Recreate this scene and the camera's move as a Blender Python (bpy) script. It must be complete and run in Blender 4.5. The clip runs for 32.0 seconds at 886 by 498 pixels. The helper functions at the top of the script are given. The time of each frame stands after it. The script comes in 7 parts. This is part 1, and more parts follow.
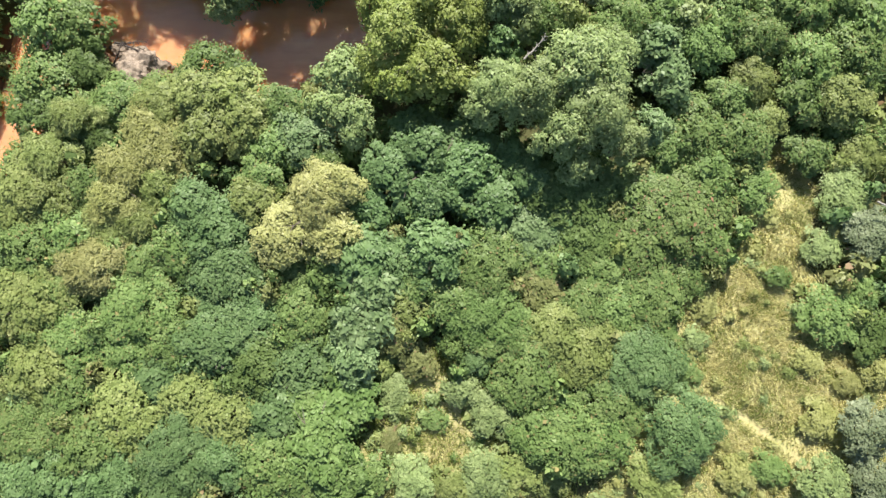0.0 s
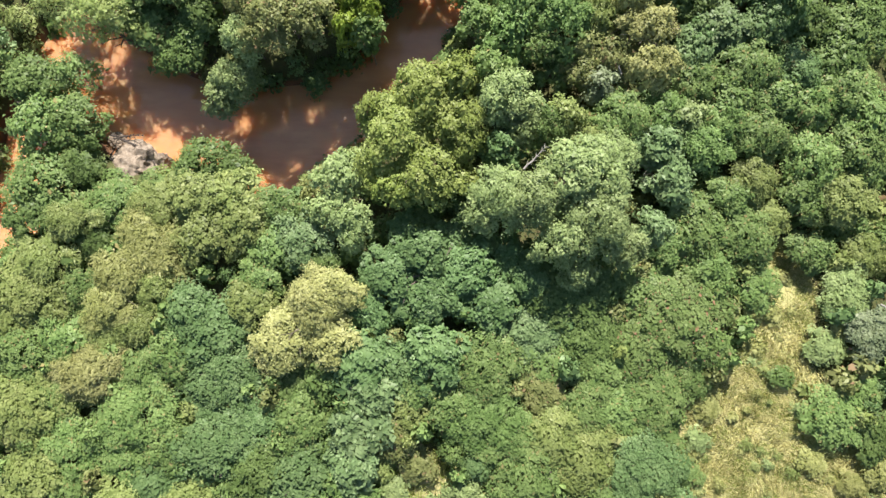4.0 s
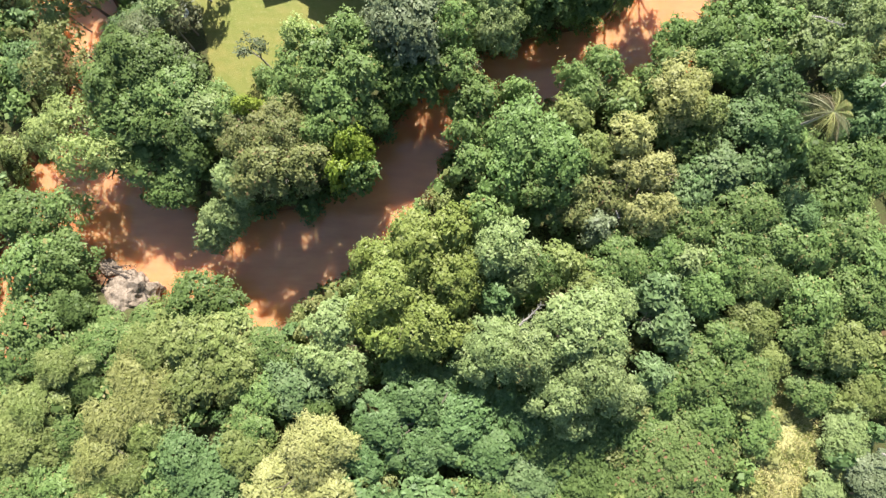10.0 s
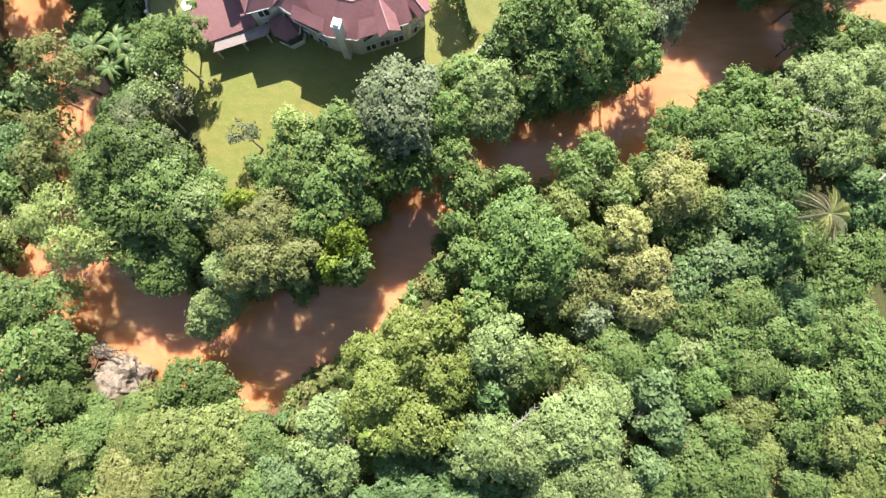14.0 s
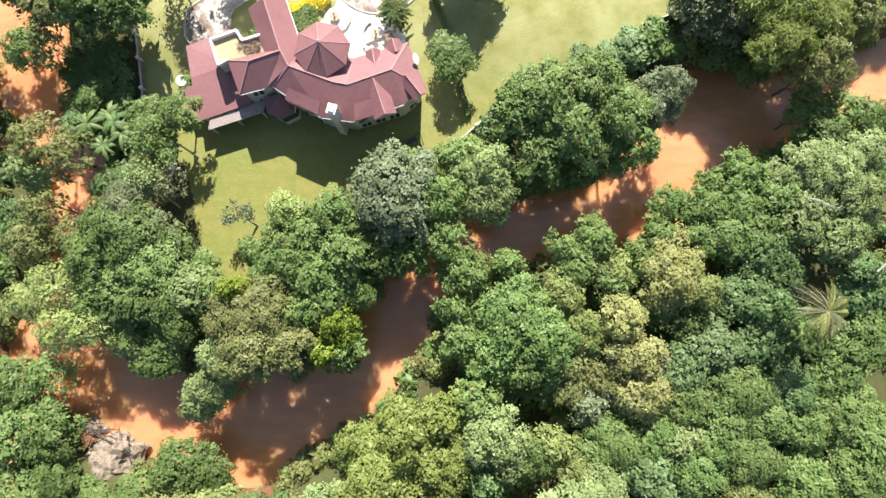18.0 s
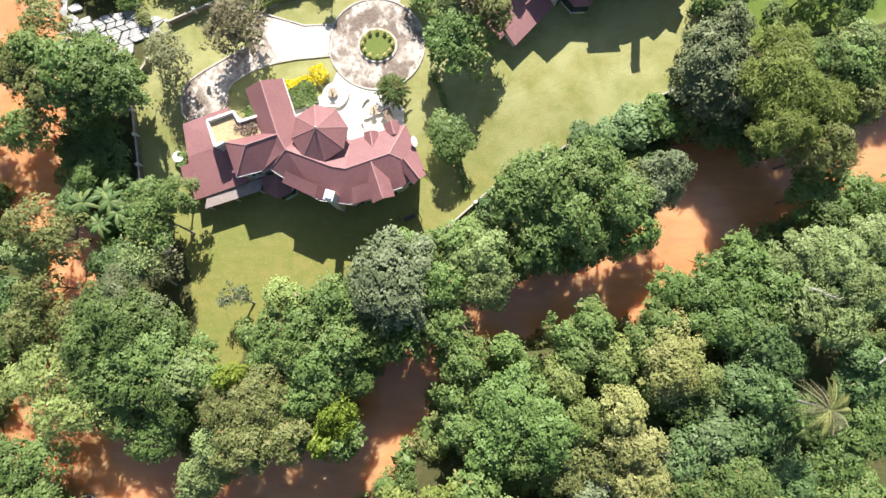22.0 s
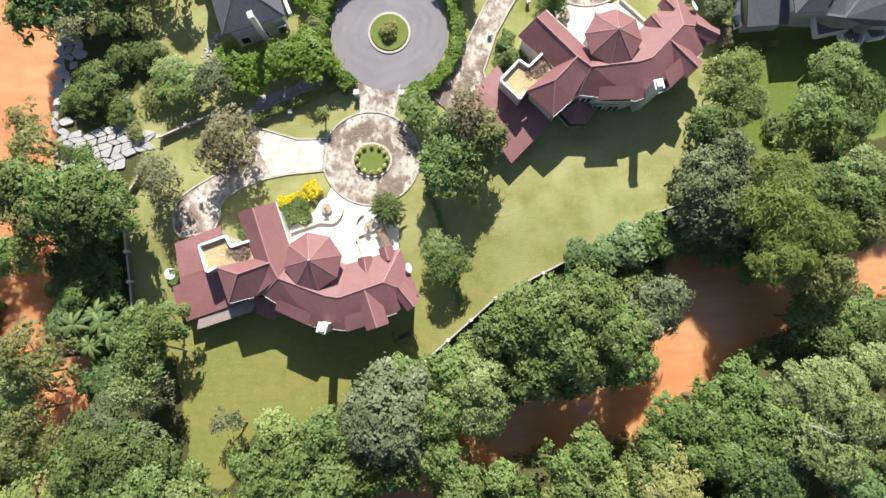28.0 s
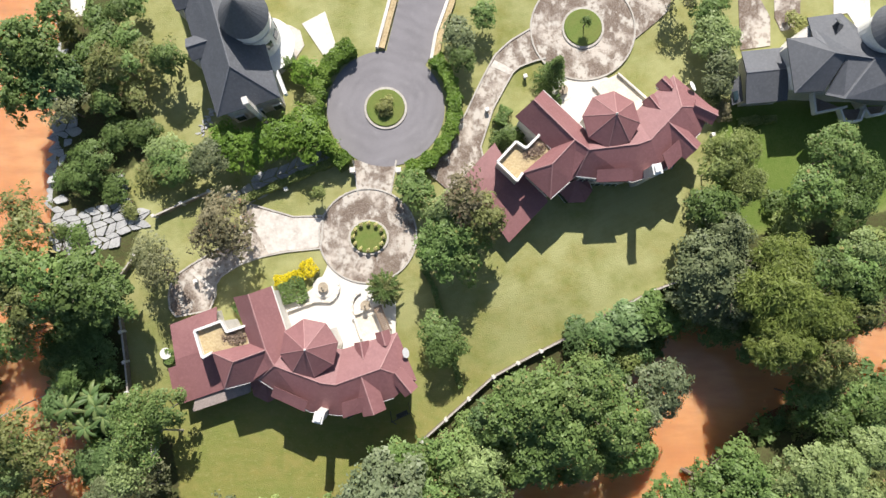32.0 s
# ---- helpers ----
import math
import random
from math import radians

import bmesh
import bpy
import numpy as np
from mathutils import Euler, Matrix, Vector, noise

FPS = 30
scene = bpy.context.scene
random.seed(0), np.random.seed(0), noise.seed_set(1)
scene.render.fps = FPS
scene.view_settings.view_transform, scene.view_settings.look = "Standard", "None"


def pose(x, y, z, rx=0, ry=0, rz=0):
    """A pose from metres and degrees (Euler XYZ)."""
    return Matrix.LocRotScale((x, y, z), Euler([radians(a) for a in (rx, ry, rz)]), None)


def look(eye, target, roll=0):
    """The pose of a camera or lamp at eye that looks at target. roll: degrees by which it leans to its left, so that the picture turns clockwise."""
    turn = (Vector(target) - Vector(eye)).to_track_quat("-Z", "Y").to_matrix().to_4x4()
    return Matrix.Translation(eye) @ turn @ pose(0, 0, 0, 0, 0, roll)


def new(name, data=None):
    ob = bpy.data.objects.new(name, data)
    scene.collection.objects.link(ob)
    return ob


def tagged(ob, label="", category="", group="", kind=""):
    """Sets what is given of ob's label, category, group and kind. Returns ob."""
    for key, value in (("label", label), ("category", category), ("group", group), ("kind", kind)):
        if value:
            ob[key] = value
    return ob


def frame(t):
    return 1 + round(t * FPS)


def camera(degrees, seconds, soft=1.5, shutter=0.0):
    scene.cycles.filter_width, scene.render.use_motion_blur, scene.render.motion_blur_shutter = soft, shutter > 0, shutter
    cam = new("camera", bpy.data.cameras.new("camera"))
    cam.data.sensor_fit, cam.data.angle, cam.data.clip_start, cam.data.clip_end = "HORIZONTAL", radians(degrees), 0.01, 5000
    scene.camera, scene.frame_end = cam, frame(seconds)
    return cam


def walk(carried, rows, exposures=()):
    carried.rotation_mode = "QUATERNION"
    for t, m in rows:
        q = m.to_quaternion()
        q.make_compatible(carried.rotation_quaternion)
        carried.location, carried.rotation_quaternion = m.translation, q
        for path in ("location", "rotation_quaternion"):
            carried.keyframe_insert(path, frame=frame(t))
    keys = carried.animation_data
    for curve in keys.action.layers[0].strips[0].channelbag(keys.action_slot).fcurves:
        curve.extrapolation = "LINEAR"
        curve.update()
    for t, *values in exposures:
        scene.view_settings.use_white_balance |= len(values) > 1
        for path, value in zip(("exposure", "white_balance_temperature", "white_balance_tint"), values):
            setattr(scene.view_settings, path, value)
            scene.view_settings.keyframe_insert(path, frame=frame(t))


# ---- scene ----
cam = camera(71.0, 32.0, 1.5)
# seconds, x, y, height, heading: a drone that flies level with its lens nearly straight down
PATH = [
    (0.0, 0.00, 0.00, 69.18, 0.18),
    (1.0, -0.02, 2.67, 69.21, 0.13),
    (2.0, -0.02, 5.38, 69.25, 0.07),
    (3.0, 0.00, 8.04, 69.30, -0.02),
    (4.5, 0.02, 11.94, 69.36, -0.09),
    (6.0, 0.04, 15.75, 69.43, -0.13),
    (7.0, 0.12, 18.22, 69.45, -0.16),
    (8.0, 0.27, 20.70, 69.46, -0.14),
    (9.0, 0.43, 23.10, 69.43, -0.11),
    (10.0, 0.55, 25.45, 69.40, -0.14),
    (11.0, 0.72, 27.83, 69.39, -0.16),
    (12.0, 0.92, 30.23, 69.38, -0.17),
    (13.0, 1.05, 32.55, 69.39, -0.19),
    (14.0, 1.25, 34.84, 69.40, -0.17),
    (15.5, 1.48, 38.16, 69.45, -0.11),
    (17.0, 1.66, 41.46, 69.48, -0.07),
    (18.0, 1.74, 43.58, 69.49, 0.00),
    (19.0, 1.77, 45.77, 69.51, 0.03),
    (20.0, 1.82, 47.99, 69.51, 0.03),
    (21.0, 1.85, 50.17, 69.52, 0.07),
    (22.0, 1.91, 52.29, 69.51, 0.12),
    (23.0, 2.06, 54.45, 69.50, 0.14),
    (24.0, 2.11, 56.60, 69.49, 0.18),
    (25.0, 2.31, 58.85, 69.50, 0.21),
    (26.0, 2.31, 61.05, 69.53, 0.21),
    (27.5, 2.38, 64.28, 69.50, 0.17),
    (29.0, 2.46, 67.43, 69.48, 0.13),
    (30.0, 2.53, 69.55, 69.51, 0.07),
    (31.0, 2.63, 71.76, 69.55, 0.00),
    (32.0, 2.68, 73.93, 69.57, -0.06),
]
walk(cam, [(t, pose(x, y, z, 3.66, -0.26, turn)) for t, x, y, z, turn in PATH], [(0.0, 1.18), (8.0, 1.24), (14.0, 1.38), (20.0, 1.15), (26.0, 0.91), (32.0, 0.62)])

# ---- light ----
SUN_UP = 43.0
world = bpy.data.worlds.new("sky")
scene.world = world
world.use_nodes = True
sky = world.node_tree.nodes.new("ShaderNodeTexSky")
sky.sky_type, sky.sun_disc = "NISHITA", False
sky.sun_elevation, sky.sun_rotation = radians(SUN_UP), radians(-2.0)
world.node_tree.links.new(sky.outputs[0], world.node_tree.nodes["Background"].inputs[0])
world.node_tree.nodes["Background"].inputs[1].default_value = 0.078
sun = new("sun", bpy.data.lights.new("sun", "SUN"))
sun.data.energy, sun.data.angle, sun.data.color = 5.0, radians(0.6), (1.0, 0.94, 0.88)
sun.matrix_world = look((0, 0, 0), (-math.sin(radians(2.0)) * math.cos(radians(SUN_UP)), -math.cos(radians(SUN_UP)), -math.sin(radians(SUN_UP))))


# ---- materials ----
def shader(name, rough=0.8, metal=0.0, spec=0.3):
    m = bpy.data.materials.new(name)
    m.use_nodes = True
    n, l = m.node_tree.nodes, m.node_tree.links
    b = n["Principled BSDF"]
    b.inputs["Roughness"].default_value, b.inputs["Metallic"].default_value = rough, metal
    b.inputs["Specular IOR Level"].default_value = spec
    return m, n, l, b


def rgb(c):
    return (c[0], c[1], c[2], 1.0)


def mix(n, l, fac, a, b, mode="MIX"):
    x = n.new("ShaderNodeMix")
    x.data_type, x.blend_type = "RGBA", mode
    for socket, value in ((x.inputs[0], fac), (x.inputs[6], a), (x.inputs[7], b)):
        if isinstance(value, (int, float)):
            socket.default_value = value
        elif isinstance(value, tuple):
            socket.default_value = rgb(value)
        else:
            l.new(value, socket)
    return x.outputs[2]


def speckle(n, l, scale, detail=4.0, low=0.35, high=0.65, coord="Object", rough=0.6, stretch=None):
    tc = n.new("ShaderNodeTexCoord")
    src = tc.outputs[coord]
    if stretch:
        mp = n.new("ShaderNodeMapping")
        mp.inputs["Scale"].default_value = stretch[0]
        mp.inputs["Rotation"].default_value = (0, 0, radians(stretch[1]))
        l.new(src, mp.inputs[0])
        src = mp.outputs[0]
    t = n.new("ShaderNodeTexNoise")
    t.inputs["Scale"].default_value, t.inputs["Detail"].default_value, t.inputs["Roughness"].default_value = scale, detail, rough
    l.new(src, t.inputs["Vector"])
    r = n.new("ShaderNodeMapRange")
    r.inputs[1].default_value, r.inputs[2].default_value = low, high
    l.new(t.outputs[0], r.inputs[0])
    return r.outputs[0]


def bump(n, l, b, height, strength=0.3, distance=0.05):
    k = n.new("ShaderNodeBump")
    k.inputs["Strength"].default_value, k.inputs["Distance"].default_value = strength, distance
    l.new(height, k.inputs["Height"])
    l.new(k.outputs[0], b.inputs["Normal"])


def plain(name, base, dark, light, scale=1.2, rough=0.8, fine=9.0, relief=0.25, metal=0.0, coord="Object", spec=0.3):
    """A worn surface: base colour, with large stains and a fine grain."""
    m, n, l, b = shader(name, rough, metal, spec)
    c = mix(n, l, speckle(n, l, scale, coord=coord), base, dark)
    grain = speckle(n, l, fine, 5.0, 0.3, 0.8, coord=coord)
    c = mix(n, l, grain, c, light)
    l.new(c, b.inputs["Base Color"])
    bump(n, l, b, grain, relief, 0.03)
    return m


def leaf(name, dark, mid, light, gloss=0.45, dry=None):
    """Leaves: each one has its own green, each plant its own tone, and light shines through."""
    m, n, l, b = shader(name, gloss, 0.0, 0.2)
    geo, info = n.new("ShaderNodeNewGeometry"), n.new("ShaderNodeObjectInfo")
    c = mix(n, l, geo.outputs["Random Per Island"], tuple(0.78 * v for v in dark), tuple(1.04 * v for v in mid))
    patch = speckle(n, l, 0.45, 3.0, 0.38, 0.62)
    c = mix(n, l, patch, c, mix(n, l, geo.outputs["Random Per Island"], tuple(0.88 * v for v in mid), tuple(1.04 * v for v in light)))
    if dry:
        r = n.new("ShaderNodeMapRange")
        r.inputs[1].default_value, r.inputs[2].default_value = 0.965, 0.975
        l.new(geo.outputs["Random Per Island"], r.inputs[0])
        c = mix(n, l, r.outputs[0], c, dry)
    hue = n.new("ShaderNodeHueSaturation")
    for k, (low, high) in (("Hue", (0.4965, 0.5025)), ("Value", (0.88, 1.14))):
        r = n.new("ShaderNodeMapRange")
        r.inputs[3].default_value, r.inputs[4].default_value = low, high
        l.new(info.outputs["Random"], r.inputs[0])
        l.new(r.outputs[0], hue.inputs[k])
    l.new(c, hue.inputs["Color"])
    l.new(hue.outputs[0], b.inputs["Base Color"])
    tr = n.new("ShaderNodeBsdfTranslucent")
    l.new(hue.outputs[0], tr.inputs[0])
    mx = n.new("ShaderNodeMixShader")
    mx.inputs[0].default_value = 0.37
    l.new(b.outputs[0], mx.inputs[1])
    l.new(tr.outputs[0], mx.inputs[2])
    l.new(mx.outputs[0], n["Material Output"].inputs[0])
    return m


LEAF = {
    "dark": leaf("leaf_dark", (0.1, 0.157, 0.044), (0.137, 0.207, 0.06), (0.21, 0.282, 0.097)),
    "mid": leaf("leaf_mid", (0.138, 0.22, 0.063), (0.188, 0.283, 0.086), (0.277, 0.363, 0.13), dry=(0.338, 0.291, 0.120)),
    "yellow": leaf("leaf_yellow_green", (0.182, 0.235, 0.066), (0.241, 0.300, 0.093), (0.333, 0.371, 0.14)),
    "lime": leaf("leaf_lime", (0.165, 0.235, 0.032), (0.22, 0.3, 0.044), (0.315, 0.375, 0.066)),
    "pale": leaf("leaf_pale", (0.3, 0.318, 0.11), (0.388, 0.402, 0.15), (0.475, 0.472, 0.21)),
    "grey": leaf("leaf_grey_green", (0.202, 0.271, 0.098), (0.264, 0.344, 0.130), (0.369, 0.443, 0.191)),
    "silver": leaf("leaf_silver", (0.148, 0.188, 0.094), (0.196, 0.242, 0.124), (0.295, 0.336, 0.2)),
    "blue": leaf("leaf_blue_green", (0.112, 0.188, 0.064), (0.15, 0.244, 0.086), (0.232, 0.325, 0.138)),
    "olive": leaf("leaf_olive", (0.17, 0.2, 0.066), (0.222, 0.252, 0.086), (0.31, 0.322, 0.13), dry=(0.317, 0.220, 0.116)),
    "spring": leaf("leaf_spring", (0.26, 0.335, 0.1), (0.335, 0.42, 0.135), (0.43, 0.5, 0.2)),
    "clipped": leaf("leaf_clipped", (0.115, 0.205, 0.03), (0.155, 0.265, 0.04), (0.225, 0.335, 0.062)),
    "clipmid": leaf("leaf_clean_green", (0.126, 0.212, 0.057), (0.17, 0.268, 0.078), (0.252, 0.35, 0.122)),
    "teal": leaf("leaf_teal", (0.14, 0.218, 0.084), (0.188, 0.277, 0.112), (0.285, 0.37, 0.175)),
    "vine": leaf("leaf_vine", (0.112, 0.196, 0.066), (0.15, 0.252, 0.088), (0.225, 0.33, 0.14)),
    "olivegreen": leaf("leaf_olive_green", (0.14, 0.19, 0.04), (0.19, 0.245, 0.056), (0.275, 0.315, 0.095)),
    "sparse": leaf("leaf_thin_grey", (0.18, 0.195, 0.09), (0.23, 0.245, 0.12), (0.32, 0.325, 0.18)),
    "darkgrey": leaf("leaf_dark_grey", (0.136, 0.168, 0.078), (0.184, 0.22, 0.105), (0.268, 0.302, 0.158)),
    "brownish": leaf("leaf_brown_tinged", (0.19, 0.178, 0.095), (0.245, 0.225, 0.125), (0.325, 0.29, 0.18), dry=(0.3, 0.19, 0.11)),
    "redmid": leaf("leaf_red_tipped", (0.135, 0.205, 0.058), (0.183, 0.263, 0.08), (0.27, 0.345, 0.127), dry=(0.36, 0.2, 0.12)),
    "paleyellow": leaf("leaf_pale_yellow_green", (0.235, 0.255, 0.08), (0.3, 0.32, 0.108), (0.39, 0.395, 0.16)),
    "lemon": leaf("leaf_lemon_green", (0.195, 0.258, 0.056), (0.258, 0.326, 0.08), (0.352, 0.4, 0.128)),
    "straw": leaf("leaf_straw_green", (0.26, 0.28, 0.085), (0.335, 0.355, 0.12), (0.425, 0.43, 0.18)),
    "cream": leaf("leaf_cream", (0.5, 0.46, 0.19), (0.6, 0.56, 0.25), (0.7, 0.66, 0.34)),
    "gold": leaf("leaf_gold", (0.571, 0.479, 0.018), (0.706, 0.588, 0.024), (0.815, 0.674, 0.041)),
}
BARK = plain("bark", (0.16, 0.125, 0.095), (0.09, 0.07, 0.055), (0.26, 0.22, 0.18), 2.0, 0.9, 14.0, 0.6)
DRIFTWOOD = plain("wet_driftwood", (0.05, 0.04, 0.034), (0.022, 0.018, 0.016), (0.11, 0.09, 0.075), 2.0, 0.8, 14.0, 0.6)
PALE_BARK = plain("pale_bark", (0.3, 0.27, 0.22), (0.16, 0.14, 0.11), (0.42, 0.4, 0.35), 2.0, 0.9, 14.0, 0.6)
DRY = leaf("dry_grass", (0.46, 0.43, 0.17), (0.58, 0.55, 0.24), (0.68, 0.65, 0.34), 0.7)
GREEN_GRASS = leaf("green_grass", (0.16, 0.21, 0.04), (0.26, 0.32, 0.075), (0.38, 0.42, 0.13), 0.6)


def ground_material():
    m, n, l, b = shader("earth", 0.95, 0.0, 0.1)
    a = n.new("ShaderNodeAttribute")
    a.attribute_name = "cover"
    s = n.new("ShaderNodeSeparateColor")
    l.new(a.outputs["Color"], s.inputs[0])
    soil = mix(n, l, speckle(n, l, 0.6), (0.085, 0.062, 0.035), (0.055, 0.062, 0.024))
    soil = mix(n, l, speckle(n, l, 4.0), soil, (0.085, 0.1, 0.036))
    lawn = mix(n, l, speckle(n, l, 0.16, 3.0, 0.35, 0.62), (0.172, 0.2, 0.05), (0.236, 0.21, 0.062))
    lawn = mix(n, l, speckle(n, l, 0.9, 4.0, 0.4, 0.75), lawn, (0.13, 0.168, 0.036))
    lawn = mix(n, l, speckle(n, l, 1.1, 4.0, 0.4, 1.05, stretch=((0.35, 1.7, 1.0), 28)), lawn, (0.25, 0.225, 0.085))
    lawn = mix(n, l, speckle(n, l, 9.0, 4.0, 0.4, 0.8), lawn, (0.22, 0.225, 0.072))
    tc, mp = n.new("ShaderNodeTexCoord"), n.new("ShaderNodeMapping")
    mp.vector_type = "TEXTURE"
    mp.inputs["Rotation"].default_value, mp.inputs["Scale"].default_value = (0, 0, radians(27)), (9.0, 0.42, 1.0)
    l.new(tc.outputs["Object"], mp.inputs[0])
    mow = n.new("ShaderNodeTexNoise")
    for k, v in (("Scale", 1.0), ("Detail", 4.0), ("Roughness", 0.6)):
        mow.inputs[k].default_value = v
    l.new(mp.outputs[0], mow.inputs["Vector"])
    lines = n.new("ShaderNodeMapRange")
    for i, v in ((1, 0.4), (2, 0.6), (3, 0.0), (4, 1.0)):
        lines.inputs[i].default_value = v
    l.new(mow.outputs[0], lines.inputs[0])
    pos = n.new("ShaderNodeSeparateXYZ")
    l.new(tc.outputs["Object"], pos.inputs[0])
    worn = n.new("ShaderNodeMapRange")
    for i, v in ((1, 57.0), (2, 75.0), (3, 0.0), (4, 0.82)):
        worn.inputs[i].default_value = v
    l.new(pos.outputs["Y"], worn.inputs[0])
    patchy = n.new("ShaderNodeMath")
    patchy.operation = "MULTIPLY"
    l.new(worn.outputs[0], patchy.inputs[0])
    l.new(speckle(n, l, 0.22, 5.0, 0.3, 0.6), patchy.inputs[1])
    lawn = mix(n, l, patchy.outputs[0], lawn, (0.36, 0.36, 0.17))
    swath = n.new("ShaderNodeMath")
    swath.operation = "MULTIPLY"
    l.new(speckle(n, l, 0.5, 4.0, 0.3, 1.6), lines.inputs[4])
    l.new(lines.outputs[0], swath.inputs[0])
    l.new(worn.outputs[0], swath.inputs[1])
    lawn = mix(n, l, swath.outputs[0], lawn, (0.19, 0.195, 0.08))
    lawn = mix(n, l, speckle(n, l, 2.6, 6.0, 0.55, 1.0), lawn, (0.34, 0.325, 0.15))
    lush = mix(n, l, speckle(n, l, 1.4, 5.0, 0.35, 0.7), (0.092, 0.15, 0.025), (0.13, 0.178, 0.042))
    lawn = mix(n, l, a.outputs["Alpha"], lawn, mix(n, l, speckle(n, l, 8.0, 4.0, 0.4, 0.8), lush, (0.16, 0.21, 0.058)))
    straw = mix(n, l, speckle(n, l, 0.5), (0.4, 0.355, 0.165), (0.31, 0.335, 0.115))
    straw = mix(n, l, speckle(n, l, 6.0), straw, (0.43, 0.385, 0.185))
    mud = mix(n, l, speckle(n, l, 0.8), (0.2, 0.1, 0.05), (0.12, 0.07, 0.04))

    def edge(socket, scale):
        add = n.new("ShaderNodeMath")
        add.operation = "MULTIPLY_ADD"
        add.inputs[1].default_value, add.inputs[2].default_value = 0.35, -0.175
        l.new(speckle(n, l, scale, 5.0, 0.2, 0.8), add.inputs[0])
        two = n.new("ShaderNodeMath")
        l.new(add.outputs[0], two.inputs[0])
        l.new(socket, two.inputs[1])
        r = n.new("ShaderNodeMapRange")
        r.inputs[1].default_value, r.inputs[2].default_value = 0.42, 0.58
        l.new(two.outputs[0], r.inputs[0])
        return r.outputs[0]

    c = mix(n, l, edge(s.outputs[0], 1.5), soil, lawn)
    c = mix(n, l, edge(s.outputs[1], 0.8), c, straw)
    c = mix(n, l, edge(s.outputs[2], 0.7), c, mud)
    l.new(c, b.inputs["Base Color"])
    bump(n, l, b, speckle(n, l, 7.0, 6.0, 0.2, 0.8), 0.5, 0.08)
    return m


def water_material():
    m, n, l, b = shader("muddy_water", 0.12, 0.0, 0.5)
    c = mix(n, l, speckle(n, l, 0.12, 4.0), (0.56, 0.265, 0.12), (0.63, 0.345, 0.17))
    c = mix(n, l, speckle(n, l, 0.5, 4.0, 0.4, 0.75, stretch=((0.4, 1.6, 1.0), 30)), c, (0.5, 0.245, 0.12))
    l.new(c, b.inputs["Base Color"])
    b.inputs["Subsurface Weight"].default_value = 0.9
    b.inputs["Subsurface Radius"].default_value = (1.0, 0.75, 0.55)
    b.inputs["Subsurface Scale"].default_value = 2.4
    bump(n, l, b, speckle(n, l, 1.6, 3.0, 0.2, 0.8), 0.12, 0.05)
    return m


EARTH, WATER = ground_material(), water_material()


def tile_material(name, base, dark, light):
    """Roof tiles in even courses, weathered in patches and streaked down the slope."""
    m, n, l, b = shader(name, 0.55, 0.0, 0.4)
    c = mix(n, l, speckle(n, l, 0.45), base, dark)
    c = mix(n, l, speckle(n, l, 3.5, 5.0, 0.45, 0.8), c, light)
    c = mix(n, l, speckle(n, l, 22.0, 2.0, 0.45, 0.75), c, dark)
    l.new(c, b.inputs["Base Color"])
    bump(n, l, b, speckle(n, l, 18.0, 2.0, 0.3, 0.7), 0.35, 0.03)
    return m


RED_TILE = tile_material("red_tile", (0.248, 0.116, 0.115), (0.212, 0.097, 0.097), (0.286, 0.14, 0.139))
SLATE = tile_material("slate_tile", (0.096, 0.102, 0.114), (0.077, 0.082, 0.092), (0.128, 0.135, 0.15))
RED_CAP = plain("red_ridge", (0.35, 0.19, 0.18), (0.26, 0.125, 0.12), (0.44, 0.28, 0.265), 2.0, 0.6)
GREY_CAP = plain("grey_ridge", (0.13, 0.14, 0.155), (0.08, 0.085, 0.095), (0.2, 0.21, 0.225), 2.0, 0.6)
WHITE = plain("white_paint", (0.74, 0.73, 0.69), (0.6, 0.58, 0.53), (0.8, 0.79, 0.76), 0.8, 0.7, 6.0, 0.1)
RENDERED = plain("cream_render", (0.6, 0.57, 0.52), (0.44, 0.41, 0.37), (0.68, 0.66, 0.62), 0.8, 0.85, 8.0, 0.2)
OCHRE = plain("ochre_deck", (0.45, 0.34, 0.16), (0.26, 0.18, 0.08), (0.6, 0.5, 0.32), 0.7, 0.85, 5.0, 0.2)


def stained_paving():
    """Pale concrete under broad brown-black lichen, scrubbed lighter in patches, with fine cracks."""
    m, n, l, b = shader("stained_concrete", 0.88, 0.0, 0.2)
    c = mix(n, l, speckle(n, l, 0.3, 7.0, 0.41, 0.53), (0.5, 0.445, 0.38), (0.15, 0.11, 0.084))
    c = mix(n, l, speckle(n, l, 0.75, 7.0, 0.5, 0.6, stretch=((1.0, 0.7, 1.0), 40)), c, (0.5, 0.46, 0.4))
    c = mix(n, l, speckle(n, l, 1.9, 7.0, 0.5, 0.66), c, (0.2, 0.155, 0.12))
    grain = speckle(n, l, 7.0, 5.0, 0.45, 1.1)
    c = mix(n, l, grain, c, (0.5, 0.47, 0.42))
    l.new(c, b.inputs["Base Color"])
    bump(n, l, b, grain, 0.3, 0.03)
    return m


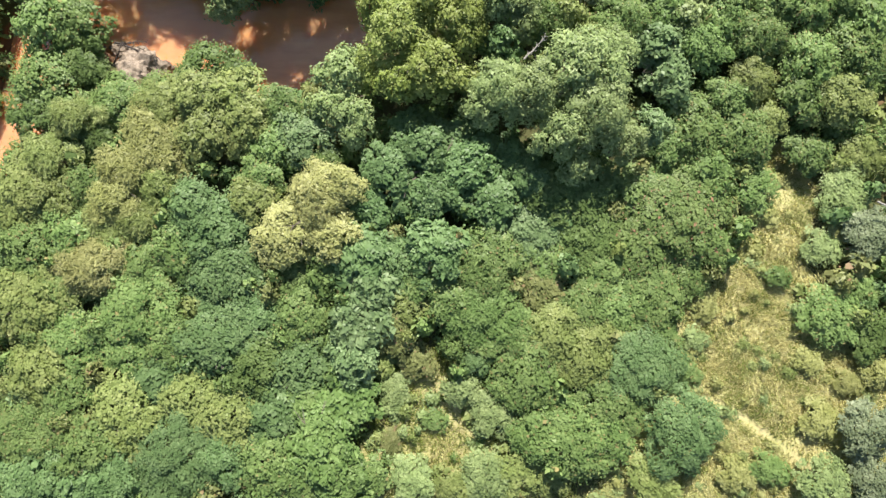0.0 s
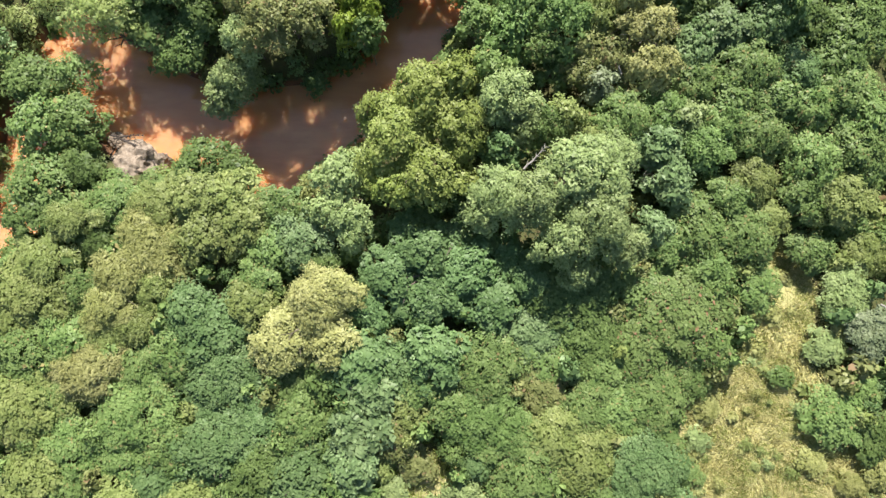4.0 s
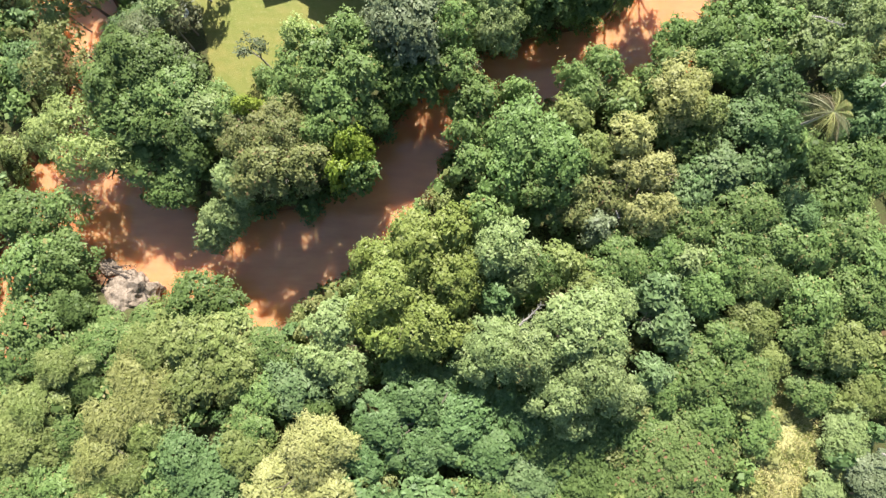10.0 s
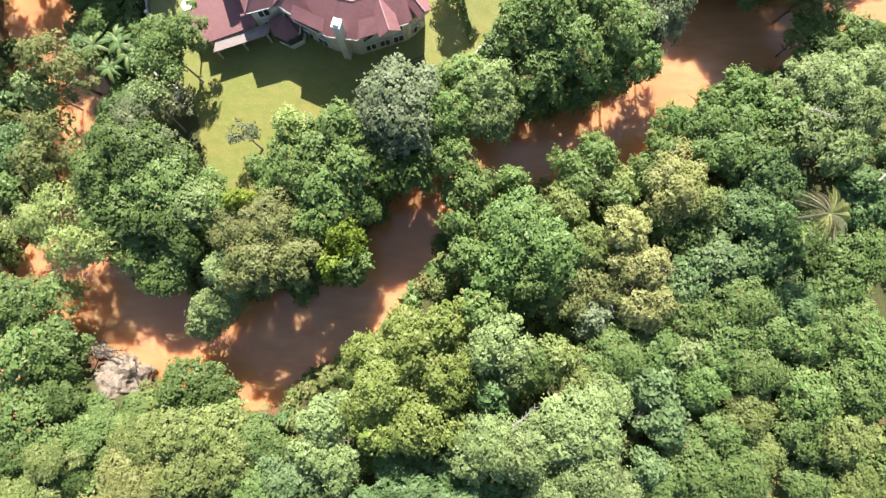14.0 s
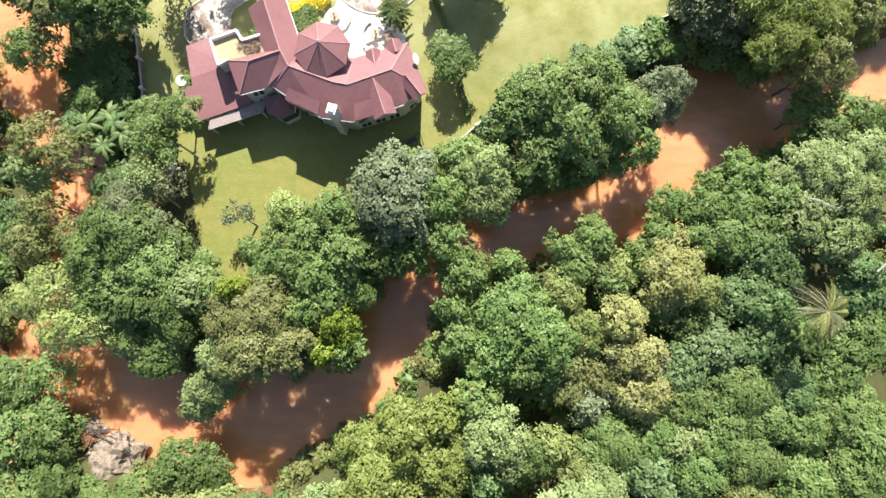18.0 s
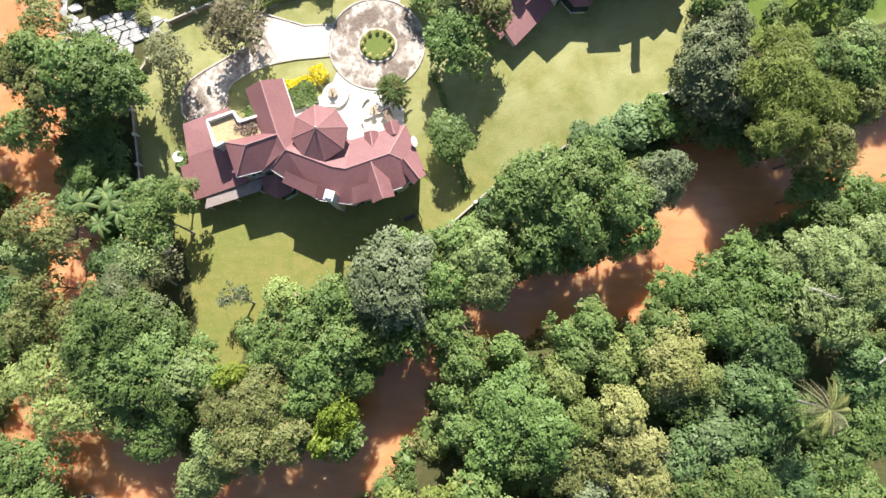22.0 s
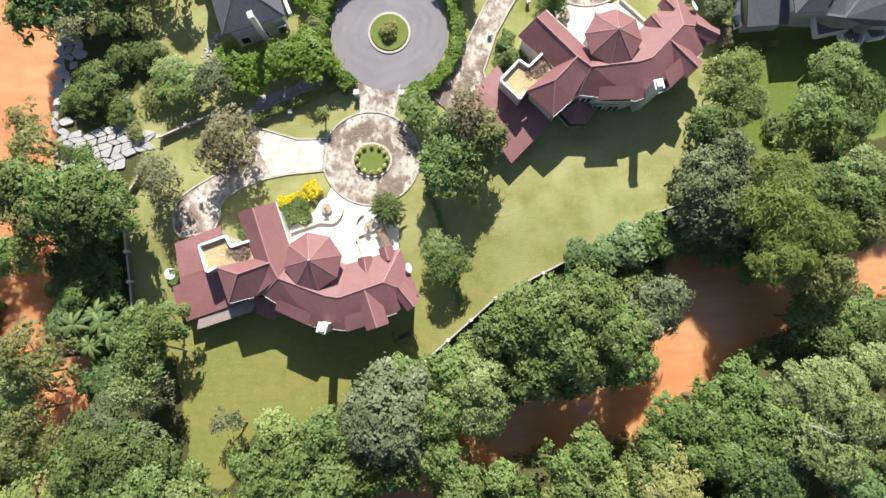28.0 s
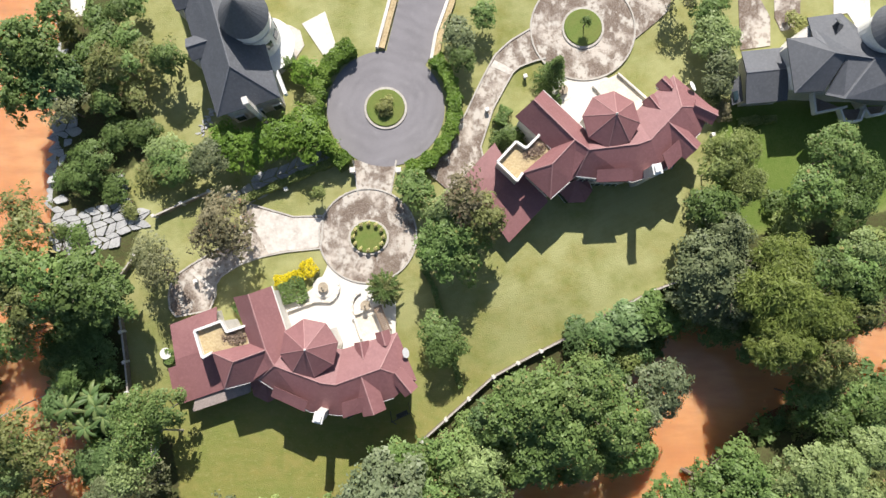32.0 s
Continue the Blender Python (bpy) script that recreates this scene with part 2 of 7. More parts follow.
PAVING = stained_paving()
CREAM = plain("cream_paving", (0.6, 0.55, 0.45), (0.48, 0.42, 0.33), (0.66, 0.62, 0.54), 0.8, 0.85, 5.0, 0.2)
CLEAN = plain("pale_concrete", (0.62, 0.59, 0.53), (0.5, 0.46, 0.39), (0.7, 0.68, 0.63), 0.5, 0.8, 4.0, 0.15)
SCRUBBED = plain("scrubbed_concrete", (0.57, 0.53, 0.47), (0.36, 0.31, 0.26), (0.64, 0.61, 0.56), 0.7, 0.85, 3.0, 0.2)
KERB = plain("kerb", (0.44, 0.41, 0.36), (0.26, 0.23, 0.19), (0.54, 0.51, 0.46), 1.0, 0.85, 6.0, 0.2)


def asphalt_material():
    """Worn grey asphalt with pale tyre scuffs that turn with the traffic."""
    m, n, l, b = shader("asphalt", 0.85, 0.0, 0.25)
    c = mix(n, l, speckle(n, l, 0.4, 5.0), (0.2, 0.19, 0.2), (0.145, 0.137, 0.145))
    w = n.new("ShaderNodeTexWave")
    w.wave_type, w.rings_direction = "RINGS", "Z"
    for k, v in (("Scale", 0.23), ("Distortion", 16.0), ("Detail", 5.0), ("Detail Scale", 0.45)):
        w.inputs[k].default_value = v
    tc, mp = n.new("ShaderNodeTexCoord"), n.new("ShaderNodeMapping")
    mp.inputs["Location"].default_value = (3.4, -94.1, 0)
    l.new(tc.outputs["Object"], mp.inputs[0])
    l.new(mp.outputs[0], w.inputs[0])
    k = n.new("ShaderNodeMath")
    k.operation = "MULTIPLY"
    l.new(w.outputs["Fac"], k.inputs[0])
    l.new(speckle(n, l, 0.8, 5.0, 0.42, 0.75), k.inputs[1])
    c = mix(n, l, k.outputs[0], c, (0.24, 0.23, 0.238))
    grain = speckle(n, l, 12.0, 4.0, 0.35, 0.9)
    c = mix(n, l, grain, c, (0.27, 0.26, 0.27))
    l.new(c, b.inputs["Base Color"])
    bump(n, l, b, grain, 0.3, 0.03)
    return m


ASPHALT = asphalt_material()
TAN_STONE = plain("tan_stone", (0.34, 0.28, 0.2), (0.2, 0.16, 0.11), (0.46, 0.4, 0.31), 1.5, 0.85, 8.0, 0.4)
STONE = plain("pale_stone", (0.38, 0.38, 0.37), (0.22, 0.22, 0.22), (0.5, 0.5, 0.485), 0.9, 0.85, 6.0, 0.4)
ROCK = plain("grey_rock", (0.235, 0.185, 0.13), (0.09, 0.062, 0.042), (0.33, 0.27, 0.2), 1.2, 0.9, 5.0, 0.8)
RIVER_ROCK = plain("river_rock", (0.24, 0.185, 0.13), (0.06, 0.042, 0.03), (0.36, 0.3, 0.23), 1.1, 0.9, 4.0, 1.0)
OLD_WALL = plain("weathered_render", (0.2, 0.16, 0.12), (0.1, 0.08, 0.06), (0.3, 0.26, 0.21), 0.9, 0.9, 6.0, 0.3)
TIMBER = plain("weathered_timber", (0.22, 0.15, 0.1), (0.12, 0.08, 0.055), (0.33, 0.26, 0.2), 1.5, 0.8, 11.0, 0.3)
DECKING = plain("deck_tile", (0.26, 0.21, 0.19), (0.17, 0.135, 0.125), (0.36, 0.31, 0.28), 1.2, 0.7, 9.0, 0.2)
METAL = plain("dark_metal", (0.05, 0.05, 0.05), (0.03, 0.03, 0.03), (0.1, 0.1, 0.1), 3.0, 0.5, 9.0, 0.1, 0.6)
GLASS, _n, _l, _b = shader("window_glass", 0.08, 0.0, 0.6)
_b.inputs["Base Color"].default_value = (0.03, 0.05, 0.06, 1)


# ---- helpers of this scene ----
def part(name, bm, material, parent=None, label="", smooth=False):
    """Links a bmesh as one mesh object under a thing or a part."""
    me = bpy.data.meshes.new(name)
    bm.to_mesh(me)
    bm.free()
    me.materials.append(material)
    if smooth:
        me.shade_smooth()
    ob = new(name, me)
    ob.parent = parent
    if label:
        ob["label"] = label
    return ob


def empty(name, x=0.0, y=0.0, z=0.0, turn=0.0):
    ob = new(name)
    ob.matrix_basis = pose(x, y, z, 0, 0, turn)
    return ob


def mesh_part(name, verts, faces, material, parent=None, label=""):
    me = bpy.data.meshes.new(name)
    me.from_pydata(verts, [], faces)
    me.materials.append(material)
    ob = new(name, me)
    ob.parent = parent
    if label:
        ob["label"] = label
    return ob


def box(sx, sy, sz, at=(0, 0, 0), turn=0.0, bevel=0.0):
    """A box that stands on its own base at at."""
    bm = bmesh.new()
    bmesh.ops.create_cube(bm, size=1.0)
    bmesh.ops.transform(bm, matrix=pose(at[0], at[1], at[2] + sz / 2, 0, 0, turn) @ Matrix.Diagonal((sx, sy, sz, 1)), verts=bm.verts)
    if bevel:
        bmesh.ops.bevel(bm, geom=bm.edges[:], offset=bevel, segments=1, affect="EDGES")
    return bm


def bar(a, b, width, height):
    """A beam with a square section from a to b."""
    a, b = Vector(a), Vector(b)
    d = b - a
    bm = bmesh.new()
    bmesh.ops.create_cube(bm, size=1.0)
    turn = d.to_track_quat("X", "Z").to_matrix().to_4x4()
    bmesh.ops.transform(bm, matrix=Matrix.Translation((a + b) / 2) @ turn @ Matrix.Diagonal((d.length, width, height, 1)), verts=bm.verts)
    return bm


def drum(r0, r1, z0, z1, at=(0, 0), sides=24):
    bm = bmesh.new()
    bmesh.ops.create_cone(bm, cap_ends=True, segments=sides, radius1=r0, radius2=r1, depth=z1 - z0, matrix=Matrix.Translation((at[0], at[1], (z0 + z1) / 2)))
    return bm


def slab(points, thick):
    """A plate under the polygon points, thick downwards."""
    bm = bmesh.new()
    top = [bm.verts.new(p) for p in points]
    low = [bm.verts.new((p[0], p[1], p[2] - thick)) for p in points]
    bm.faces.new(top)
    bm.faces.new(low[::-1])
    for i in range(len(top)):
        j = (i + 1) % len(top)
        bm.faces.new((top[j], top[i], low[i], low[j]))
    bmesh.ops.recalc_face_normals(bm, faces=bm.faces[:])
    return bm


def prism(outline, z0, z1):
    return slab([(x, y, z1) for x, y in outline], z1 - z0)


def smooth(a, b, x):
    t = np.clip((x - a) / (b - a), 0, 1)
    return t * t * (3 - 2 * t)


def ripple(x, y, size, seed):
    return noise.noise(Vector((x / size, y / size, seed * 7.3)))


# ---- lie of the land ----
WATER_Z = -2.8
RIVER = [(-48.5, 125, 11), (-47.8, 105, 11), (-47.2, 90, 10), (-46.8, 78, 8), (-46, 68, 8.5), (-44.5, 62, 7.5), (-40.3, 56, 6.5), (-38.8, 50.5, 6), (-41, 43, 7), (-42, 36.5, 11),
         (-35.5, 32, 11), (-28, 29, 10.5), (-20, 27.6, 13), (-13, 30, 9.5), (-7.2, 33.9, 8), (-3, 40, 7.5), (1, 45.5, 7.5), (7.8, 49.3, 9), (13, 51, 8), (20, 51.6, 9.5),
         (26, 55, 11.5), (32, 62.6, 13.5), (39, 64.6, 9.5), (46, 66, 7), (56, 69, 9), (90, 80, 10)]
BRANCH = [(-42, 36.5, 8), (-47, 28, 7), (-49, 18, 6), (-60, 10, 8), (-90, 5, 8)]


def channel(x, y):
    """How far (x, y) lies from the river's bank: below 0 in the water."""
    best = np.full(np.shape(x), 1e9)
    for line in (RIVER, BRANCH):
        for (ax, ay, aw), (bx, by, bw) in zip(line, line[1:]):
            dx, dy = bx - ax, by - ay
            k = np.clip(((x - ax) * dx + (y - ay) * dy) / (dx * dx + dy * dy), 0, 1)
            best = np.minimum(best, np.hypot(x - ax - k * dx, y - ay - k * dy) - (aw + (bw - aw) * k) / 2)
    return best


def river_y(x):
    return np.interp(x, [p[0] for p in RIVER[9:]], [p[1] for p in RIVER[9:]])


def land(x, y):
    x, y = np.asarray(x, float), np.asarray(y, float)
    north = 1.1 * smooth(62, 76, y)
    south = 0.4 + 2.4 * smooth(34, 2, y)
    side = smooth(-1.0, 1.0, y - river_y(x))
    z = south + (north - south) * side
    z = z * smooth(-50, -42, x) + (1 - smooth(-50, -42, x)) * 0.3
    d = channel(x, y)
    return -4.6 + (z + 4.6) * smooth(-1.2, 2.6, d)


def inside(outline, x, y):
    hit = np.zeros(np.shape(x), bool)
    for (ax, ay), (bx, by) in zip(outline, outline[1:] + outline[:1]):
        hit ^= ((ay > y) != (by > y)) & (x < (bx - ax) * (y - ay) / (by - ay + 1e-12) + ax)
    return hit


LUSH = [(33.2, 79), (60, 84), (60, 95), (33.8, 95)]
GARDEN = [(-31.5, 60), (-27, 57.5), (-25.6, 51), (-24.6, 44.5), (-20.5, 43), (-18.5, 49.4), (-9, 50.6), (-1, 54.9), (5.8, 61.9), (13.7, 67.1), (22.6, 72), (30, 75.2),
          (33, 79), (60, 84), (70, 130), (-34.5, 130), (-34, 108), (-32.5, 95), (-28.5, 90), (-33, 86), (-30, 82), (-32.6, 75), (-32, 66)]
MEADOW = [(35.5, 16.1), (39.5, 16.1), (40.2, 8.7), (39.4, 2.6), (43.3, -6.4), (47.3, -8.1), (56, -11.1), (56, -26), (13.1, -26), (19.7, -16.4), (19.7, -12.9), (24.0, -10.6), (25.3, -2.8), (30.9, 2.0), (34.0, 6.9)]
CLEARING = [(-6.5, -7.7), (-1.1, -6.5), (3.1, -11.2), (4.9, -15.9), (9.6, -17.0), (13.1, -24.8), (-11.0, -24.8), (-8.2, -16.5), (-5.2, -13.6)]


def ground():
    xs = np.concatenate([[-3000, -1200, -500, -220, -130, -95], np.arange(-75, 75.1, 0.75), [95, 130, 220, 500, 1200, 3000]])
    ys = np.concatenate([[-3000, -1200, -500, -200, -110, -70], np.arange(-48, 132.1, 0.75), [150, 190, 280, 500, 1200, 3000]])
    gx, gy = np.meshgrid(xs, ys)
    d = channel(gx, gy)
    z = land(gx, gy)
    rough = np.array([ripple(a, b, 5.0, 1) * 0.25 + ripple(a, b, 1.3, 2) * 0.08 for a, b in zip(gx.ravel(), gy.ravel())]).reshape(gx.shape)
    lawn, straw = inside(GARDEN, gx, gy), inside(MEADOW, gx, gy) | inside(CLEARING, gx, gy)
    z = z + np.where(lawn, 0.0, rough)

    def blur(a):
        a = a.astype(float)
        for _ in range(2):
            p = np.pad(a, 1, mode="edge")
            a = (p[1:-1, 1:-1] * 2 + p[:-2, 1:-1] + p[2:, 1:-1] + p[1:-1, :-2] + p[1:-1, 2:]) / 6
        return a
    w = len(xs)
    i = (np.arange(len(ys) - 1)[:, None] * w + np.arange(w - 1)[None, :]).ravel()
    me = bpy.data.meshes.new("ground")
    me.from_pydata(np.stack([gx, gy, z], -1).reshape(-1, 3).tolist(), [], np.stack([i, i + 1, i + w + 1, i + w], -1).tolist())
    cover = me.color_attributes.new("cover", "FLOAT_COLOR", "POINT")
    mud = smooth(1.6, 0.2, d) * ~lawn
    cover.data.foreach_set("color", np.stack([blur(lawn), blur(straw), mud, blur(inside(LUSH, gx, gy))], -1).astype(np.float32).ravel())
    me.materials.append(EARTH)
    me.shade_smooth()
    return tagged(new("ground", me), "mown lawn, dry meadow and dark forest earth beside the river", "ground", kind="structure")


def river():
    bm = bmesh.new()
    bmesh.ops.create_grid(bm, x_segments=60, y_segments=60, size=1.0, matrix=Matrix.Translation((0, 45, WATER_Z)) @ Matrix.Diagonal((95, 85, 1, 1)))
    for v in bm.verts:
        v.co.z += 0.03 * ripple(v.co.x, v.co.y, 4.0, 5)
    ob = part("river", bm, WATER, None, "", True)
    return tagged(ob, "muddy orange-brown river between wooded banks", "river", kind="structure")


ground()
river()


# ---- plants ----
def leaf_mesh(name, points, normals, length, width, rng, fold=0.18, droop=0.0):
    """Folded leaves, four corners each, at points, facing along normals."""
    n = len(points)
    nz = normals / np.linalg.norm(normals, axis=1, keepdims=True)
    side = np.cross(nz, rng.normal(size=(n, 3)))
    side /= np.linalg.norm(side, axis=1, keepdims=True) + 1e-9
    along = np.cross(side, nz)
    ln = (length * rng.uniform(0.65, 1.35, n))[:, None]
    wd = (width * rng.uniform(0.7, 1.3, n))[:, None]
    a = points - along * ln * 0.5
    c = points + along * ln * 0.5 - nz * ln * droop
    b = points + side * wd * 0.5 + nz * wd * fold
    d = points - side * wd * 0.5 + nz * wd * fold
    v = np.stack([a, b, c, d], 1).reshape(-1, 3).astype(np.float32)
    f = np.arange(4 * n, dtype=np.int32)
    me = bpy.data.meshes.new(name)
    me.vertices.add(4 * n)
    me.vertices.foreach_set("co", v.ravel())
    me.loops.add(4 * n)
    me.loops.foreach_set("vertex_index", f)
    me.polygons.add(n)
    me.polygons.foreach_set("loop_start", f[::4])
    me.update(calc_edges=True)
    return me


FORMS = {  # leaf length, width, cover, lobe size, flatness, droop, unevenness
    "broad": (0.285, 0.185, 0.74, 0.15, 0.8, 0.15, 1.0),
    "fine": (0.235, 0.135, 0.68, 0.14, 0.8, 0.1, 0.8),
    "large": (0.45, 0.27, 0.95, 0.15, 0.7, 0.3, 0.9),
    "vine": (0.36, 0.26, 1.15, 0.1, 0.7, 0.25, 0.35),
    "airy": (0.235, 0.135, 0.32, 0.14, 0.8, 0.1, 0.9),
    "feather": (0.44, 0.085, 0.9, 0.19, 0.75, 0.4, 0.9),
    "clip": (0.2, 0.13, 1.2, 0.1, 0.9, 0.1, 0.5),
}
CROWNS = {}


def crown_mesh(form, radius, variant):
    """A crown of leafy lobes on a dome, with an uneven outline and gaps; its foot is at 0, its top at radius * 1.1."""
    key = (form, radius, variant)
    if key in CROWNS:
        return CROWNS[key]
    rng = np.random.default_rng(int(radius * 100) + 1000 * variant + 77 * len(form))
    length, width, cover, lobe, flat, droop, uneven = FORMS[form]
    mean = 0.3 + lobe * radius
    count = int(8 + 2.4 * (radius / mean) ** 2)
    pts, nrm, size = [], [], []
    phase = rng.uniform(0, 6.28)
    outline = [1 + 0.17 * math.sin(2 * a + phase) + 0.13 * math.sin(3 * a + 2 * phase) + 0.1 * math.sin(5 * a + 3 * phase) for a in np.linspace(0, 6.28, 64)]
    for i in range(count):
        low = i >= count * 0.86
        rho = math.sqrt((i + 0.5) / (count * 0.86)) if not low else rng.uniform(0.8, 1.0)
        a = i * 2.39996 + phase + rng.normal(0, 0.3)
        edge = outline[int((a % 6.28) / 6.28 * 63)]
        r = radius * 0.88 * rho * edge * rng.uniform(0.88, 1.06)
        lr = mean * (1.0 + uneven * rng.uniform(-0.42, 0.5)) * (0.8 if low else 1.0)
        top = radius * 0.9 * max(0.0, 1 - min(1.0, rho) ** 2) ** 0.6 * (1.0 + uneven * rng.uniform(-0.42, 0.16))
        if low:
            top = radius * rng.uniform(-0.12, 0.12)
        c = np.array([r * math.cos(a), r * math.sin(a), max(0.0, top - lr * 0.3) + 0.25 * radius])
        n = int(cover * 2 * math.pi * lr * lr / (length * width * 0.5) * 0.46)
        inner = n // 4
        d = rng.normal(size=(n, 3))
        d[:, 2] = np.where(d[:, 2] < -0.15, -d[:, 2], d[:, 2])
        d /= np.linalg.norm(d, axis=1, keepdims=True)
        wob = 1 + 0.16 * np.sin(d[:, 0] * 5 + i) * np.sin(d[:, 1] * 5 - i) + 0.08 * np.sin(d[:, 2] * 9 + 3 * i)
        far = np.where(rng.random(n) < 0.14, rng.uniform(1.05, 1.26, n), rng.uniform(0.82, 1.08, n))
        far[:inner] = rng.uniform(0.55, 0.85, inner)
        size.append(np.where(np.arange(n) < inner, 2.2, 1.0))
        p = c + d * lr * (wob * far)[:, None] * np.array([1, 1, flat])
        pts.append(p)
        dome = c / radius - np.array([0, 0, 0.2])
        nrm.append(d * 0.5 + dome * 0.35 + np.array([0, 0.12, 0.5]) + rng.normal(size=(n, 3)) * 0.24)
    CROWNS[key] = leaf_mesh("crown", np.concatenate(pts), np.concatenate(nrm), length * np.concatenate(size), width * np.concatenate(size), rng, droop=droop)
    return CROWNS[key]


TRUNKS = {}


def limb(bm, a, b, r0, r1, sides=6):
    a, b = Vector(a), Vector(b)
    q = (b - a).to_track_quat("Z", "Y").to_matrix()
    rings = []
    for p, r in ((a, r0), (b, r1)):
        rings.append([bm.verts.new(p + q @ Vector((r * math.cos(k * 6.2832 / sides), r * math.sin(k * 6.2832 / sides), 0))) for k in range(sides)])
    for k in range(sides):
        bm.faces.new((rings[0][k], rings[0][(k + 1) % sides], rings[1][(k + 1) % sides], rings[1][k]))
    bm.faces.new(rings[1])
    bm.faces.new(rings[0][::-1])


def trunk_mesh(variant):
    """A trunk 1 high, that leans and divides into limbs reaching out 0.55; scaled to each tree."""
    if variant in TRUNKS:
        return TRUNKS[variant]
    rng = random.Random(40 + variant)
    bm = bmesh.new()
    p, r = Vector((0, 0, -0.12)), 0.05
    for k in range(4):
        q = p + Vector((rng.uniform(-0.05, 0.05), rng.uniform(-0.05, 0.05), 0.2))
        limb(bm, p, q, r, r * 0.85, 6)
        p, r = q, r * 0.85
        if k >= 1:
            for j in range(3):
                a = rng.uniform(0, 6.28)
                e = p + Vector((0.32 * math.cos(a), 0.32 * math.sin(a), rng.uniform(0.12, 0.24)))
                limb(bm, p, e, r * 0.55, r * 0.3, 5)
                for _ in range(2):
                    b = a + rng.uniform(-0.8, 0.8)
                    limb(bm, e, e + Vector((0.22 * math.cos(b), 0.22 * math.sin(b), rng.uniform(0.04, 0.14))), r * 0.28, r * 0.1, 3)
    me = bpy.data.meshes.new("trunk")
    bm.to_mesh(me)
    bm.free()
    TRUNKS[variant] = me
    return me


SIZES = (1.2, 1.8, 2.6, 3.6, 4.8, 6.4)
planted = []
LOOKS = {"dark": "dark green", "mid": "mid-green", "yellow": "yellow-green", "lime": "bright lime-green", "pale": "pale straw-yellow", "grey": "dull grey-green",
         "silver": "silvery grey", "blue": "bluish green", "clipmid": "clean green", "teal": "pale bluish green", "vine": "vine-covered green", "olivegreen": "olive green",
         "sparse": "thin greyish", "darkgrey": "dark grey-green", "brownish": "brown-tinged", "redmid": "red-flecked green", "paleyellow": "pale yellow-green", "straw": "straw-green", "lemon": "lemon-green", "olive": "olive-brown tinged", "clipped": "bright green", "spring": "pale spring-green"}
LEAVES = {"broad": "broad leaves", "fine": "small fine leaves", "large": "large glossy leaves", "feather": "feathery drooping plumes", "vine": "overlapping climber leaves", "airy": "thinly spread small leaves"}


def with_material(name, me, material, parent, m):
    if not me.materials:
        me.materials.append(None)
    ob = new(name, me)
    ob.parent = parent
    ob.matrix_basis = m
    ob.material_slots[0].link = "OBJECT"
    ob.material_slots[0].material = material
    return ob


def tree(x, y, radius, top, look_of="mid", form="broad", where="", more=()):
    """A tree or shrub on the ground at (x, y) whose crown is radius wide and ends top metres over the datum; more: further heads of the same tree."""
    heads = [(x, y, radius, top), *more]
    wide = sum(h[2] ** 2 for h in heads)
    bx, by = (sum(h[i] * h[2] ** 2 for h in heads) / wide for i in (0, 1))
    z = max(float(land(bx, by)), WATER_Z - 0.4)
    high = max(max(top - z, radius * 0.8) for _, _, radius, top in heads)
    kind = "tree" if high > 4.2 else "shrub"
    base = empty(kind, bx, by, z)
    tagged(base, "%s %s with %s%s" % (LOOKS[look_of], kind, LEAVES[form], where or " in the riverside woods"), kind, group=kind + "s of the woods")
    for hx, hy, r, h in heads:
        k = len(planted)
        planted.append((hx, hy, r))
        tall = max(h - z, r * 0.8)
        size = min(SIZES, key=lambda s: abs(math.log(s / r)))
        s = r / size
        deep = min(1.25 * r, 0.95 * tall) * 0.72 if tall < 5.5 else min(0.92 * tall, max(1.1 * r, 0.45 * tall))
        with_material("crown", crown_mesh(form, size, k % 3), LEAF[look_of], base,
                      Matrix.LocRotScale((hx - bx, hy - by, tall - deep), Euler((0, 0, k * 2.1)), (s * (0.92 + 0.05 * (k % 5)), s * (1.1 - 0.05 * (k % 4)), deep / (1.25 * size))))
    spread = max(math.hypot(h[0] - bx, h[1] - by) + h[2] for h in heads) * (0.9 if high < 4 else 1.0)
    with_material("trunk", trunk_mesh(len(planted) % 4), BARK, base, Matrix.LocRotScale((0, 0, 0), Euler((0, 0, len(planted) * 1.3)), (spread, spread, high * 0.86)))
    return base


# ---- the woods: x, y, crown radius, height of the top ----
tree(-34.3, 7.2, 3.6, 6.6, "yellow", "feather")
tree(-35.6, 2.1, 3.7, 7.1, "pale", "feather")
tree(-43.3, 9.7, 3.9, 6.0, "yellow", "broad")
tree(-42.7, 4.0, 3.6, 6.0, "mid", "broad")
tree(-42.7, -1.5, 4.3, 6.3, "yellow", "broad")
tree(-39.4, -0.6, 3.3, 5.3, "mid", "fine")
tree(-38.1, -5.3, 3.7, 5.2, "mid", "fine")
tree(-41.3, -8.7, 3.7, 6.4, "yellow", "broad")
tree(-38.9, -11.1, 3.3, 5.3, "mid", "fine")
tree(-41.7, -14.8, 4.2, 5.5, "mid", "fine")
tree(-35.8, -16.5, 3.9, 6.6, "mid", "broad")
tree(-40.9, -19.4, 4.4, 6.5, "blue", "large")
tree(-36.7, -19.8, 3.2, 6.5, "blue", "large")
tree(-31.5, -2.1, 4.5, 6.1, "mid", "fine")
tree(-30.3, 2.3, 3.2, 6.1, "mid", "fine")
tree(-32.6, -6.4, 3.3, 5.4, "mid", "fine")
tree(-23.3, 5.8, 3.9, 6.6, "blue", "broad")
tree(-25.5, 8.1, 3.2, 6.9, "blue", "broad")
tree(-22.2, 1.8, 4.4, 6.2, "blue", "broad")
tree(-27.8, 4.0, 2.9, 6.5, "mid", "fine")
tree(-22.6, -5.2, 4.9, 6.4, "blue", "broad")
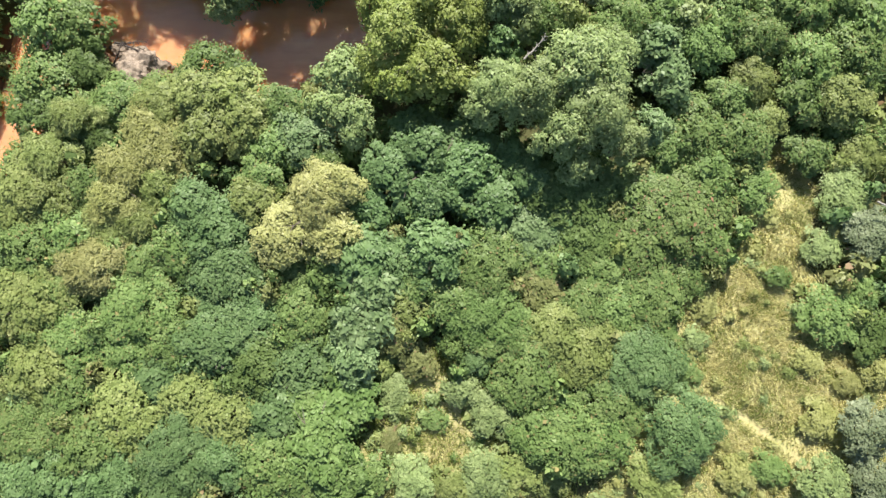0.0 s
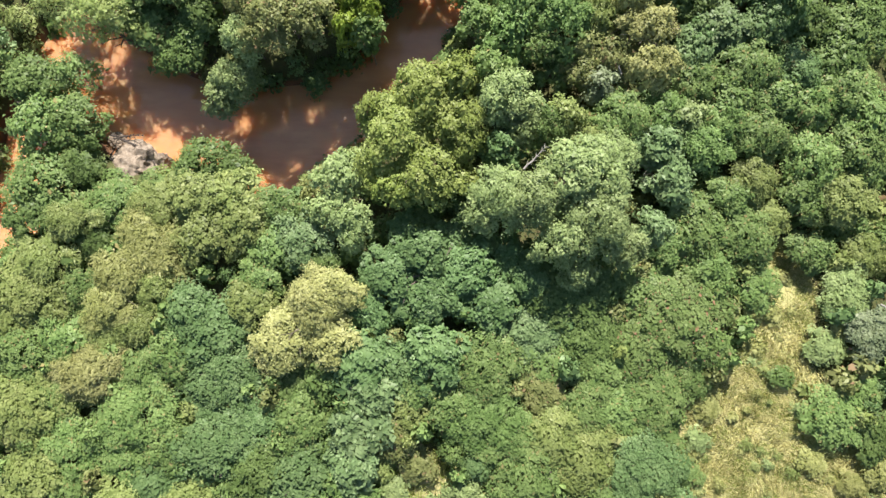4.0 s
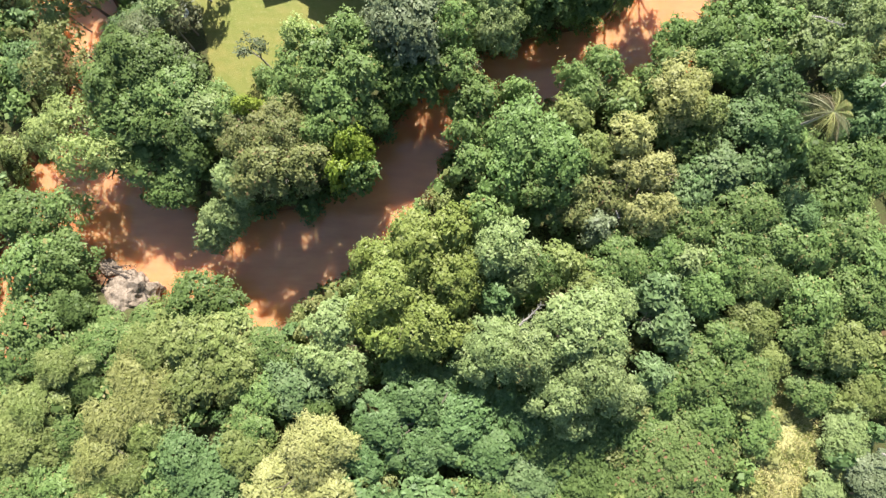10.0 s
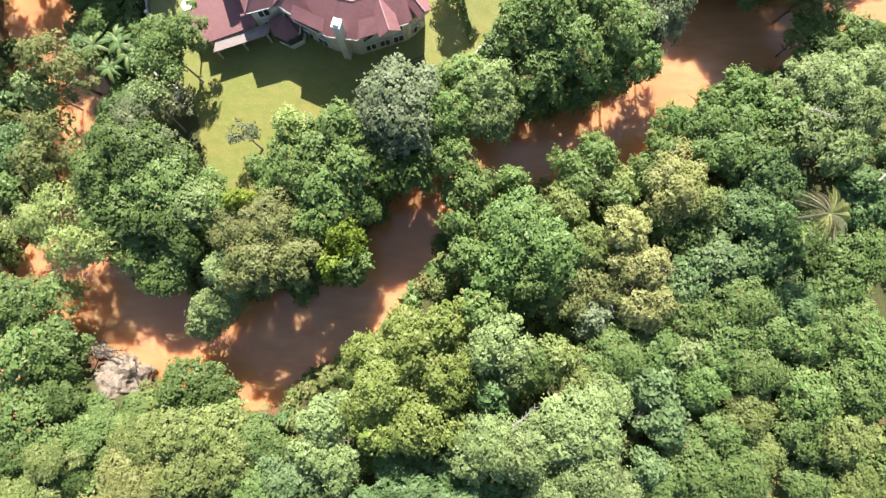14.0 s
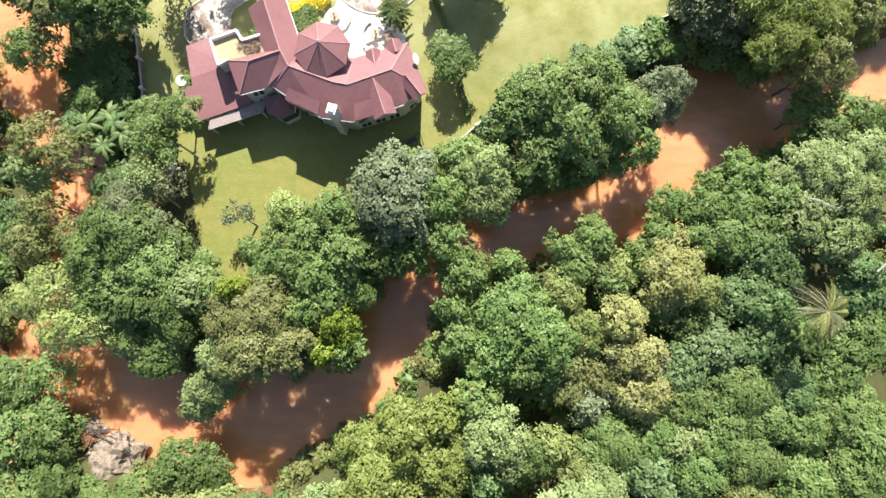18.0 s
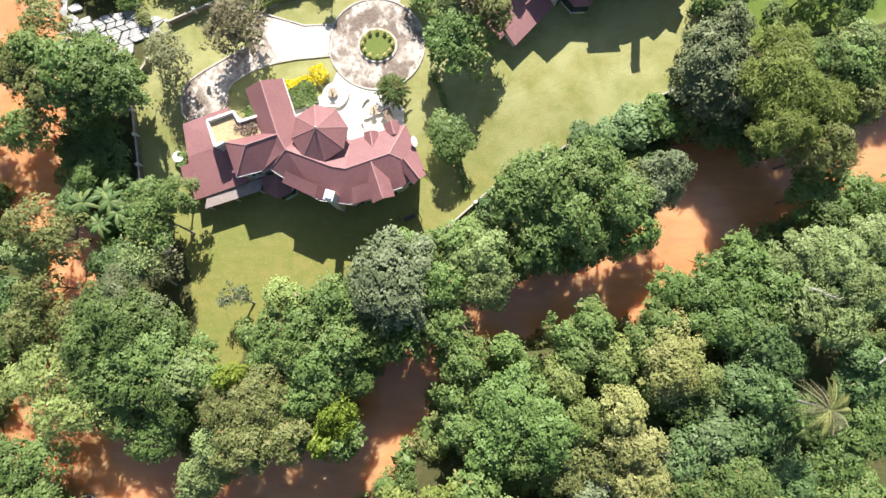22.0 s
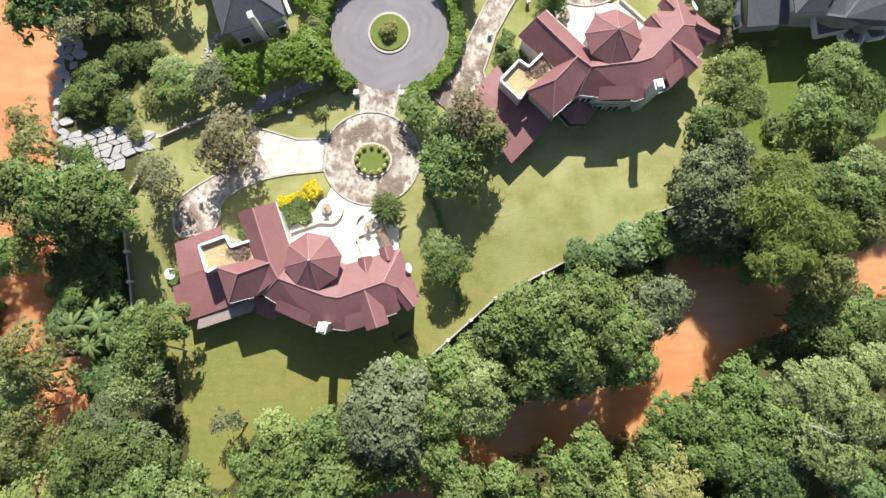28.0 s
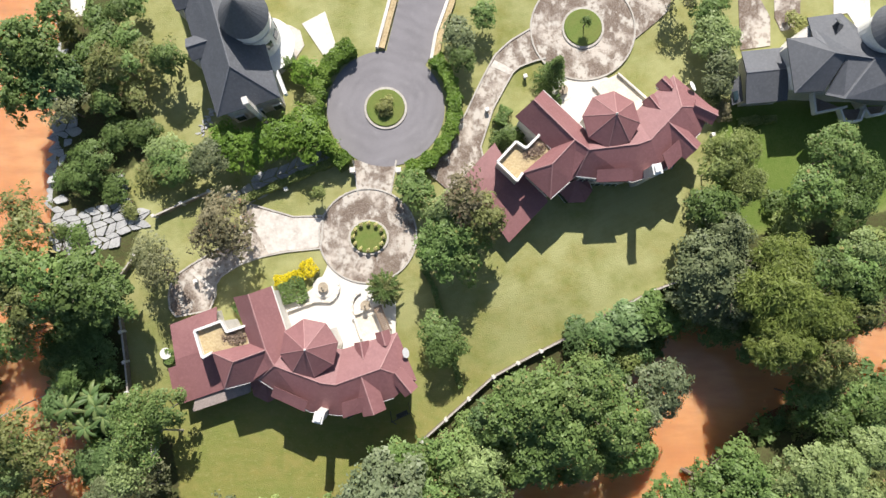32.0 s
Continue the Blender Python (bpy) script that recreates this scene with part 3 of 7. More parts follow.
tree(-19.3, -2.9, 3.6, 5.5, "blue", "fine")
tree(-18.9, -8.0, 3.6, 6.5, "dark", "broad")
tree(-14.4, -2.9, 3.2, 6.3, "mid", "broad")
tree(-13.9, -8.4, 3.9, 5.9, "blue", "broad")
tree(-29.2, -9.6, 3.6, 5.3, "blue", "large")
tree(-32.1, -12.9, 4.1, 6.4, "yellow", "broad")
tree(-25.4, -11.3, 3.7, 5.9, "yellow", "broad")
tree(-27.7, -5.8, 2.9, 6.0, "mid", "fine")
tree(-26.8, -16.6, 4.4, 6.4, "blue", "fine")
tree(-22.2, -17.1, 3.4, 6.2, "blue", "fine")
tree(-33.0, -19.4, 3.6, 6.2, "blue", "fine")
tree(-27.5, -20.4, 3.3, 5.5, "blue", "fine")
tree(-21.1, -13.2, 3.6, 6.3, "yellow", "broad")
tree(-17.1, -13.1, 3.4, 6.4, "blue", "large")
tree(-16.9, -18.1, 3.9, 6.8, "mid", "broad")
tree(-11.7, -16.3, 4.5, 7.5, "clipmid", "large", more=((-10.3, -12.0, 4.1, 6.4), (-13.4, -12.6, 3.2, 6.0), (-10.1, -19.7, 3.2, 6.7),))
tree(-13.6, -19.9, 3.6, 6.1, "mid", "large")
tree(-7.9, -3.9, 2.9, 7.4, "teal", "large")
tree(-8.7, -7.3, 2.5, 7.2, "teal", "large")
tree(-7.1, -0.5, 2.8, 7.2, "teal", "large")
tree(-8.0, 2.9, 3.8, 7.5, "blue", "large")
tree(-4.6, 2.4, 3.2, 6.2, "blue", "broad")
tree(-11.6, 1.8, 2.9, 6.3, "dark", "large")
# dark-leaved shrub fills what is a gap in the pale tree's shadow
tree(-14.8, 0.0, 3.3, 5.0, "dark", "broad")
tree(-3.4, -1.7, 2.3, 6.0, "yellow", "broad")
tree(-5.2, -4.6, 2.5, 5.8, "olive", "fine")
tree(-0.5, 3.8, 3.8, 8.1, "blue", "large")
tree(-1.7, 0.6, 2.9, 6.4, "mid", "fine")
tree(4.7, 2.4, 3.9, 7.0, "mid", "fine")
tree(4.7, -2.2, 4.4, 6.6, "clipmid", "fine")
tree(1.2, -1.1, 2.8, 6.6, "mid", "fine")
tree(7.6, -4.5, 3.2, 6.1, "mid", "fine")
tree(9.3, 6.1, 3.4, 5.0, "teal", "broad")
tree(10.7, 3.1, 2.9, 5.0, "mid", "broad")
# next two: dark leaf colour stands in for the tall grey tree's shadow
tree(13.9, 10.4, 5.1, 5.2, "dark", "broad")
tree(15.6, 5.5, 3.7, 5.0, "dark", "broad")
tree(10.7, 0.1, 3.0, 5.0, "olive", "fine")
tree(16.7, 1.9, 3.3, 5.0, "mid", "broad")
tree(15.5, -1.9, 3.7, 5.0, "mid", "fine")
tree(19.0, -1.9, 3.3, 5.0, "mid", "broad")
tree(21.9, -1.0, 3.6, 5.5, "mid", "fine")
tree(12.0, -4.5, 3.9, 6.4, "yellow", "fine")
tree(24.3, 7.8, 5.3, 6.4, "redmid", "fine")
tree(27.4, 4.8, 3.0, 6.5, "redmid", "fine")
tree(21.3, 4.3, 3.6, 5.8, "redmid", "fine")
tree(22.1, 10.3, 3.6, 5.5, "mid", "broad")
tree(26.1, 1.3, 2.4, 5.0, "mid", "fine")
tree(15.2, -6.8, 4.1, 6.4, "yellow", "fine")
tree(20.3, -7.9, 4.2, 6.6, "blue", "fine")
tree(22.4, -4.6, 2.7, 5.1, "mid", "fine")
tree(9.4, -8.6, 4.1, 6.3, "mid", "fine")
tree(5.3, -5.7, 3.3, 5.7, "mid", "fine")
tree(3.6, -7.5, 1.7, 5.2, "blue", "fine")
tree(2.4, -10.4, 2.0, 5.0, "grey", "fine")
tree(5.4, -13.0, 2.4, 5.0, "grey", "fine")
tree(13.0, -15.1, 4.7, 5.5, "mid", "broad")
tree(8.8, -14.4, 2.3, 5.0, "mid", "fine")
tree(17.4, -11.7, 3.6, 6.1, "mid", "fine")
tree(17.0, -15.0, 2.9, 6.1, "mid", "fine")
tree(-2.3, -7.6, 1.9, 4.6, "olive", "fine")
tree(-4.6, -10.5, 1.6, 4.2, "grey", "fine")
tree(-6.4, -8.1, 1.5, 4.5, "yellow", "fine")
tree(-0.5, -13.7, 1.3, 3.9, "mid", "fine")
tree(-5.2, -15.8, 1.5, 4.0, "olive", "fine")
tree(4.8, -19.1, 2.6, 4.8, "grey", "fine")
tree(8.3, -18.5, 2.6, 4.6, "yellow", "fine")
tree(-2.8, -19.7, 2.6, 4.6, "grey", "fine")
tree(1.3, -20.3, 2.0, 4.3, "yellow", "fine")
tree(11.2, -19.7, 1.8, 4.3, "yellow", "fine")
tree(-6.8, -19.0, 2.0, 5.0, "mid", "fine")
tree(24.6, -14.4, 4.2, 7.0, "blue", "fine")
tree(35.8, 1.3, 1.3, 4.2, "clipmid", "fine")
tree(41.0, -2.8, 3.2, 5.0, "mid", "broad")
tree(44.9, -4.5, 2.6, 5.0, "dark", "broad")
tree(44.1, 0.2, 2.0, 4.6, "mid", "fine")
tree(43.6, -14.1, 2.9, 6.5, "silver", "fine")
tree(39.5, -13.6, 2.1, 4.4, "straw", "fine")
tree(39.4, -19.8, 3.0, 5.0, "grey", "fine")
tree(44.6, -19.4, 2.8, 5.5, "silver", "fine")
tree(34.2, -18.6, 1.9, 4.0, "mid", "fine")
tree(30.7, -19.2, 1.7, 4.0, "straw", "fine")
tree(22.0, -19.9, 3.0, 4.0, "yellow", "fine")
tree(42.8, -9.8, 1.5, 4.0, "straw", "fine")
tree(45.9, -8.6, 1.8, 4.4, "straw", "fine")
tree(38.7, -7.5, 1.3, 3.9, "straw", "fine")
tree(26.8, -5.2, 1.3, 3.9, "grey", "fine")
tree(25.5, -8.7, 1.7, 4.2, "mid", "fine")
tree(28.1, -1.6, 1.5, 4.0, "straw", "fine")
tree(40.4, 4.4, 2.0, 4.0, "grey", "fine")
tree(43.4, 6.8, 1.9, 4.2, "straw", "fine")
tree(44.9, 5.5, 2.6, 6.0, "silver", "fine")
tree(33.8, 8.6, 1.7, 4.0, "straw", "fine")
tree(-44.0, 32.9, 3.9, 4.5, "dark", "broad")
tree(-40.2, 34.2, 2.8, 4.0, "mid", "airy")
tree(-39.9, 28.3, 3.7, 5.0, "dark", "broad")
tree(-42.6, 27.9, 3.0, 6.5, "mid", "broad")
tree(-41.7, 21.5, 4.0, 6.0, "mid", "broad")
tree(-38.5, 23.5, 2.2, 5.0, "dark", "fine")
tree(-43.0, 18.1, 2.8, 6.0, "dark", "fine")
tree(-26.1, 24.3, 3.5, 3.2, "dark", "broad")
tree(-22.9, 23.2, 2.3, 2.4, "dark", "broad")
tree(-37.9, 17.6, 2.3, 7.0, "yellow", "feather")
tree(-34.7, 19.3, 3.2, 5.5, "mid", "fine")
tree(-29.8, 19.2, 3.1, 6.0, "yellow", "fine")
tree(-25.3, 19.8, 3.1, 7.0, "yellow", "broad")
tree(-21.7, 20.3, 3.0, 6.8, "yellow", "broad")
tree(-20.2, 17.5, 3.3, 7.0, "yellow", "broad")
tree(-24.7, 15.8, 3.0, 7.0, "yellow", "broad")
tree(-29.9, 15.0, 3.6, 7.0, "paleyellow", "feather")
tree(-36.2, 15.7, 2.2, 5.5, "dark", "fine")
tree(-40.7, 13.5, 2.5, 6.5, "yellow", "feather")
tree(-41.6, 9.5, 3.5, 6.5, "yellow", "fine")
tree(-36.9, 10.6, 2.4, 6.0, "mid", "fine")
tree(-32.2, 12.0, 2.9, 7.5, "paleyellow", "feather", more=((-33.7, 8.7, 2.5, 7.5),))
tree(-29.8, 10.7, 2.4, 6.5, "yellow", "feather")
tree(-30.8, 6.8, 2.4, 6.5, "yellow", "feather")
tree(-38.2, 5.6, 2.9, 6.5, "mid", "fine")
tree(-16.8, 19.2, 2.5, 6.5, "mid", "fine")
tree(-17.3, 14.6, 2.5, 6.5, "mid", "broad")
tree(-14.1, 15.8, 3.0, 7.0, "teal", "fine")
tree(-12.2, 13.4, 1.8, 6.0, "dark", "fine")
tree(-10.1, 22.1, 2.8, 9.0, "grey", "broad", more=((-10.9, 18.7, 2.5, 8.6), (-9.0, 17.1, 2.2, 8.5),))
tree(-19.3, 9.1, 2.4, 7.0, "yellow", "fine")
tree(-18.4, 11.8, 2.3, 6.5, "mid", "fine")
tree(-12.3, 9.1, 4.3, 8.8, "pale", "fine", more=((-15.5, 5.6, 3.7, 8.0), (-10.9, 5.5, 3.0, 8.2), (-10.3, 10.3, 2.5, 8.8),))
tree(-4.4, 25.9, 4.4, 11.5, "lemon", "broad", more=((-0.6, 22.1, 3.5, 11.0), (-1.7, 29.6, 3.4, 12.0), (1.6, 26.9, 3.2, 11.5), (-4.4, 21.0, 2.6, 10.0), (-6.6, 28.1, 2.2, 10.0),))
tree(1.6, 31.2, 2.7, 12.0, "lemon", "broad")
tree(6.4, 29.6, 3.2, 12.0, "grey", "broad", more=((8.1, 27.5, 2.5, 11.0),))
tree(4.8, 32.9, 2.0, 11.0, "mid", "broad")
tree(6.0, 24.8, 2.4, 10.0, "blue", "large")
tree(10.4, 27.0, 2.7, 10.0, "mid", "fine")
tree(12.7, 28.1, 2.1, 9.5, "yellow", "fine")
tree(13.5, 21.6, 4.0, 13.5, "grey", "fine", more=((15.1, 17.4, 3.6, 12.8), (9.9, 19.5, 3.4, 12.6), (12.1, 15.2, 3.2, 12.0), (5.9, 19.9, 3.1, 11.0), (17.4, 23.7, 2.6, 10.5),))
tree(18.4, 15.0, 2.2, 10.0, "grey", "fine")
tree(13.7, 12.2, 2.1, 9.0, "grey", "fine")
tree(4.3, 18.3, 2.2, 10.0, "grey", "fine")
tree(22.2, 25.4, 2.9, 8.5, "teal", "large", more=((23.7, 21.4, 2.7, 8.0),))
tree(22.0, 16.9, 1.9, 7.5, "teal", "fine")
tree(27.3, 25.4, 3.1, 8.0, "clipmid", "broad")
tree(29.6, 27.7, 2.7, 8.0, "mid", "fine")
tree(27.0, 16.8, 4.0, 7.0, "mid", "fine")
tree(23.5, 15.1, 2.5, 6.5, "mid", "fine")
tree(31.6, 16.2, 3.5, 6.8, "mid", "fine")
tree(32.7, 22.0, 3.1, 7.2, "yellow", "fine")
tree(30.4, 20.3, 2.5, 7.0, "mid", "fine")
tree(28.1, 12.2, 2.7, 6.5, "mid", "broad")
tree(33.3, 10.8, 2.6, 5.2, "mid", "fine")
tree(34.2, 17.9, 2.2, 6.0, "yellow", "fine")
tree(38.7, 23.7, 3.4, 8.0, "mid", "broad")
tree(43.3, 24.8, 3.4, 8.0, "mid", "broad")
tree(41.7, 20.2, 3.3, 7.5, "yellow", "broad")
tree(37.8, 20.2, 2.4, 7.0, "mid", "broad")
tree(44.3, 28.2, 3.0, 8.0, "mid", "broad")
tree(39.1, 14.6, 2.7, 5.5, "mid", "fine")
tree(45.0, 14.3, 2.5, 5.0, "yellow", "fine")
tree(43.0, 10.1, 3.2, 4.8, "grey", "fine")
tree(45.2, 6.3, 2.8, 5.5, "silver", "fine")
tree(-1.8, 14.2, 3.7, 8.0, "vine", "vine", more=((2.7, 12.5, 3.7, 8.0), (-0.7, 9.7, 3.7, 7.8), (-5.2, 11.9, 3.5, 7.6),))
tree(-7.5, 8.5, 2.4, 6.8, "vine", "vine")
tree(5.0, 9.0, 2.7, 7.0, "vine", "vine")
tree(-1.8, 16.6, 2.2, 6.5, "dark", "large")
tree(3.9, 15.7, 2.4, 6.5, "dark", "large")
# next three: the grey tree's shadow is put into a dark leaf colour
tree(10.0, 12.8, 3.6, 4.6, "dark", "broad")
tree(10.5, 8.7, 2.8, 4.6, "dark", "large")
tree(14.0, 6.4, 3.1, 4.6, "dark", "broad")
tree(-38.9, 43.2, 3.7, 7.0, "spring", "airy")
tree(-37.2, 39.4, 3.0, 7.5, "spring", "airy", more=((-34.2, 39.7, 2.5, 7.5),))
tree(-42.9, 42.2, 2.5, 4.0, "spring", "airy")
tree(-32.0, 39.8, 3.0, 5.0, "mid", "broad")
tree(-34.2, 42.3, 2.3, 6.5, "mid", "fine")
tree(-30.6, 49.1, 4.2, 9.0, "dark", "broad")
tree(-33.8, 46.1, 2.3, 8.5, "mid", "broad")
tree(-27.1, 45.7, 3.5, 8.5, "mid", "broad")
tree(-28.9, 42.8, 2.8, 8.0, "mid", "broad")
tree(-25.6, 41.2, 2.7, 7.5, "dark", "broad")
tree(-26.6, 38.6, 3.0, 5.0, "dark", "broad")
tree(-28.4, 35.9, 2.3, 4.5, "dark", "broad")
tree(-21.9, 33.2, 2.6, 6.0, "grey", "fine")
tree(-23.7, 31.7, 2.1, 4.0, "grey", "fine")
tree(-16.5, 37.4, 3.7, 11.3, "olive", "fine", more=((-18.5, 40.5, 3.6, 10.0), (-15.1, 41.5, 3.4, 10.5), (-13.2, 38.0, 2.7, 10.8),))
tree(-19.9, 36.8, 2.5, 8.5, "grey", "fine")
tree(-18.9, 43.5, 1.6, 10.0, "lime", "fine")
tree(-21.0, 43.5, 1.9, 9.0, "mid", "fine")
tree(-10.0, 44.3, 3.0, 10.5, "mid", "broad", more=((-7.8, 46.9, 2.8, 11.0), (-11.7, 41.5, 2.3, 10.0),))
tree(-8.3, 39.7, 2.4, 10.5, "lime", "broad", more=((-9.5, 37.6, 1.9, 10.0),))
tree(-7.6, 37.1, 2.0, 9.5, "mid", "broad")
tree(-12.2, 45.9, 2.3, 10.5, "mid", "fine")
tree(4.5, 44.8, 2.6, 9.0, "mid", "broad")
tree(8.6, 45.9, 1.8, 8.0, "mid", "broad")
tree(3.4, 41.4, 2.1, 8.5, "mid", "broad")
tree(3.9, 38.5, 2.3, 8.5, "mid", "broad")
tree(8.8, 40.9, 3.7, 10.8, "clipmid", "broad", more=((12.1, 38.6, 3.3, 10.6), (7.2, 37.1, 2.9, 10.0),))
tree(10.1, 35.5, 2.4, 9.0, "mid", "broad")
tree(7.6, 33.8, 2.4, 6.0, "dark", "broad")
tree(12.2, 34.3, 2.4, 6.5, "dark", "broad")
tree(14.1, 43.0, 2.1, 9.0, "yellow", "fine")
tree(16.4, 39.0, 3.0, 9.0, "yellow", "fine")
tree(19.7, 40.6, 2.6, 11.3, "pale", "fine", more=((21.1, 37.1, 2.6, 10.8), (21.7, 33.0, 2.6, 10.3),))
tree(19.6, 43.9, 2.0, 8.0, "mid", "fine")
tree(16.8, 46.4, 2.0, 7.5, "grey", "fine")
tree(18.7, 34.5, 2.6, 8.5, "olive", "fine")
tree(16.7, 31.8, 2.0, 8.0, "silver", "fine")
tree(14.9, 33.5, 2.3, 7.5, "olive", "fine", more=((14.8, 35.7, 2.1, 8.0),))
tree(24.9, 45.2, 3.7, 10.5, "straw", "fine")
tree(27.6, 43.4, 2.3, 9.5, "yellow", "fine")
tree(24.3, 42.2, 2.8, 8.0, "dark", "broad")
tree(27.2, 40.5, 2.4, 7.5, "dark", "broad")
tree(30.4, 48.9, 2.8, 9.0, "clipmid", "fine")
tree(35.3, 49.1, 2.9, 8.5, "mid", "fine")
tree(32.8, 42.7, 3.4, 8.5, "blue", "broad", more=((33.7, 38.0, 2.9, 8.5), (35.7, 46.1, 2.8, 8.5),))
tree(29.7, 37.4, 3.1, 8.5, "teal", "large")
tree(27.5, 36.9, 2.4, 8.0, "blue", "broad")
tree(38.9, 38.8, 2.9, 7.5, "dark", "broad")
tree(43.8, 38.3, 3.7, 7.5, "dark", "broad")
tree(41.7, 34.7, 2.9, 7.5, "dark", "broad")
tree(31.9, 33.4, 3.5, 8.5, "mid", "fine")
tree(37.3, 33.4, 3.3, 8.0, "blue", "fine")
tree(34.8, 30.5, 2.7, 8.0, "mid", "fine")
tree(26.9, 31.7, 2.8, 8.0, "mid", "fine")
tree(30.2, 30.0, 2.7, 8.0, "mid", "broad")
tree(26.3, 35.1, 2.5, 8.0, "teal", "broad")
tree(19.2, 28.2, 3.2, 8.5, "mid", "fine")
tree(23.1, 28.8, 2.6, 8.5, "clipmid", "fine")
tree(17.0, 27.1, 2.1, 8.0, "mid", "fine")
tree(33.1, 26.5, 3.3, 8.0, "mid", "fine")
tree(25.5, 28.2, 2.1, 8.0, "grey", "fine")
tree(42.4, 31.1, 3.3, 8.0, "mid", "broad")
tree(38.8, 29.4, 2.8, 8.0, "mid", "fine")
tree(15.0, 25.4, 2.2, 9.0, "yellow", "fine")
tree(44.6, 43.3, 2.7, 8.0, "blue", "broad")
tree(12.3, 62.8, 3.7, 11.5, "mid", "broad", more=((16.6, 63.9, 3.7, 11.8), (19.9, 61.1, 3.4, 11.5), (15.0, 59.6, 3.4, 11.0), (9.1, 61.4, 2.6, 10.0),))
tree(21.8, 58.0, 2.4, 10.0, "mid", "broad", more=((18.8, 57.1, 2.3, 9.0),))
tree(12.0, 57.7, 3.0, 9.0, "dark", "broad")
tree(16.4, 56.2, 2.5, 7.0, "dark", "broad")
tree(10.7, 55.1, 2.1, 6.0, "dark", "broad")
tree(7.8, 59.9, 2.4, 6.0, "blue", "broad")
tree(23.0, 70.1, 2.9, 3.6, "teal", "large")
tree(25.9, 70.9, 2.5, 4.0, "clipmid", "large")
tree(20.3, 69.5, 1.9, 3.0, "blue", "broad")
tree(17.5, 69.0, 1.7, 2.6, "blue", "broad")
tree(24.7, 63.8, 2.9, 9.5, "silver", "fine", more=((23.3, 61.6, 2.1, 9.0),))
tree(6.3, 55.9, 3.0, 9.5, "grey", "fine", more=((6.9, 52.5, 2.8, 9.0),))
tree(3.6, 57.3, 2.1, 7.5, "mid", "fine")
tree(-3.0, 53.5, 4.0, 11.5, "silver", "broad", more=((-4.6, 51.3, 2.7, 11.0), (-1.4, 50.8, 2.6, 10.5), (-3.1, 55.7, 2.0, 10.5),))
tree(1.9, 52.5, 2.9, 9.5, "mid", "fine", more=((2.4, 48.6, 2.6, 8.5), (2.5, 45.2, 1.7, 6.0),))
tree(0.7, 56.3, 2.0, 6.0, "mid", "fine")
# low foliage; its dark leaf colour paints in shade under the silver tree
tree(-1.5, 47.5, 2.5, 8.0, "dark", "broad")
tree(-3.8, 46.9, 2.5, 8.0, "dark", "broad")
tree(-5.4, 48.6, 2.3, 9.0, "dark", "broad")
tree(-11.3, 48.6, 2.9, 10.0, "mid", "broad", more=((-8.0, 47.0, 2.9, 10.0), (-8.5, 50.8, 2.8, 10.5), (-11.4, 44.8, 2.8, 9.5), (-14.1, 47.5, 2.6, 9.5),))
tree(-13.6, 51.1, 2.3, 9.5, "spring", "broad")
tree(-15.4, 45.3, 2.2, 8.5, "mid", "fine")
tree(-17.6, 47.5, 1.7, 7.0, "mid", "fine")
tree(-7.5, 43.6, 2.2, 9.0, "dark", "broad")
tree(30.7, 75.4, 3.9, 8.5, "darkgrey", "broad", more=((33.3, 73.3, 3.3, 7.0), (30.0, 72.3, 2.4, 6.0),))
tree(34.0, 70.6, 3.1, 4.2, "dark", "broad")
tree(37.5, 69.2, 2.9, 4.4, "dark", "broad")
tree(36.5, 73.2, 3.5, 11.0, "olivegreen", "feather", more=((36.6, 68.8, 3.4, 10.5), (40.9, 71.2, 3.2, 10.0),))
tree(41.2, 66.6, 3.0, 10.0, "olive", "feather")
tree(44.1, 75.4, 2.6, 9.5, "mid", "broad")
tree(39.2, 75.2, 2.6, 10.0, "mid", "broad")
tree(45.3, 71.5, 2.1, 9.0, "olive", "fine")
tree(41.4, 62.4, 2.6, 5.5, "mid", "broad")
tree(45.1, 62.5, 2.8, 5.5, "mid", "broad")
tree(47.6, 61.7, 2.4, 6.0, "mid", "broad")
tree(43.4, 59.9, 2.4, 6.0, "dark", "broad")
tree(45.5, 57.8, 2.7, 8.0, "grey", "fine")
tree(29.1, 51.5, 3.1, 8.5, "clipmid", "broad", more=((33.4, 54.9, 3.0, 8.0), (31.0, 53.2, 2.7, 8.0), (26.2, 52.1, 2.3, 7.0),))
tree(24.4, 48.6, 2.6, 8.5, "mid", "broad")
tree(22.6, 46.4, 2.3, 8.5, "mid", "broad")
tree(33.0, 51.5, 2.8, 8.5, "mid", "broad")
tree(36.1, 52.6, 2.6, 9.0, "mid", "broad")
tree(41.1, 54.7, 3.4, 10.5, "grey", "fine", more=((43.6, 52.5, 3.0, 10.5), (38.3, 50.8, 2.9, 10.0), (38.3, 55.9, 2.8, 9.5),))
tree(42.1, 48.6, 2.6, 10.0, "grey", "fine")
tree(44.2, 45.3, 2.3, 9.0, "blue", "broad")
tree(34.3, 47.5, 2.4, 9.0, "blue", "broad")
tree(30.9, 48.6, 2.4, 9.0, "mid", "broad")
tree(17.8, 48.4, 2.5, 8.0, "mid", "broad")
tree(14.9, 47.5, 2.1, 8.0, "mid", "fine")
tree(15.4, 45.3, 2.0, 8.0, "mid", "fine")
tree(19.9, 45.3, 1.9, 8.0, "yellow", "fine")
tree(8.8, 45.2, 1.9, 6.5, "dark", "broad")
tree(-33.3, 73.5, 3.0, 9.5, "dark", "broad", more=((-30.7, 73.1, 2.4, 9.0), (-34.6, 71.7, 2.4, 8.0), (-31.9, 72.2, 2.0, 7.5),))
tree(-38.1, 73.0, 3.0, 10.0, "olive", "fine", more=((-40.4, 75.0, 2.7, 10.0),))
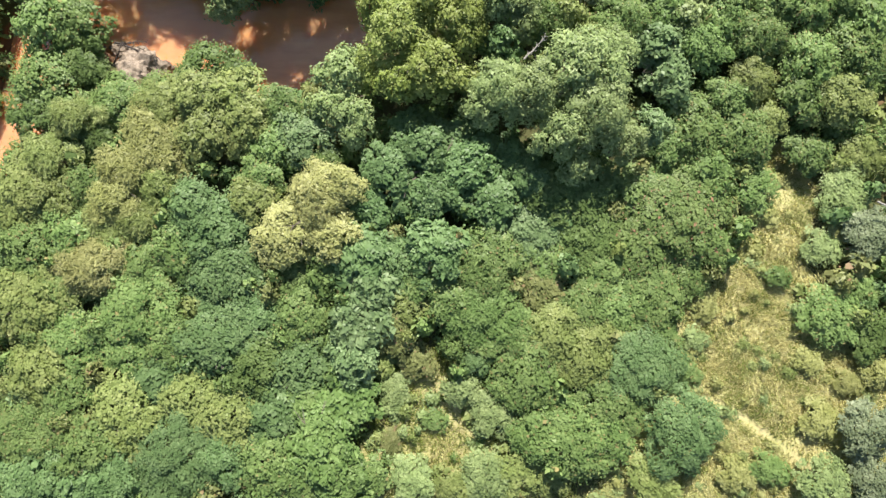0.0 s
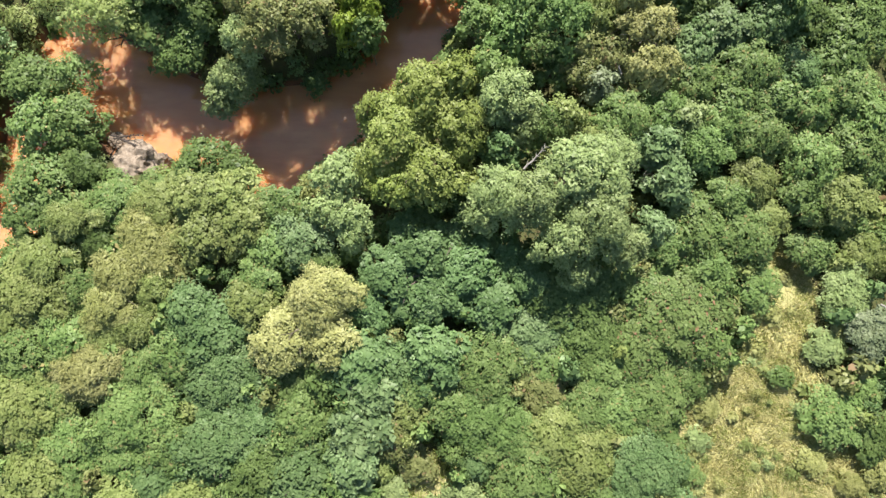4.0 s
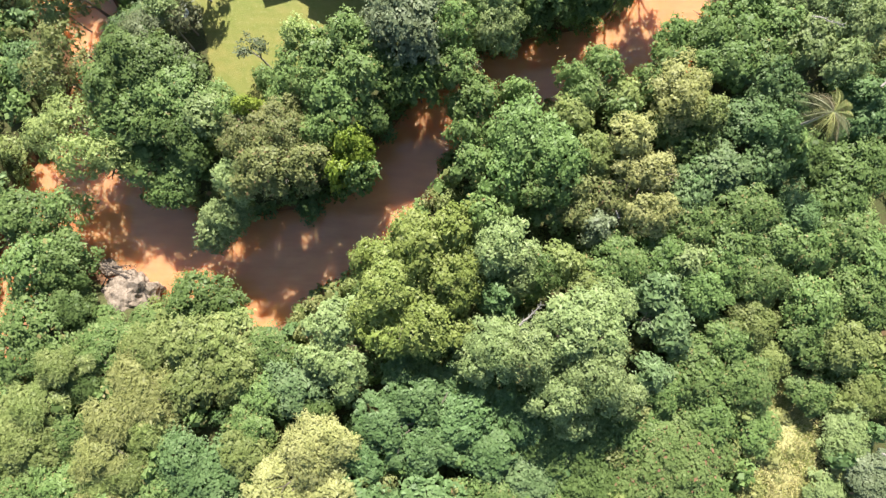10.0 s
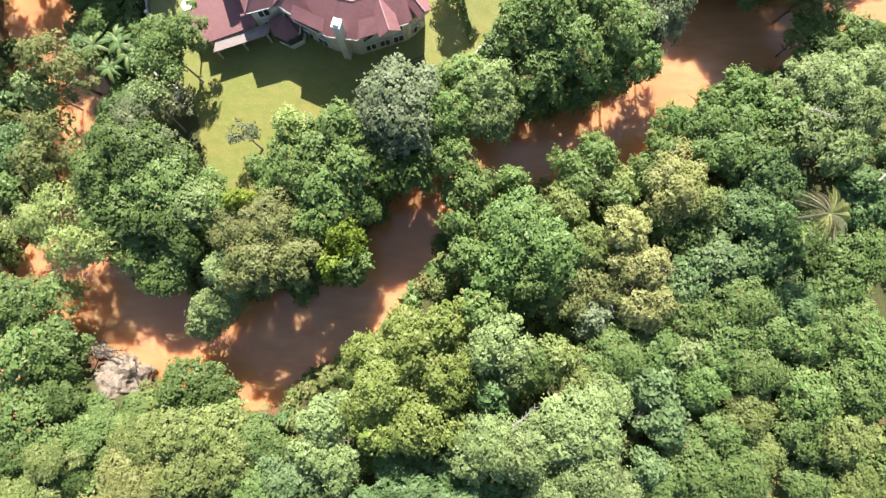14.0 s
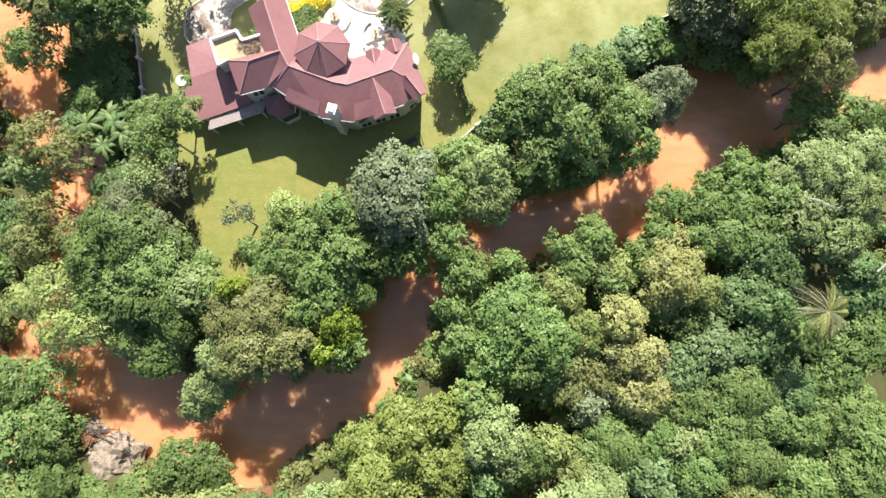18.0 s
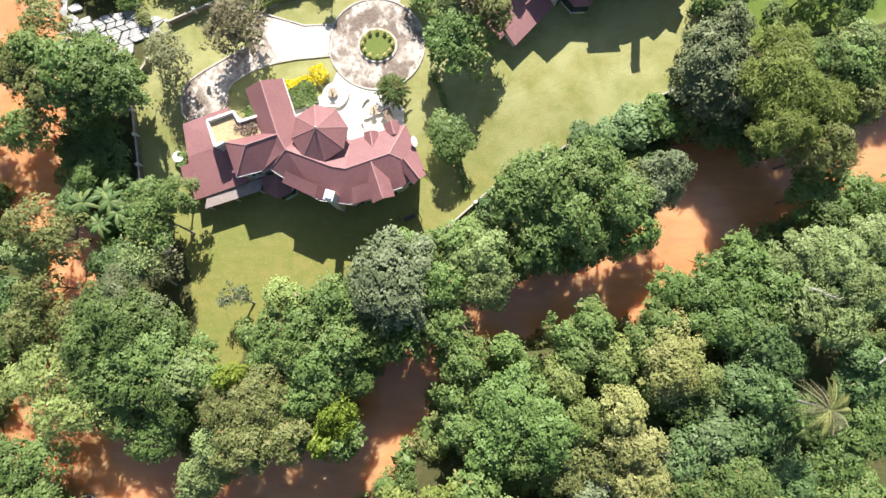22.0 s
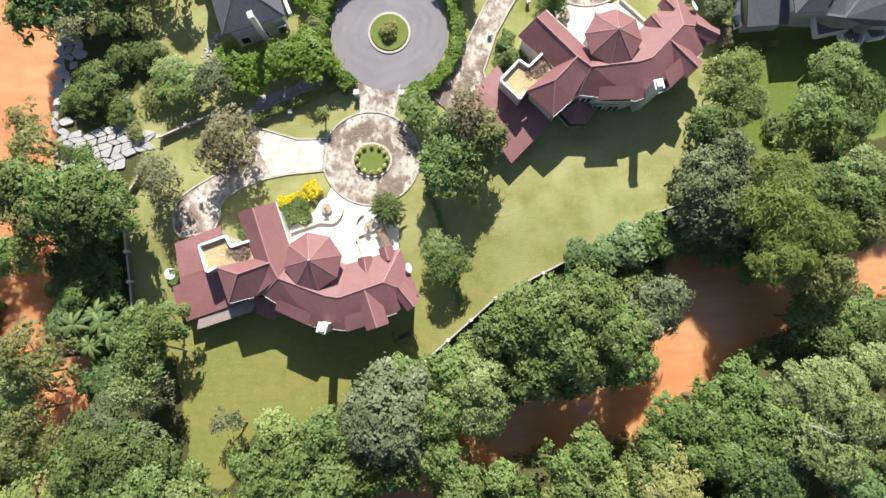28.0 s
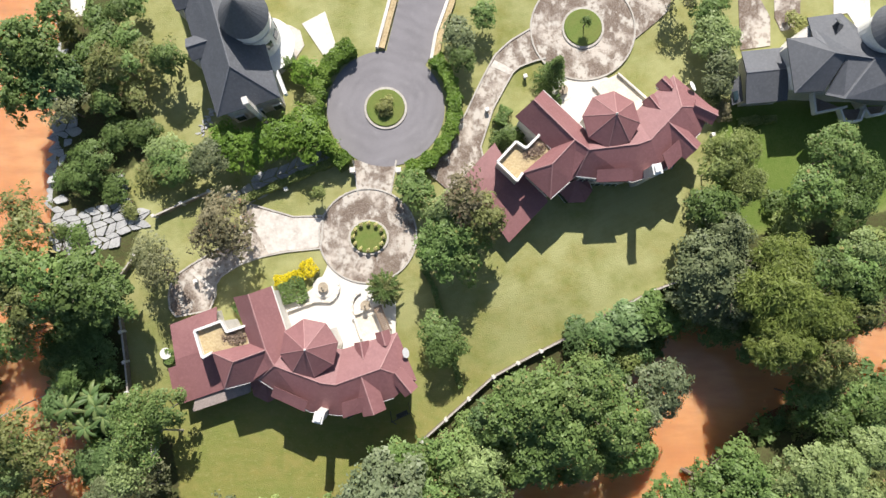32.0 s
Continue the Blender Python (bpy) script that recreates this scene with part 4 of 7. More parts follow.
tree(-41.3, 68.6, 2.3, 8.5, "mid", "fine")
tree(-39.6, 69.9, 1.9, 8.0, "olive", "airy")
tree(-26.5, 75.8, 2.5, 7.0, "sparse", "airy")
tree(-38.2, 67.4, 2.3, 2.5, "dark", "broad")
tree(-35.3, 68.8, 2.6, 2.2, "dark", "broad")
tree(-34.6, 65.0, 2.2, 2.0, "dark", "broad")
tree(-36.7, 64.6, 1.7, 3.5, "clipmid", "fine")
tree(-38.5, 61.6, 1.9, 3.0, "blue", "broad")
tree(-25.9, 61.6, 2.5, 7.5, "mid", "fine")
tree(-28.9, 61.7, 2.2, 7.0, "mid", "fine")
tree(-27.9, 59.1, 2.1, 6.5, "mid", "fine")
tree(-39.8, 58.7, 2.9, 9.0, "olive", "airy", more=((-37.2, 57.1, 2.6, 8.5),))
tree(-40.7, 56.0, 2.1, 8.0, "grey", "fine")
tree(-30.6, 51.5, 3.3, 7.5, "darkgrey", "fine", more=((-33.5, 50.4, 2.4, 6.5), (-28.0, 49.8, 2.2, 7.0),))
tree(-27.0, 54.4, 2.4, 6.5, "sparse", "airy")
tree(-33.2, 55.5, 2.1, 2.2, "blue", "fine")
tree(-35.5, 54.9, 1.7, 1.8, "blue", "fine")
tree(-39.9, 52.1, 2.5, 7.0, "olive", "airy")
tree(-41.2, 48.6, 2.7, 7.0, "olive", "airy")
tree(-37.7, 49.2, 2.2, 6.0, "olive", "airy")
tree(-34.1, 46.9, 3.0, 7.5, "mid", "broad")
tree(-29.3, 45.8, 3.4, 8.0, "mid", "broad")
tree(-32.2, 43.5, 2.9, 7.5, "mid", "broad")
tree(-26.0, 47.5, 2.5, 7.5, "dark", "broad")
tree(-23.5, 43.5, 3.0, 8.0, "grey", "broad")
tree(-25.8, 43.0, 2.1, 7.5, "mid", "broad")
tree(-23.6, 46.3, 1.7, 6.0, "mid", "fine")
tree(-41.1, 96.5, 2.5, 8.0, "mid", "broad", " by the garden")
tree(-38.4, 95.8, 2.6, 7.5, "blue", "broad", " by the garden")
tree(-41.3, 93.7, 1.9, 8.0, "mid", "broad", " by the garden")
tree(-36.2, 95.7, 1.9, 7.0, "blue", "fine", " by the garden")
tree(-37.1, 93.2, 2.4, 6.5, "sparse", "airy", " by the garden")
tree(-34.2, 96.3, 2.3, 5.5, "olive", "feather", " by the garden")
tree(-32.5, 97.8, 1.9, 7.0, "olive", "feather", " by the garden")
tree(-34.5, 98.8, 1.7, 6.0, "dark", "fine", " by the garden")
tree(-31.2, 97.6, 1.7, 6.0, "mid", "fine", " by the garden")
tree(-29.3, 99.4, 1.5, 5.0, "olive", "airy", " by the garden")
tree(-27.3, 98.2, 2.1, 5.5, "olive", "airy", " by the garden")
tree(-26.3, 98.3, 1.6, 7.0, "mid", "fine", " by the garden")
tree(-33.1, 94.3, 1.9, 5.0, "mid", "fine", " by the garden")
tree(-30.3, 94.8, 1.6, 4.5, "olive", "airy", " by the garden")
tree(-30.1, 91.1, 1.8, 3.5, "dark", "fine", " by the garden")
tree(-32.8, 90.8, 1.7, 3.5, "dark", "fine", " by the garden")
tree(-25.5, 87.4, 2.6, 5.0, "mid", "fine", " by the garden")
tree(-27.1, 88.9, 1.8, 4.5, "grey", "fine", " by the garden")
tree(-21.9, 87.8, 2.2, 5.5, "darkgrey", "fine", " by the garden")
tree(-35.2, 88.1, 2.3, 4.2, "dark", "fine", " by the garden")
tree(-36.4, 86.0, 1.9, 4.0, "dark", "fine", " by the garden")
tree(-29.3, 86.3, 1.5, 2.8, "olive", "airy", " by the garden")
tree(-19.8, 89.2, 2.4, 5.0, "clipped", "broad", " by the garden")
tree(-17.0, 89.1, 2.4, 5.2, "clipped", "broad", " by the garden")
tree(-14.2, 90.0, 2.5, 5.5, "clipped", "broad", " by the garden")
tree(-11.6, 90.3, 2.5, 5.5, "clipped", "broad", " by the garden")
tree(-12.3, 97.7, 1.3, 3.6, "clipped", "fine", " by the garden")
tree(-14.1, 98.8, 1.0, 3.2, "mid", "fine", " by the garden")
tree(-11.6, 94.5, 1.0, 3.0, "olive", "fine", " by the garden")
tree(-19.5, 81.0, 3.0, 8.0, "brownish", "airy", " by the garden", more=((-21.2, 79.4, 2.2, 7.0), (-18.4, 78.9, 1.9, 6.5),))
tree(-27.5, 77.5, 2.5, 6.5, "sparse", "airy")
tree(-39.1, 79.8, 2.6, 8.5, "olive", "airy", " by the garden", more=((-40.7, 82.6, 1.7, 8.0),))
tree(-36.8, 74.5, 3.0, 10.5, "mid", "broad", more=((-33.3, 75.4, 2.7, 9.0), (-39.2, 75.8, 2.5, 10.5), (-30.9, 74.4, 2.0, 8.0),))
tree(-35.6, 73.8, 2.0, 8.0, "dark", "broad")
tree(-40.3, 72.9, 1.9, 8.5, "olive", "airy")
tree(0.1, 84.6, 1.9, 4.5, "mid", "broad", " by the garden")
tree(3.7, 79.3, 3.1, 8.5, "clipmid", "broad", " by the garden", more=((2.6, 77.3, 2.5, 8.0),))
tree(4.9, 77.1, 2.1, 7.5, "mid", "broad")
tree(5.1, 82.7, 2.6, 10.0, "brownish", "airy", " by the garden")
tree(7.1, 81.1, 2.1, 9.0, "olive", "fine", " by the garden")
tree(3.1, 82.0, 2.0, 9.0, "grey", "fine", " by the garden")
tree(3.2, 68.2, 2.6, 5.5, "dark", "fine")
tree(2.0, 69.6, 1.6, 4.5, "mid", "fine")
tree(10.0, 90.3, 1.5, 3.5, "dark", "fine", " by the garden")
tree(33.2, 87.8, 2.5, 8.0, "yellow", "feather", " by the garden", more=((34.3, 84.9, 2.4, 8.0),))
tree(31.8, 86.4, 1.8, 7.5, "yellow", "fine", " by the garden")
tree(30.3, 82.1, 2.4, 9.0, "dark", "broad", " by the garden")
tree(30.0, 77.2, 3.2, 9.5, "darkgrey", "broad", more=((33.2, 75.1, 3.1, 7.5), (30.4, 74.0, 2.5, 7.0), (31.7, 79.7, 2.4, 9.5),))
tree(43.7, 87.4, 3.2, 9.0, "mid", "fine", " by the garden")
tree(46.3, 85.0, 2.4, 9.0, "dark", "fine", " by the garden")
tree(41.5, 84.2, 2.6, 8.5, "mid", "fine", " by the garden")
tree(44.8, 82.2, 2.5, 8.5, "dark", "fine", " by the garden")
tree(40.3, 80.3, 2.0, 4.0, "spring", "fine", " by the garden")
tree(39.6, 83.3, 1.4, 2.6, "dark", "fine", " by the garden")
tree(36.8, 75.7, 3.4, 10.5, "olivegreen", "feather", more=((38.3, 72.4, 3.1, 10.5),))
tree(41.4, 75.8, 2.7, 10.0, "dark", "fine")
tree(45.1, 77.5, 2.6, 9.5, "grey", "fine")
tree(45.2, 74.1, 2.4, 9.5, "dark", "broad")
tree(37.2, 72.9, 2.6, 5.0, "dark", "broad")
tree(-2.0, 56.4, 2.1, 6.0, "clipmid", "fine")
tree(-38.5, 103.4, 1.8, 6.5, "clipmid", "broad", " by the garden")
tree(-35.1, 103.5, 1.5, 4.0, "dark", "broad", " by the garden")
tree(-32.4, 104.3, 1.5, 4.5, "dark", "fine", " by the garden")
tree(-33.7, 101.0, 1.8, 4.5, "mid", "broad", " by the garden")
tree(-31.0, 100.9, 1.5, 5.0, "mid", "fine", " by the garden")
tree(-38.2, 102.6, 1.3, 3.5, "olive", "fine", " by the garden")
tree(-40.7, 99.7, 2.8, 9.0, "mid", "broad", " by the garden")
tree(-38.3, 97.6, 2.4, 9.0, "dark", "broad", " by the garden")
tree(-30.8, 105.1, 1.3, 4.0, "mid", "fine", " by the garden")
tree(4.7, 101.4, 1.8, 4.5, "darkgrey", "fine", " by the garden")
tree(5.1, 99.0, 1.5, 4.5, "dark", "fine", " by the garden")
tree(7.5, 103.7, 1.4, 4.5, "mid", "fine", " by the garden")
tree(29.0, 106.2, 2.2, 6.0, "sparse", "airy", " by the garden")
tree(32.2, 102.3, 1.9, 5.0, "grey", "fine", " by the garden")
tree(32.7, 100.4, 2.1, 5.2, "grey", "fine", " by the garden")
tree(33.1, 98.0, 2.0, 5.2, "darkgrey", "fine", " by the garden")
tree(32.7, 96.1, 1.7, 4.8, "darkgrey", "fine", " by the garden")
tree(32.1, 104.5, 1.9, 5.0, "clipmid", "fine", " by the garden")
tree(32.1, 103.3, 0.8, 3.0, "lime", "fine", " by the garden")
tree(32.7, 95.1, 1.0, 3.0, "olive", "fine", " by the garden")
tree(34.0, 93.6, 1.2, 2.6, "brownish", "fine", " by the garden")
tree(42.8, 103.3, 0.9, 3.0, "straw", "fine", " by the garden")
tree(42.2, 104.1, 0.8, 2.5, "straw", "fine", " by the garden")
tree(35.0, 41.3, 2.3, 10.0, "blue", "broad")
tree(36.7, 39.5, 2.0, 9.0, "mid", "broad")
tree(-37.5, 21.2, 2.0, 1.8, "dark", "fine")
tree(-34.6, 19.8, 2.2, 2.6, "mid", "fine")
tree(-31.5, 21.2, 1.7, 2.0, "dark", "fine")
tree(-36.8, 79.7, 1.3, 1.6, "clipmid", "fine", " by the garden")
tree(-33.1, 84.9, 1.4, 2.6, "dark", "fine", " by the garden")
tree(-38.8, 85.8, 1.2, 1.6, "dark", "fine", " by the garden")
tree(-31.3, 82.6, 1.0, 2.2, "olive", "fine", " by the garden")
tree(-38.9, 80.2, 0.8, 1.2, "dark", "fine", " by the garden")
tree(-38.7, 24.6, 2.0, 0.6, "dark", "fine")
tree(-33.8, 20.6, 1.7, 0.9, "mid", "fine")
tree(9.2, 11.5, 3.1, 6.6, "vine", "vine")
tree(12.4, 8.2, 3.0, 5.6, "vine", "vine")
tree(-2.9, 16.6, 2.6, 6.2, "vine", "vine")
tree(2.6, 15.5, 2.6, 6.2, "vine", "vine")
tree(7.2, 13.7, 2.6, 5.8, "vine", "vine")
tree(12.6, 11.8, 2.7, 5.2, "vine", "vine")
tree(15.8, 9.1, 2.5, 4.8, "vine", "vine")
tree(-35.2, 21.8, 1.8, 2.2, "mid", "fine")
tree(-31.1, 21.8, 1.7, 2.2, "mid", "fine")


# trees added mostly out of view, on both banks, to shade the water
tree(-51.5, 74.0, 5.2, 11.0, "mid", "broad")
tree(-51.0, 65.5, 4.4, 9.5, "olive", "broad")
tree(-43.4, 75.6, 2.6, 9.0, "dark", "broad")


def undergrowth(name, label, spots, looks):
    """Low leafy growth that nobody could count: one mesh of many small crowns."""
    verts, mats = [], []
    for k, (x, y, r, rise) in enumerate(spots):
        size = min(SIZES[:3], key=lambda s: abs(s - r))
        me = crown_mesh(("broad", "fine", "large", "fine")[k % 4], size, k % 3)
        co = np.empty(len(me.vertices) * 3, np.float32)
        me.vertices.foreach_get("co", co)
        co = co.reshape(-1, 4, 3)[::2].reshape(-1, 3) * (r / size, r / size, rise / (1.25 * size))
        a = k * 1.7
        co = co @ np.array([[math.cos(a), math.sin(a), 0], [-math.sin(a), math.cos(a), 0], [0, 0, 1]])
        verts.append(co + (x, y, max(float(land(x, y)), WATER_Z) - 0.3))
        mats.append(np.full(len(co) // 4, (k * 7 + int(x)) % len(looks)))
    v, mat = np.concatenate(verts).astype(np.float32), np.concatenate(mats).astype(np.int32)
    n = len(mat)
    f = np.arange(4 * n, dtype=np.int32)
    me = bpy.data.meshes.new(name)
    me.vertices.add(4 * n)
    me.vertices.foreach_set("co", v.ravel())
    me.loops.add(4 * n)
    me.loops.foreach_set("vertex_index", f)
    me.polygons.add(n)
    me.polygons.foreach_set("loop_start", f[::4])
    for look_of in looks:
        me.materials.append(LEAF[look_of])
    me.polygons.foreach_set("material_index", mat)
    me.update(calc_edges=True)
    return tagged(new(name, me), label, "undergrowth", kind="stuff")


def wild_spots():
    rng = random.Random(5)
    spots = []
    for _ in range(12000):
        x, y = rng.uniform(-56, 56), rng.uniform(-32, 90)
        if len(spots) >= 620:
            break
        r = rng.uniform(1.0, 2.2)
        if float(channel(np.array(x), np.array(y))) < -0.3 + 0.3 * r:
            continue
        if any(inside(shape, np.array(x + a), np.array(y + b)) for shape in (GARDEN, MEADOW, CLEARING) for a, b in ((0, 0), (r, 0), (-r, 0), (0, r), (0, -r))):
            continue
        if math.hypot(x - (-36.1), y - 23.6) < 2.6 + r:
            continue
        if y > 76 and x < 34:
            continue
        if any((x - a) ** 2 + (y - b) ** 2 < (0.55 * c + 0.5 * r) ** 2 for a, b, c in planted) or any((x - a) ** 2 + (y - b) ** 2 < (0.6 * c + 0.6 * r) ** 2 for a, b, c, _ in spots):
            continue
        spots.append((x, y, r, rng.uniform(2.5, 4.0) if y < 30 else rng.uniform(1.4, 2.8)))
    bank = 0
    for _ in range(9000):
        x, y = rng.uniform(-52, 54), rng.uniform(14, 76)
        if bank >= 240:
            break
        r = rng.uniform(1.1, 1.9)
        away = float(channel(np.array(x), np.array(y)))
        if not 0.1 < away < 2.2 or any(inside(GARDEN, np.array(x + a), np.array(y + b)) for a, b in ((0, 0), (r, 0), (-r, 0), (0, 1.4 * r))) or (-40 < x < -31 and 19 < y < 29) or (x < -27 and y > float(river_y(x))):
            continue
        if any((x - a) ** 2 + (y - b) ** 2 < (0.75 * r + 0.6 * c) ** 2 for a, b, c, _ in spots[-bank - 1:]):
            continue
        bank += 1
        spots.append((x, y, r, rng.uniform(1.6, 3.0)))
    return spots


undergrowth("undergrowth", "dense mixed green undergrowth covering the slopes and river banks", wild_spots(), ("mid", "blue", "dark", "mid", "yellow", "olive"))


def meadow_spots(shape, count, seed, low, high):
    rng = random.Random(seed)
    spots = []
    while len(spots) < count:
        x, y = rng.uniform(-10, 50), rng.uniform(-26, 12)
        if inside(shape, np.array(x), np.array(y)) and min(math.hypot(x - a, y - b) for a, b in PATHWAY) > 1.5:
            edge = inside(shape, np.array(x - 2), np.array(y)) and inside(shape, np.array(x + 2), np.array(y))
            spots.append((x, y, rng.uniform(0.5, 1.0) if edge else rng.uniform(0.9, 1.6), rng.uniform(low, high)))
    return spots


PATHWAY = [(13.7, -22.8), (16.7, -18.8), (19.7, -15.8), (20.5, -12.9), (23.9, -11.2), (28.7, -11.4), (32.8, -14.1), (36.9, -17.0), (39.8, -19.3)]
undergrowth("meadow_tussocks", "low green and straw-pale tussocks scattered over the dry meadow", meadow_spots(MEADOW, 150, 8, 0.5, 1.2), ("straw", "pale", "yellow", "pale", "straw", "grey"))
undergrowth("hill_weeds", "low pale weeds and scrub in a dry gap on the hillside", meadow_spots(CLEARING, 46, 9, 0.8, 1.7), ("grey", "yellow", "mid", "olive", "grey"))


# ---- houses ----
def roof(points, material, parent, thick=0.14):
    return part("roof_slope", slab(points, thick), material, parent)


def cap(a, b, material, parent):
    return part("ridge_cap", bar((a[0], a[1], a[2] + 0.01), (b[0], b[1], b[2] + 0.01), 0.11, 0.06), material, parent)


def villa(x, y, z, turn, tile, ridge, label, porch=False):
    home = tagged(empty("house", x, y, z, turn), label, "house", group="villas")
    A, B, C, D = (-7.46, -1.33, 7.5), (-4.27, -0.17, 7.45), (-6.08, 5.33, 7.5), (-3.44, -1.72, 7.35)
    E, F, G = (1.24, -3.44, 7.3), (2.63, -3.63, 7.2), (7.07, -2.06, 7.2)
    H, I = (8.62, 1.4, 5.6), (10.64, -3.44, 5.6)
    K, T, nw, ne = (-8.87, -4.27, 5.7), (-5.4, -3.37, 5.6), (-8.15, 5.0, 5.7), (-4.28, 6.15, 5.7)
    wn, wi, ws = (-10.2, -0.6, 5.7), (-6.4, 0.3, 5.7), (-6.3, -3.6, 5.7)
    s1, s2, s3, tw, te = (-0.3, -6.6, 5.4), (2.9, -7.0, 5.4), (8.3, -5.2, 5.5), (-2.3, 0.4, 5.7), (3.0, -0.3, 5.6)
    for face in ((C, B, wi, nw), (C, ne, tw, D, B), (A, B, wi, wn), (A, wn, K), (A, K, ws, B), (B, ws, T, D), (D, T, s1, E), (E, s1, s2, F),
                 (F, s2, s3, G), (G, s3, I), (G, I, H), (G, H, te, F), (F, te, tw, D, E)):
        roof(face, tile, home)
    for a, b in ((C, B), (B, D), (A, B), (A, K), (A, wn), (D, E), (E, F), (F, G), (G, I), (G, H), (D, T)):
        cap(a, b, ridge, home)
    # walls under the eaves
    for outline, z1 in (([(-7.7, 4.7), (-4.7, 5.7), (-2.6, 0.3), (-6.2, -0.6)], 5.7), ([(-9.7, -0.9), (-6.2, 0.0), (-5.9, -3.1), (-8.6, -3.8)], 5.7),
                        ([(-5.9, -3.0), (-4.0, 0.0), (2.9, -0.9), (2.8, -6.5), (-0.2, -6.1)], 5.5), ([(2.8, -0.9), (8.2, 0.8), (10.0, -3.2), (8.1, -4.8), (2.8, -6.5)], 5.5)):
        part("wall", prism(outline, -0.3, z1), RENDERED, home)
    # windows in the garden front and the east end
    for a, b, n in (((-5.3, -3.5), (-0.5, -6.05), 3), ((3.2, -6.45), (7.8, -5.0), 3), ((8.4, -4.6), (9.8, -3.4), 1), ((-8.4, -3.85), (-6.2, -3.2), 1)):
        d = Vector((b[0] - a[0], b[1] - a[1]))
        ang = math.degrees(math.atan2(d.y, d.x))
        out = Vector((d.y, -d.x)).normalized() * 0.06
        for k in range(n):
            for base in (0.9, 3.6):
                p = Vector(a) + d * ((k + 0.5) / n) + out
                w = part("window", box(1.3, 0.12, 1.5, (p.x, p.y, base), ang), WHITE, home)
                for s in (-0.3, 0.3):
                    q = p + d.normalized() * s + out * 0.6
                    part("pane", box(0.5, 0.1, 1.25, (q.x, q.y, base + 0.12), ang), GLASS, w)
    for a, b in ((ne, tw), (s1, s2), (T, s1), (K, ws), (s2, s3)):
        part("gutter", bar((a[0], a[1], a[2] - 0.1), (b[0], b[1], b[2] - 0.1), 0.16, 0.12), WHITE, home)
    # tower
    tower = part("tower", drum(2.45, 2.45, -0.3, 7.3, sides=8), RENDERED, home)
    ring = [(2.95 * math.cos(k * math.pi / 4 + 0.2), 2.95 * math.sin(k * math.pi / 4 + 0.2), 7.3) for k in range(8)]
    for k in range(8):
        part("roof_slope", slab([(0, 0, 9.3), ring[k], ring[(k + 1) % 8]], 0.12), tile, tower)
        part("ridge_cap", bar((0, 0, 9.3), (ring[k][0], ring[k][1], 7.31), 0.06, 0.05), ridge, tower)
    part("finial", drum(0.12, 0.04, 9.25, 9.7, sides=8), WHITE, tower)
    # dormers
    for pts in ([(-4.0, -4.93, 6.2), (-0.6, -6.5, 6.15), (-0.2, -5.3, 6.75), (-3.55, -3.85, 6.8)], [(3.25, -7.15, 6.05), (5.65, -6.4, 6.05), (5.35, -4.9, 6.75), (3.2, -5.5, 6.7)]):
        part("dormer_roof", slab(pts, 0.12), tile, home)
        front = part("dormer_wall", bar((pts[0][0] + 0.1, pts[0][1] + 0.1, pts[0][2] - 0.66), (pts[1][0] - 0.1, pts[1][1] + 0.14, pts[1][2] - 0.66), 0.12, 1.05), RENDERED, home)
        part("pane", bar((pts[0][0] + 0.4, pts[0][1] - 0.09, pts[0][2] - 0.42), (pts[1][0] - 0.4, pts[1][1] + 0.19, pts[1][2] - 0.42), 0.1, 0.36), GLASS, front)
    for a, b, half, drop in (((5.2, -2.9, 7.1), (6.45, -6.65, 7.0), 1.2, 1.0), ((8.5, -2.5, 6.9), (10.15, -4.55, 6.75), 0.85, 0.7), ((5.3, -1.2, 6.5), (5.0, 0.5, 6.4), 0.75, 0.6),
                             ((7.5, 0.1, 6.4), (7.1, 1.55, 6.35), 0.75, 0.6)):
        d = Vector((b[0] - a[0], b[1] - a[1], 0)).normalized()
        s = Vector((-d.y, d.x, 0)) * half
        gable = part("dormer_wall", slab([tuple(Vector(a) + s * 0.8 - Vector((0, 0, drop))), tuple(Vector(b) - d * 0.25 + s * 0.8 - Vector((0, 0, drop))),
                                          tuple(Vector(b) - d * 0.25 - s * 0.8 - Vector((0, 0, drop))), tuple(Vector(a) - s * 0.8 - Vector((0, 0, drop)))], 0.8), RENDERED, home)
        for sign in (1, -1):
            part("dormer_roof", slab([a, b, tuple(Vector(b) + s * sign - Vector((0, 0, drop))), tuple(Vector(a) + s * sign - Vector((0, 0, drop)))], 0.1), tile, home)
        cap(a, b, ridge, home)
    # roof terrace with a white parapet
    deck = [(-12.0, 1.6), (-9.3, 2.6), (-8.7, 1.5), (-6.6, 2.2), (-6.3, 0.3), (-10.2, -0.6), (-11.1, -1.1)]
    part("terrace_wall", prism(deck, -0.3, 5.3), RENDERED, home)
    part("terrace_deck", prism([(p[0] * 0.985 - 0.13, p[1] * 0.96) for p in deck], 5.3, 5.4), OCHRE, home)
    for k, (a, b) in enumerate(((deck[6], deck[0]), (deck[0], deck[1]), (deck[1], deck[2]), (deck[2], deck[3]), (deck[5], deck[6]))):
        part("parapet", bar((a[0], a[1], 5.65 + 0.005 * k), (b[0], b[1], 5.6 + 0.005 * k), 0.24, 0.6), WHITE, home)
    rng = np.random.default_rng(12)
    at = np.stack([rng.normal(-7.9, 0.9, 420), 0.9 + rng.normal(0, 0.35, 420), rng.uniform(5.42, 5.75, 420)], 1)
    at = at[(at[:, 0] > -9.3) & (at[:, 0] < -6.8) & (at[:, 1] < 1.7) & (at[:, 1] > 0.1)]
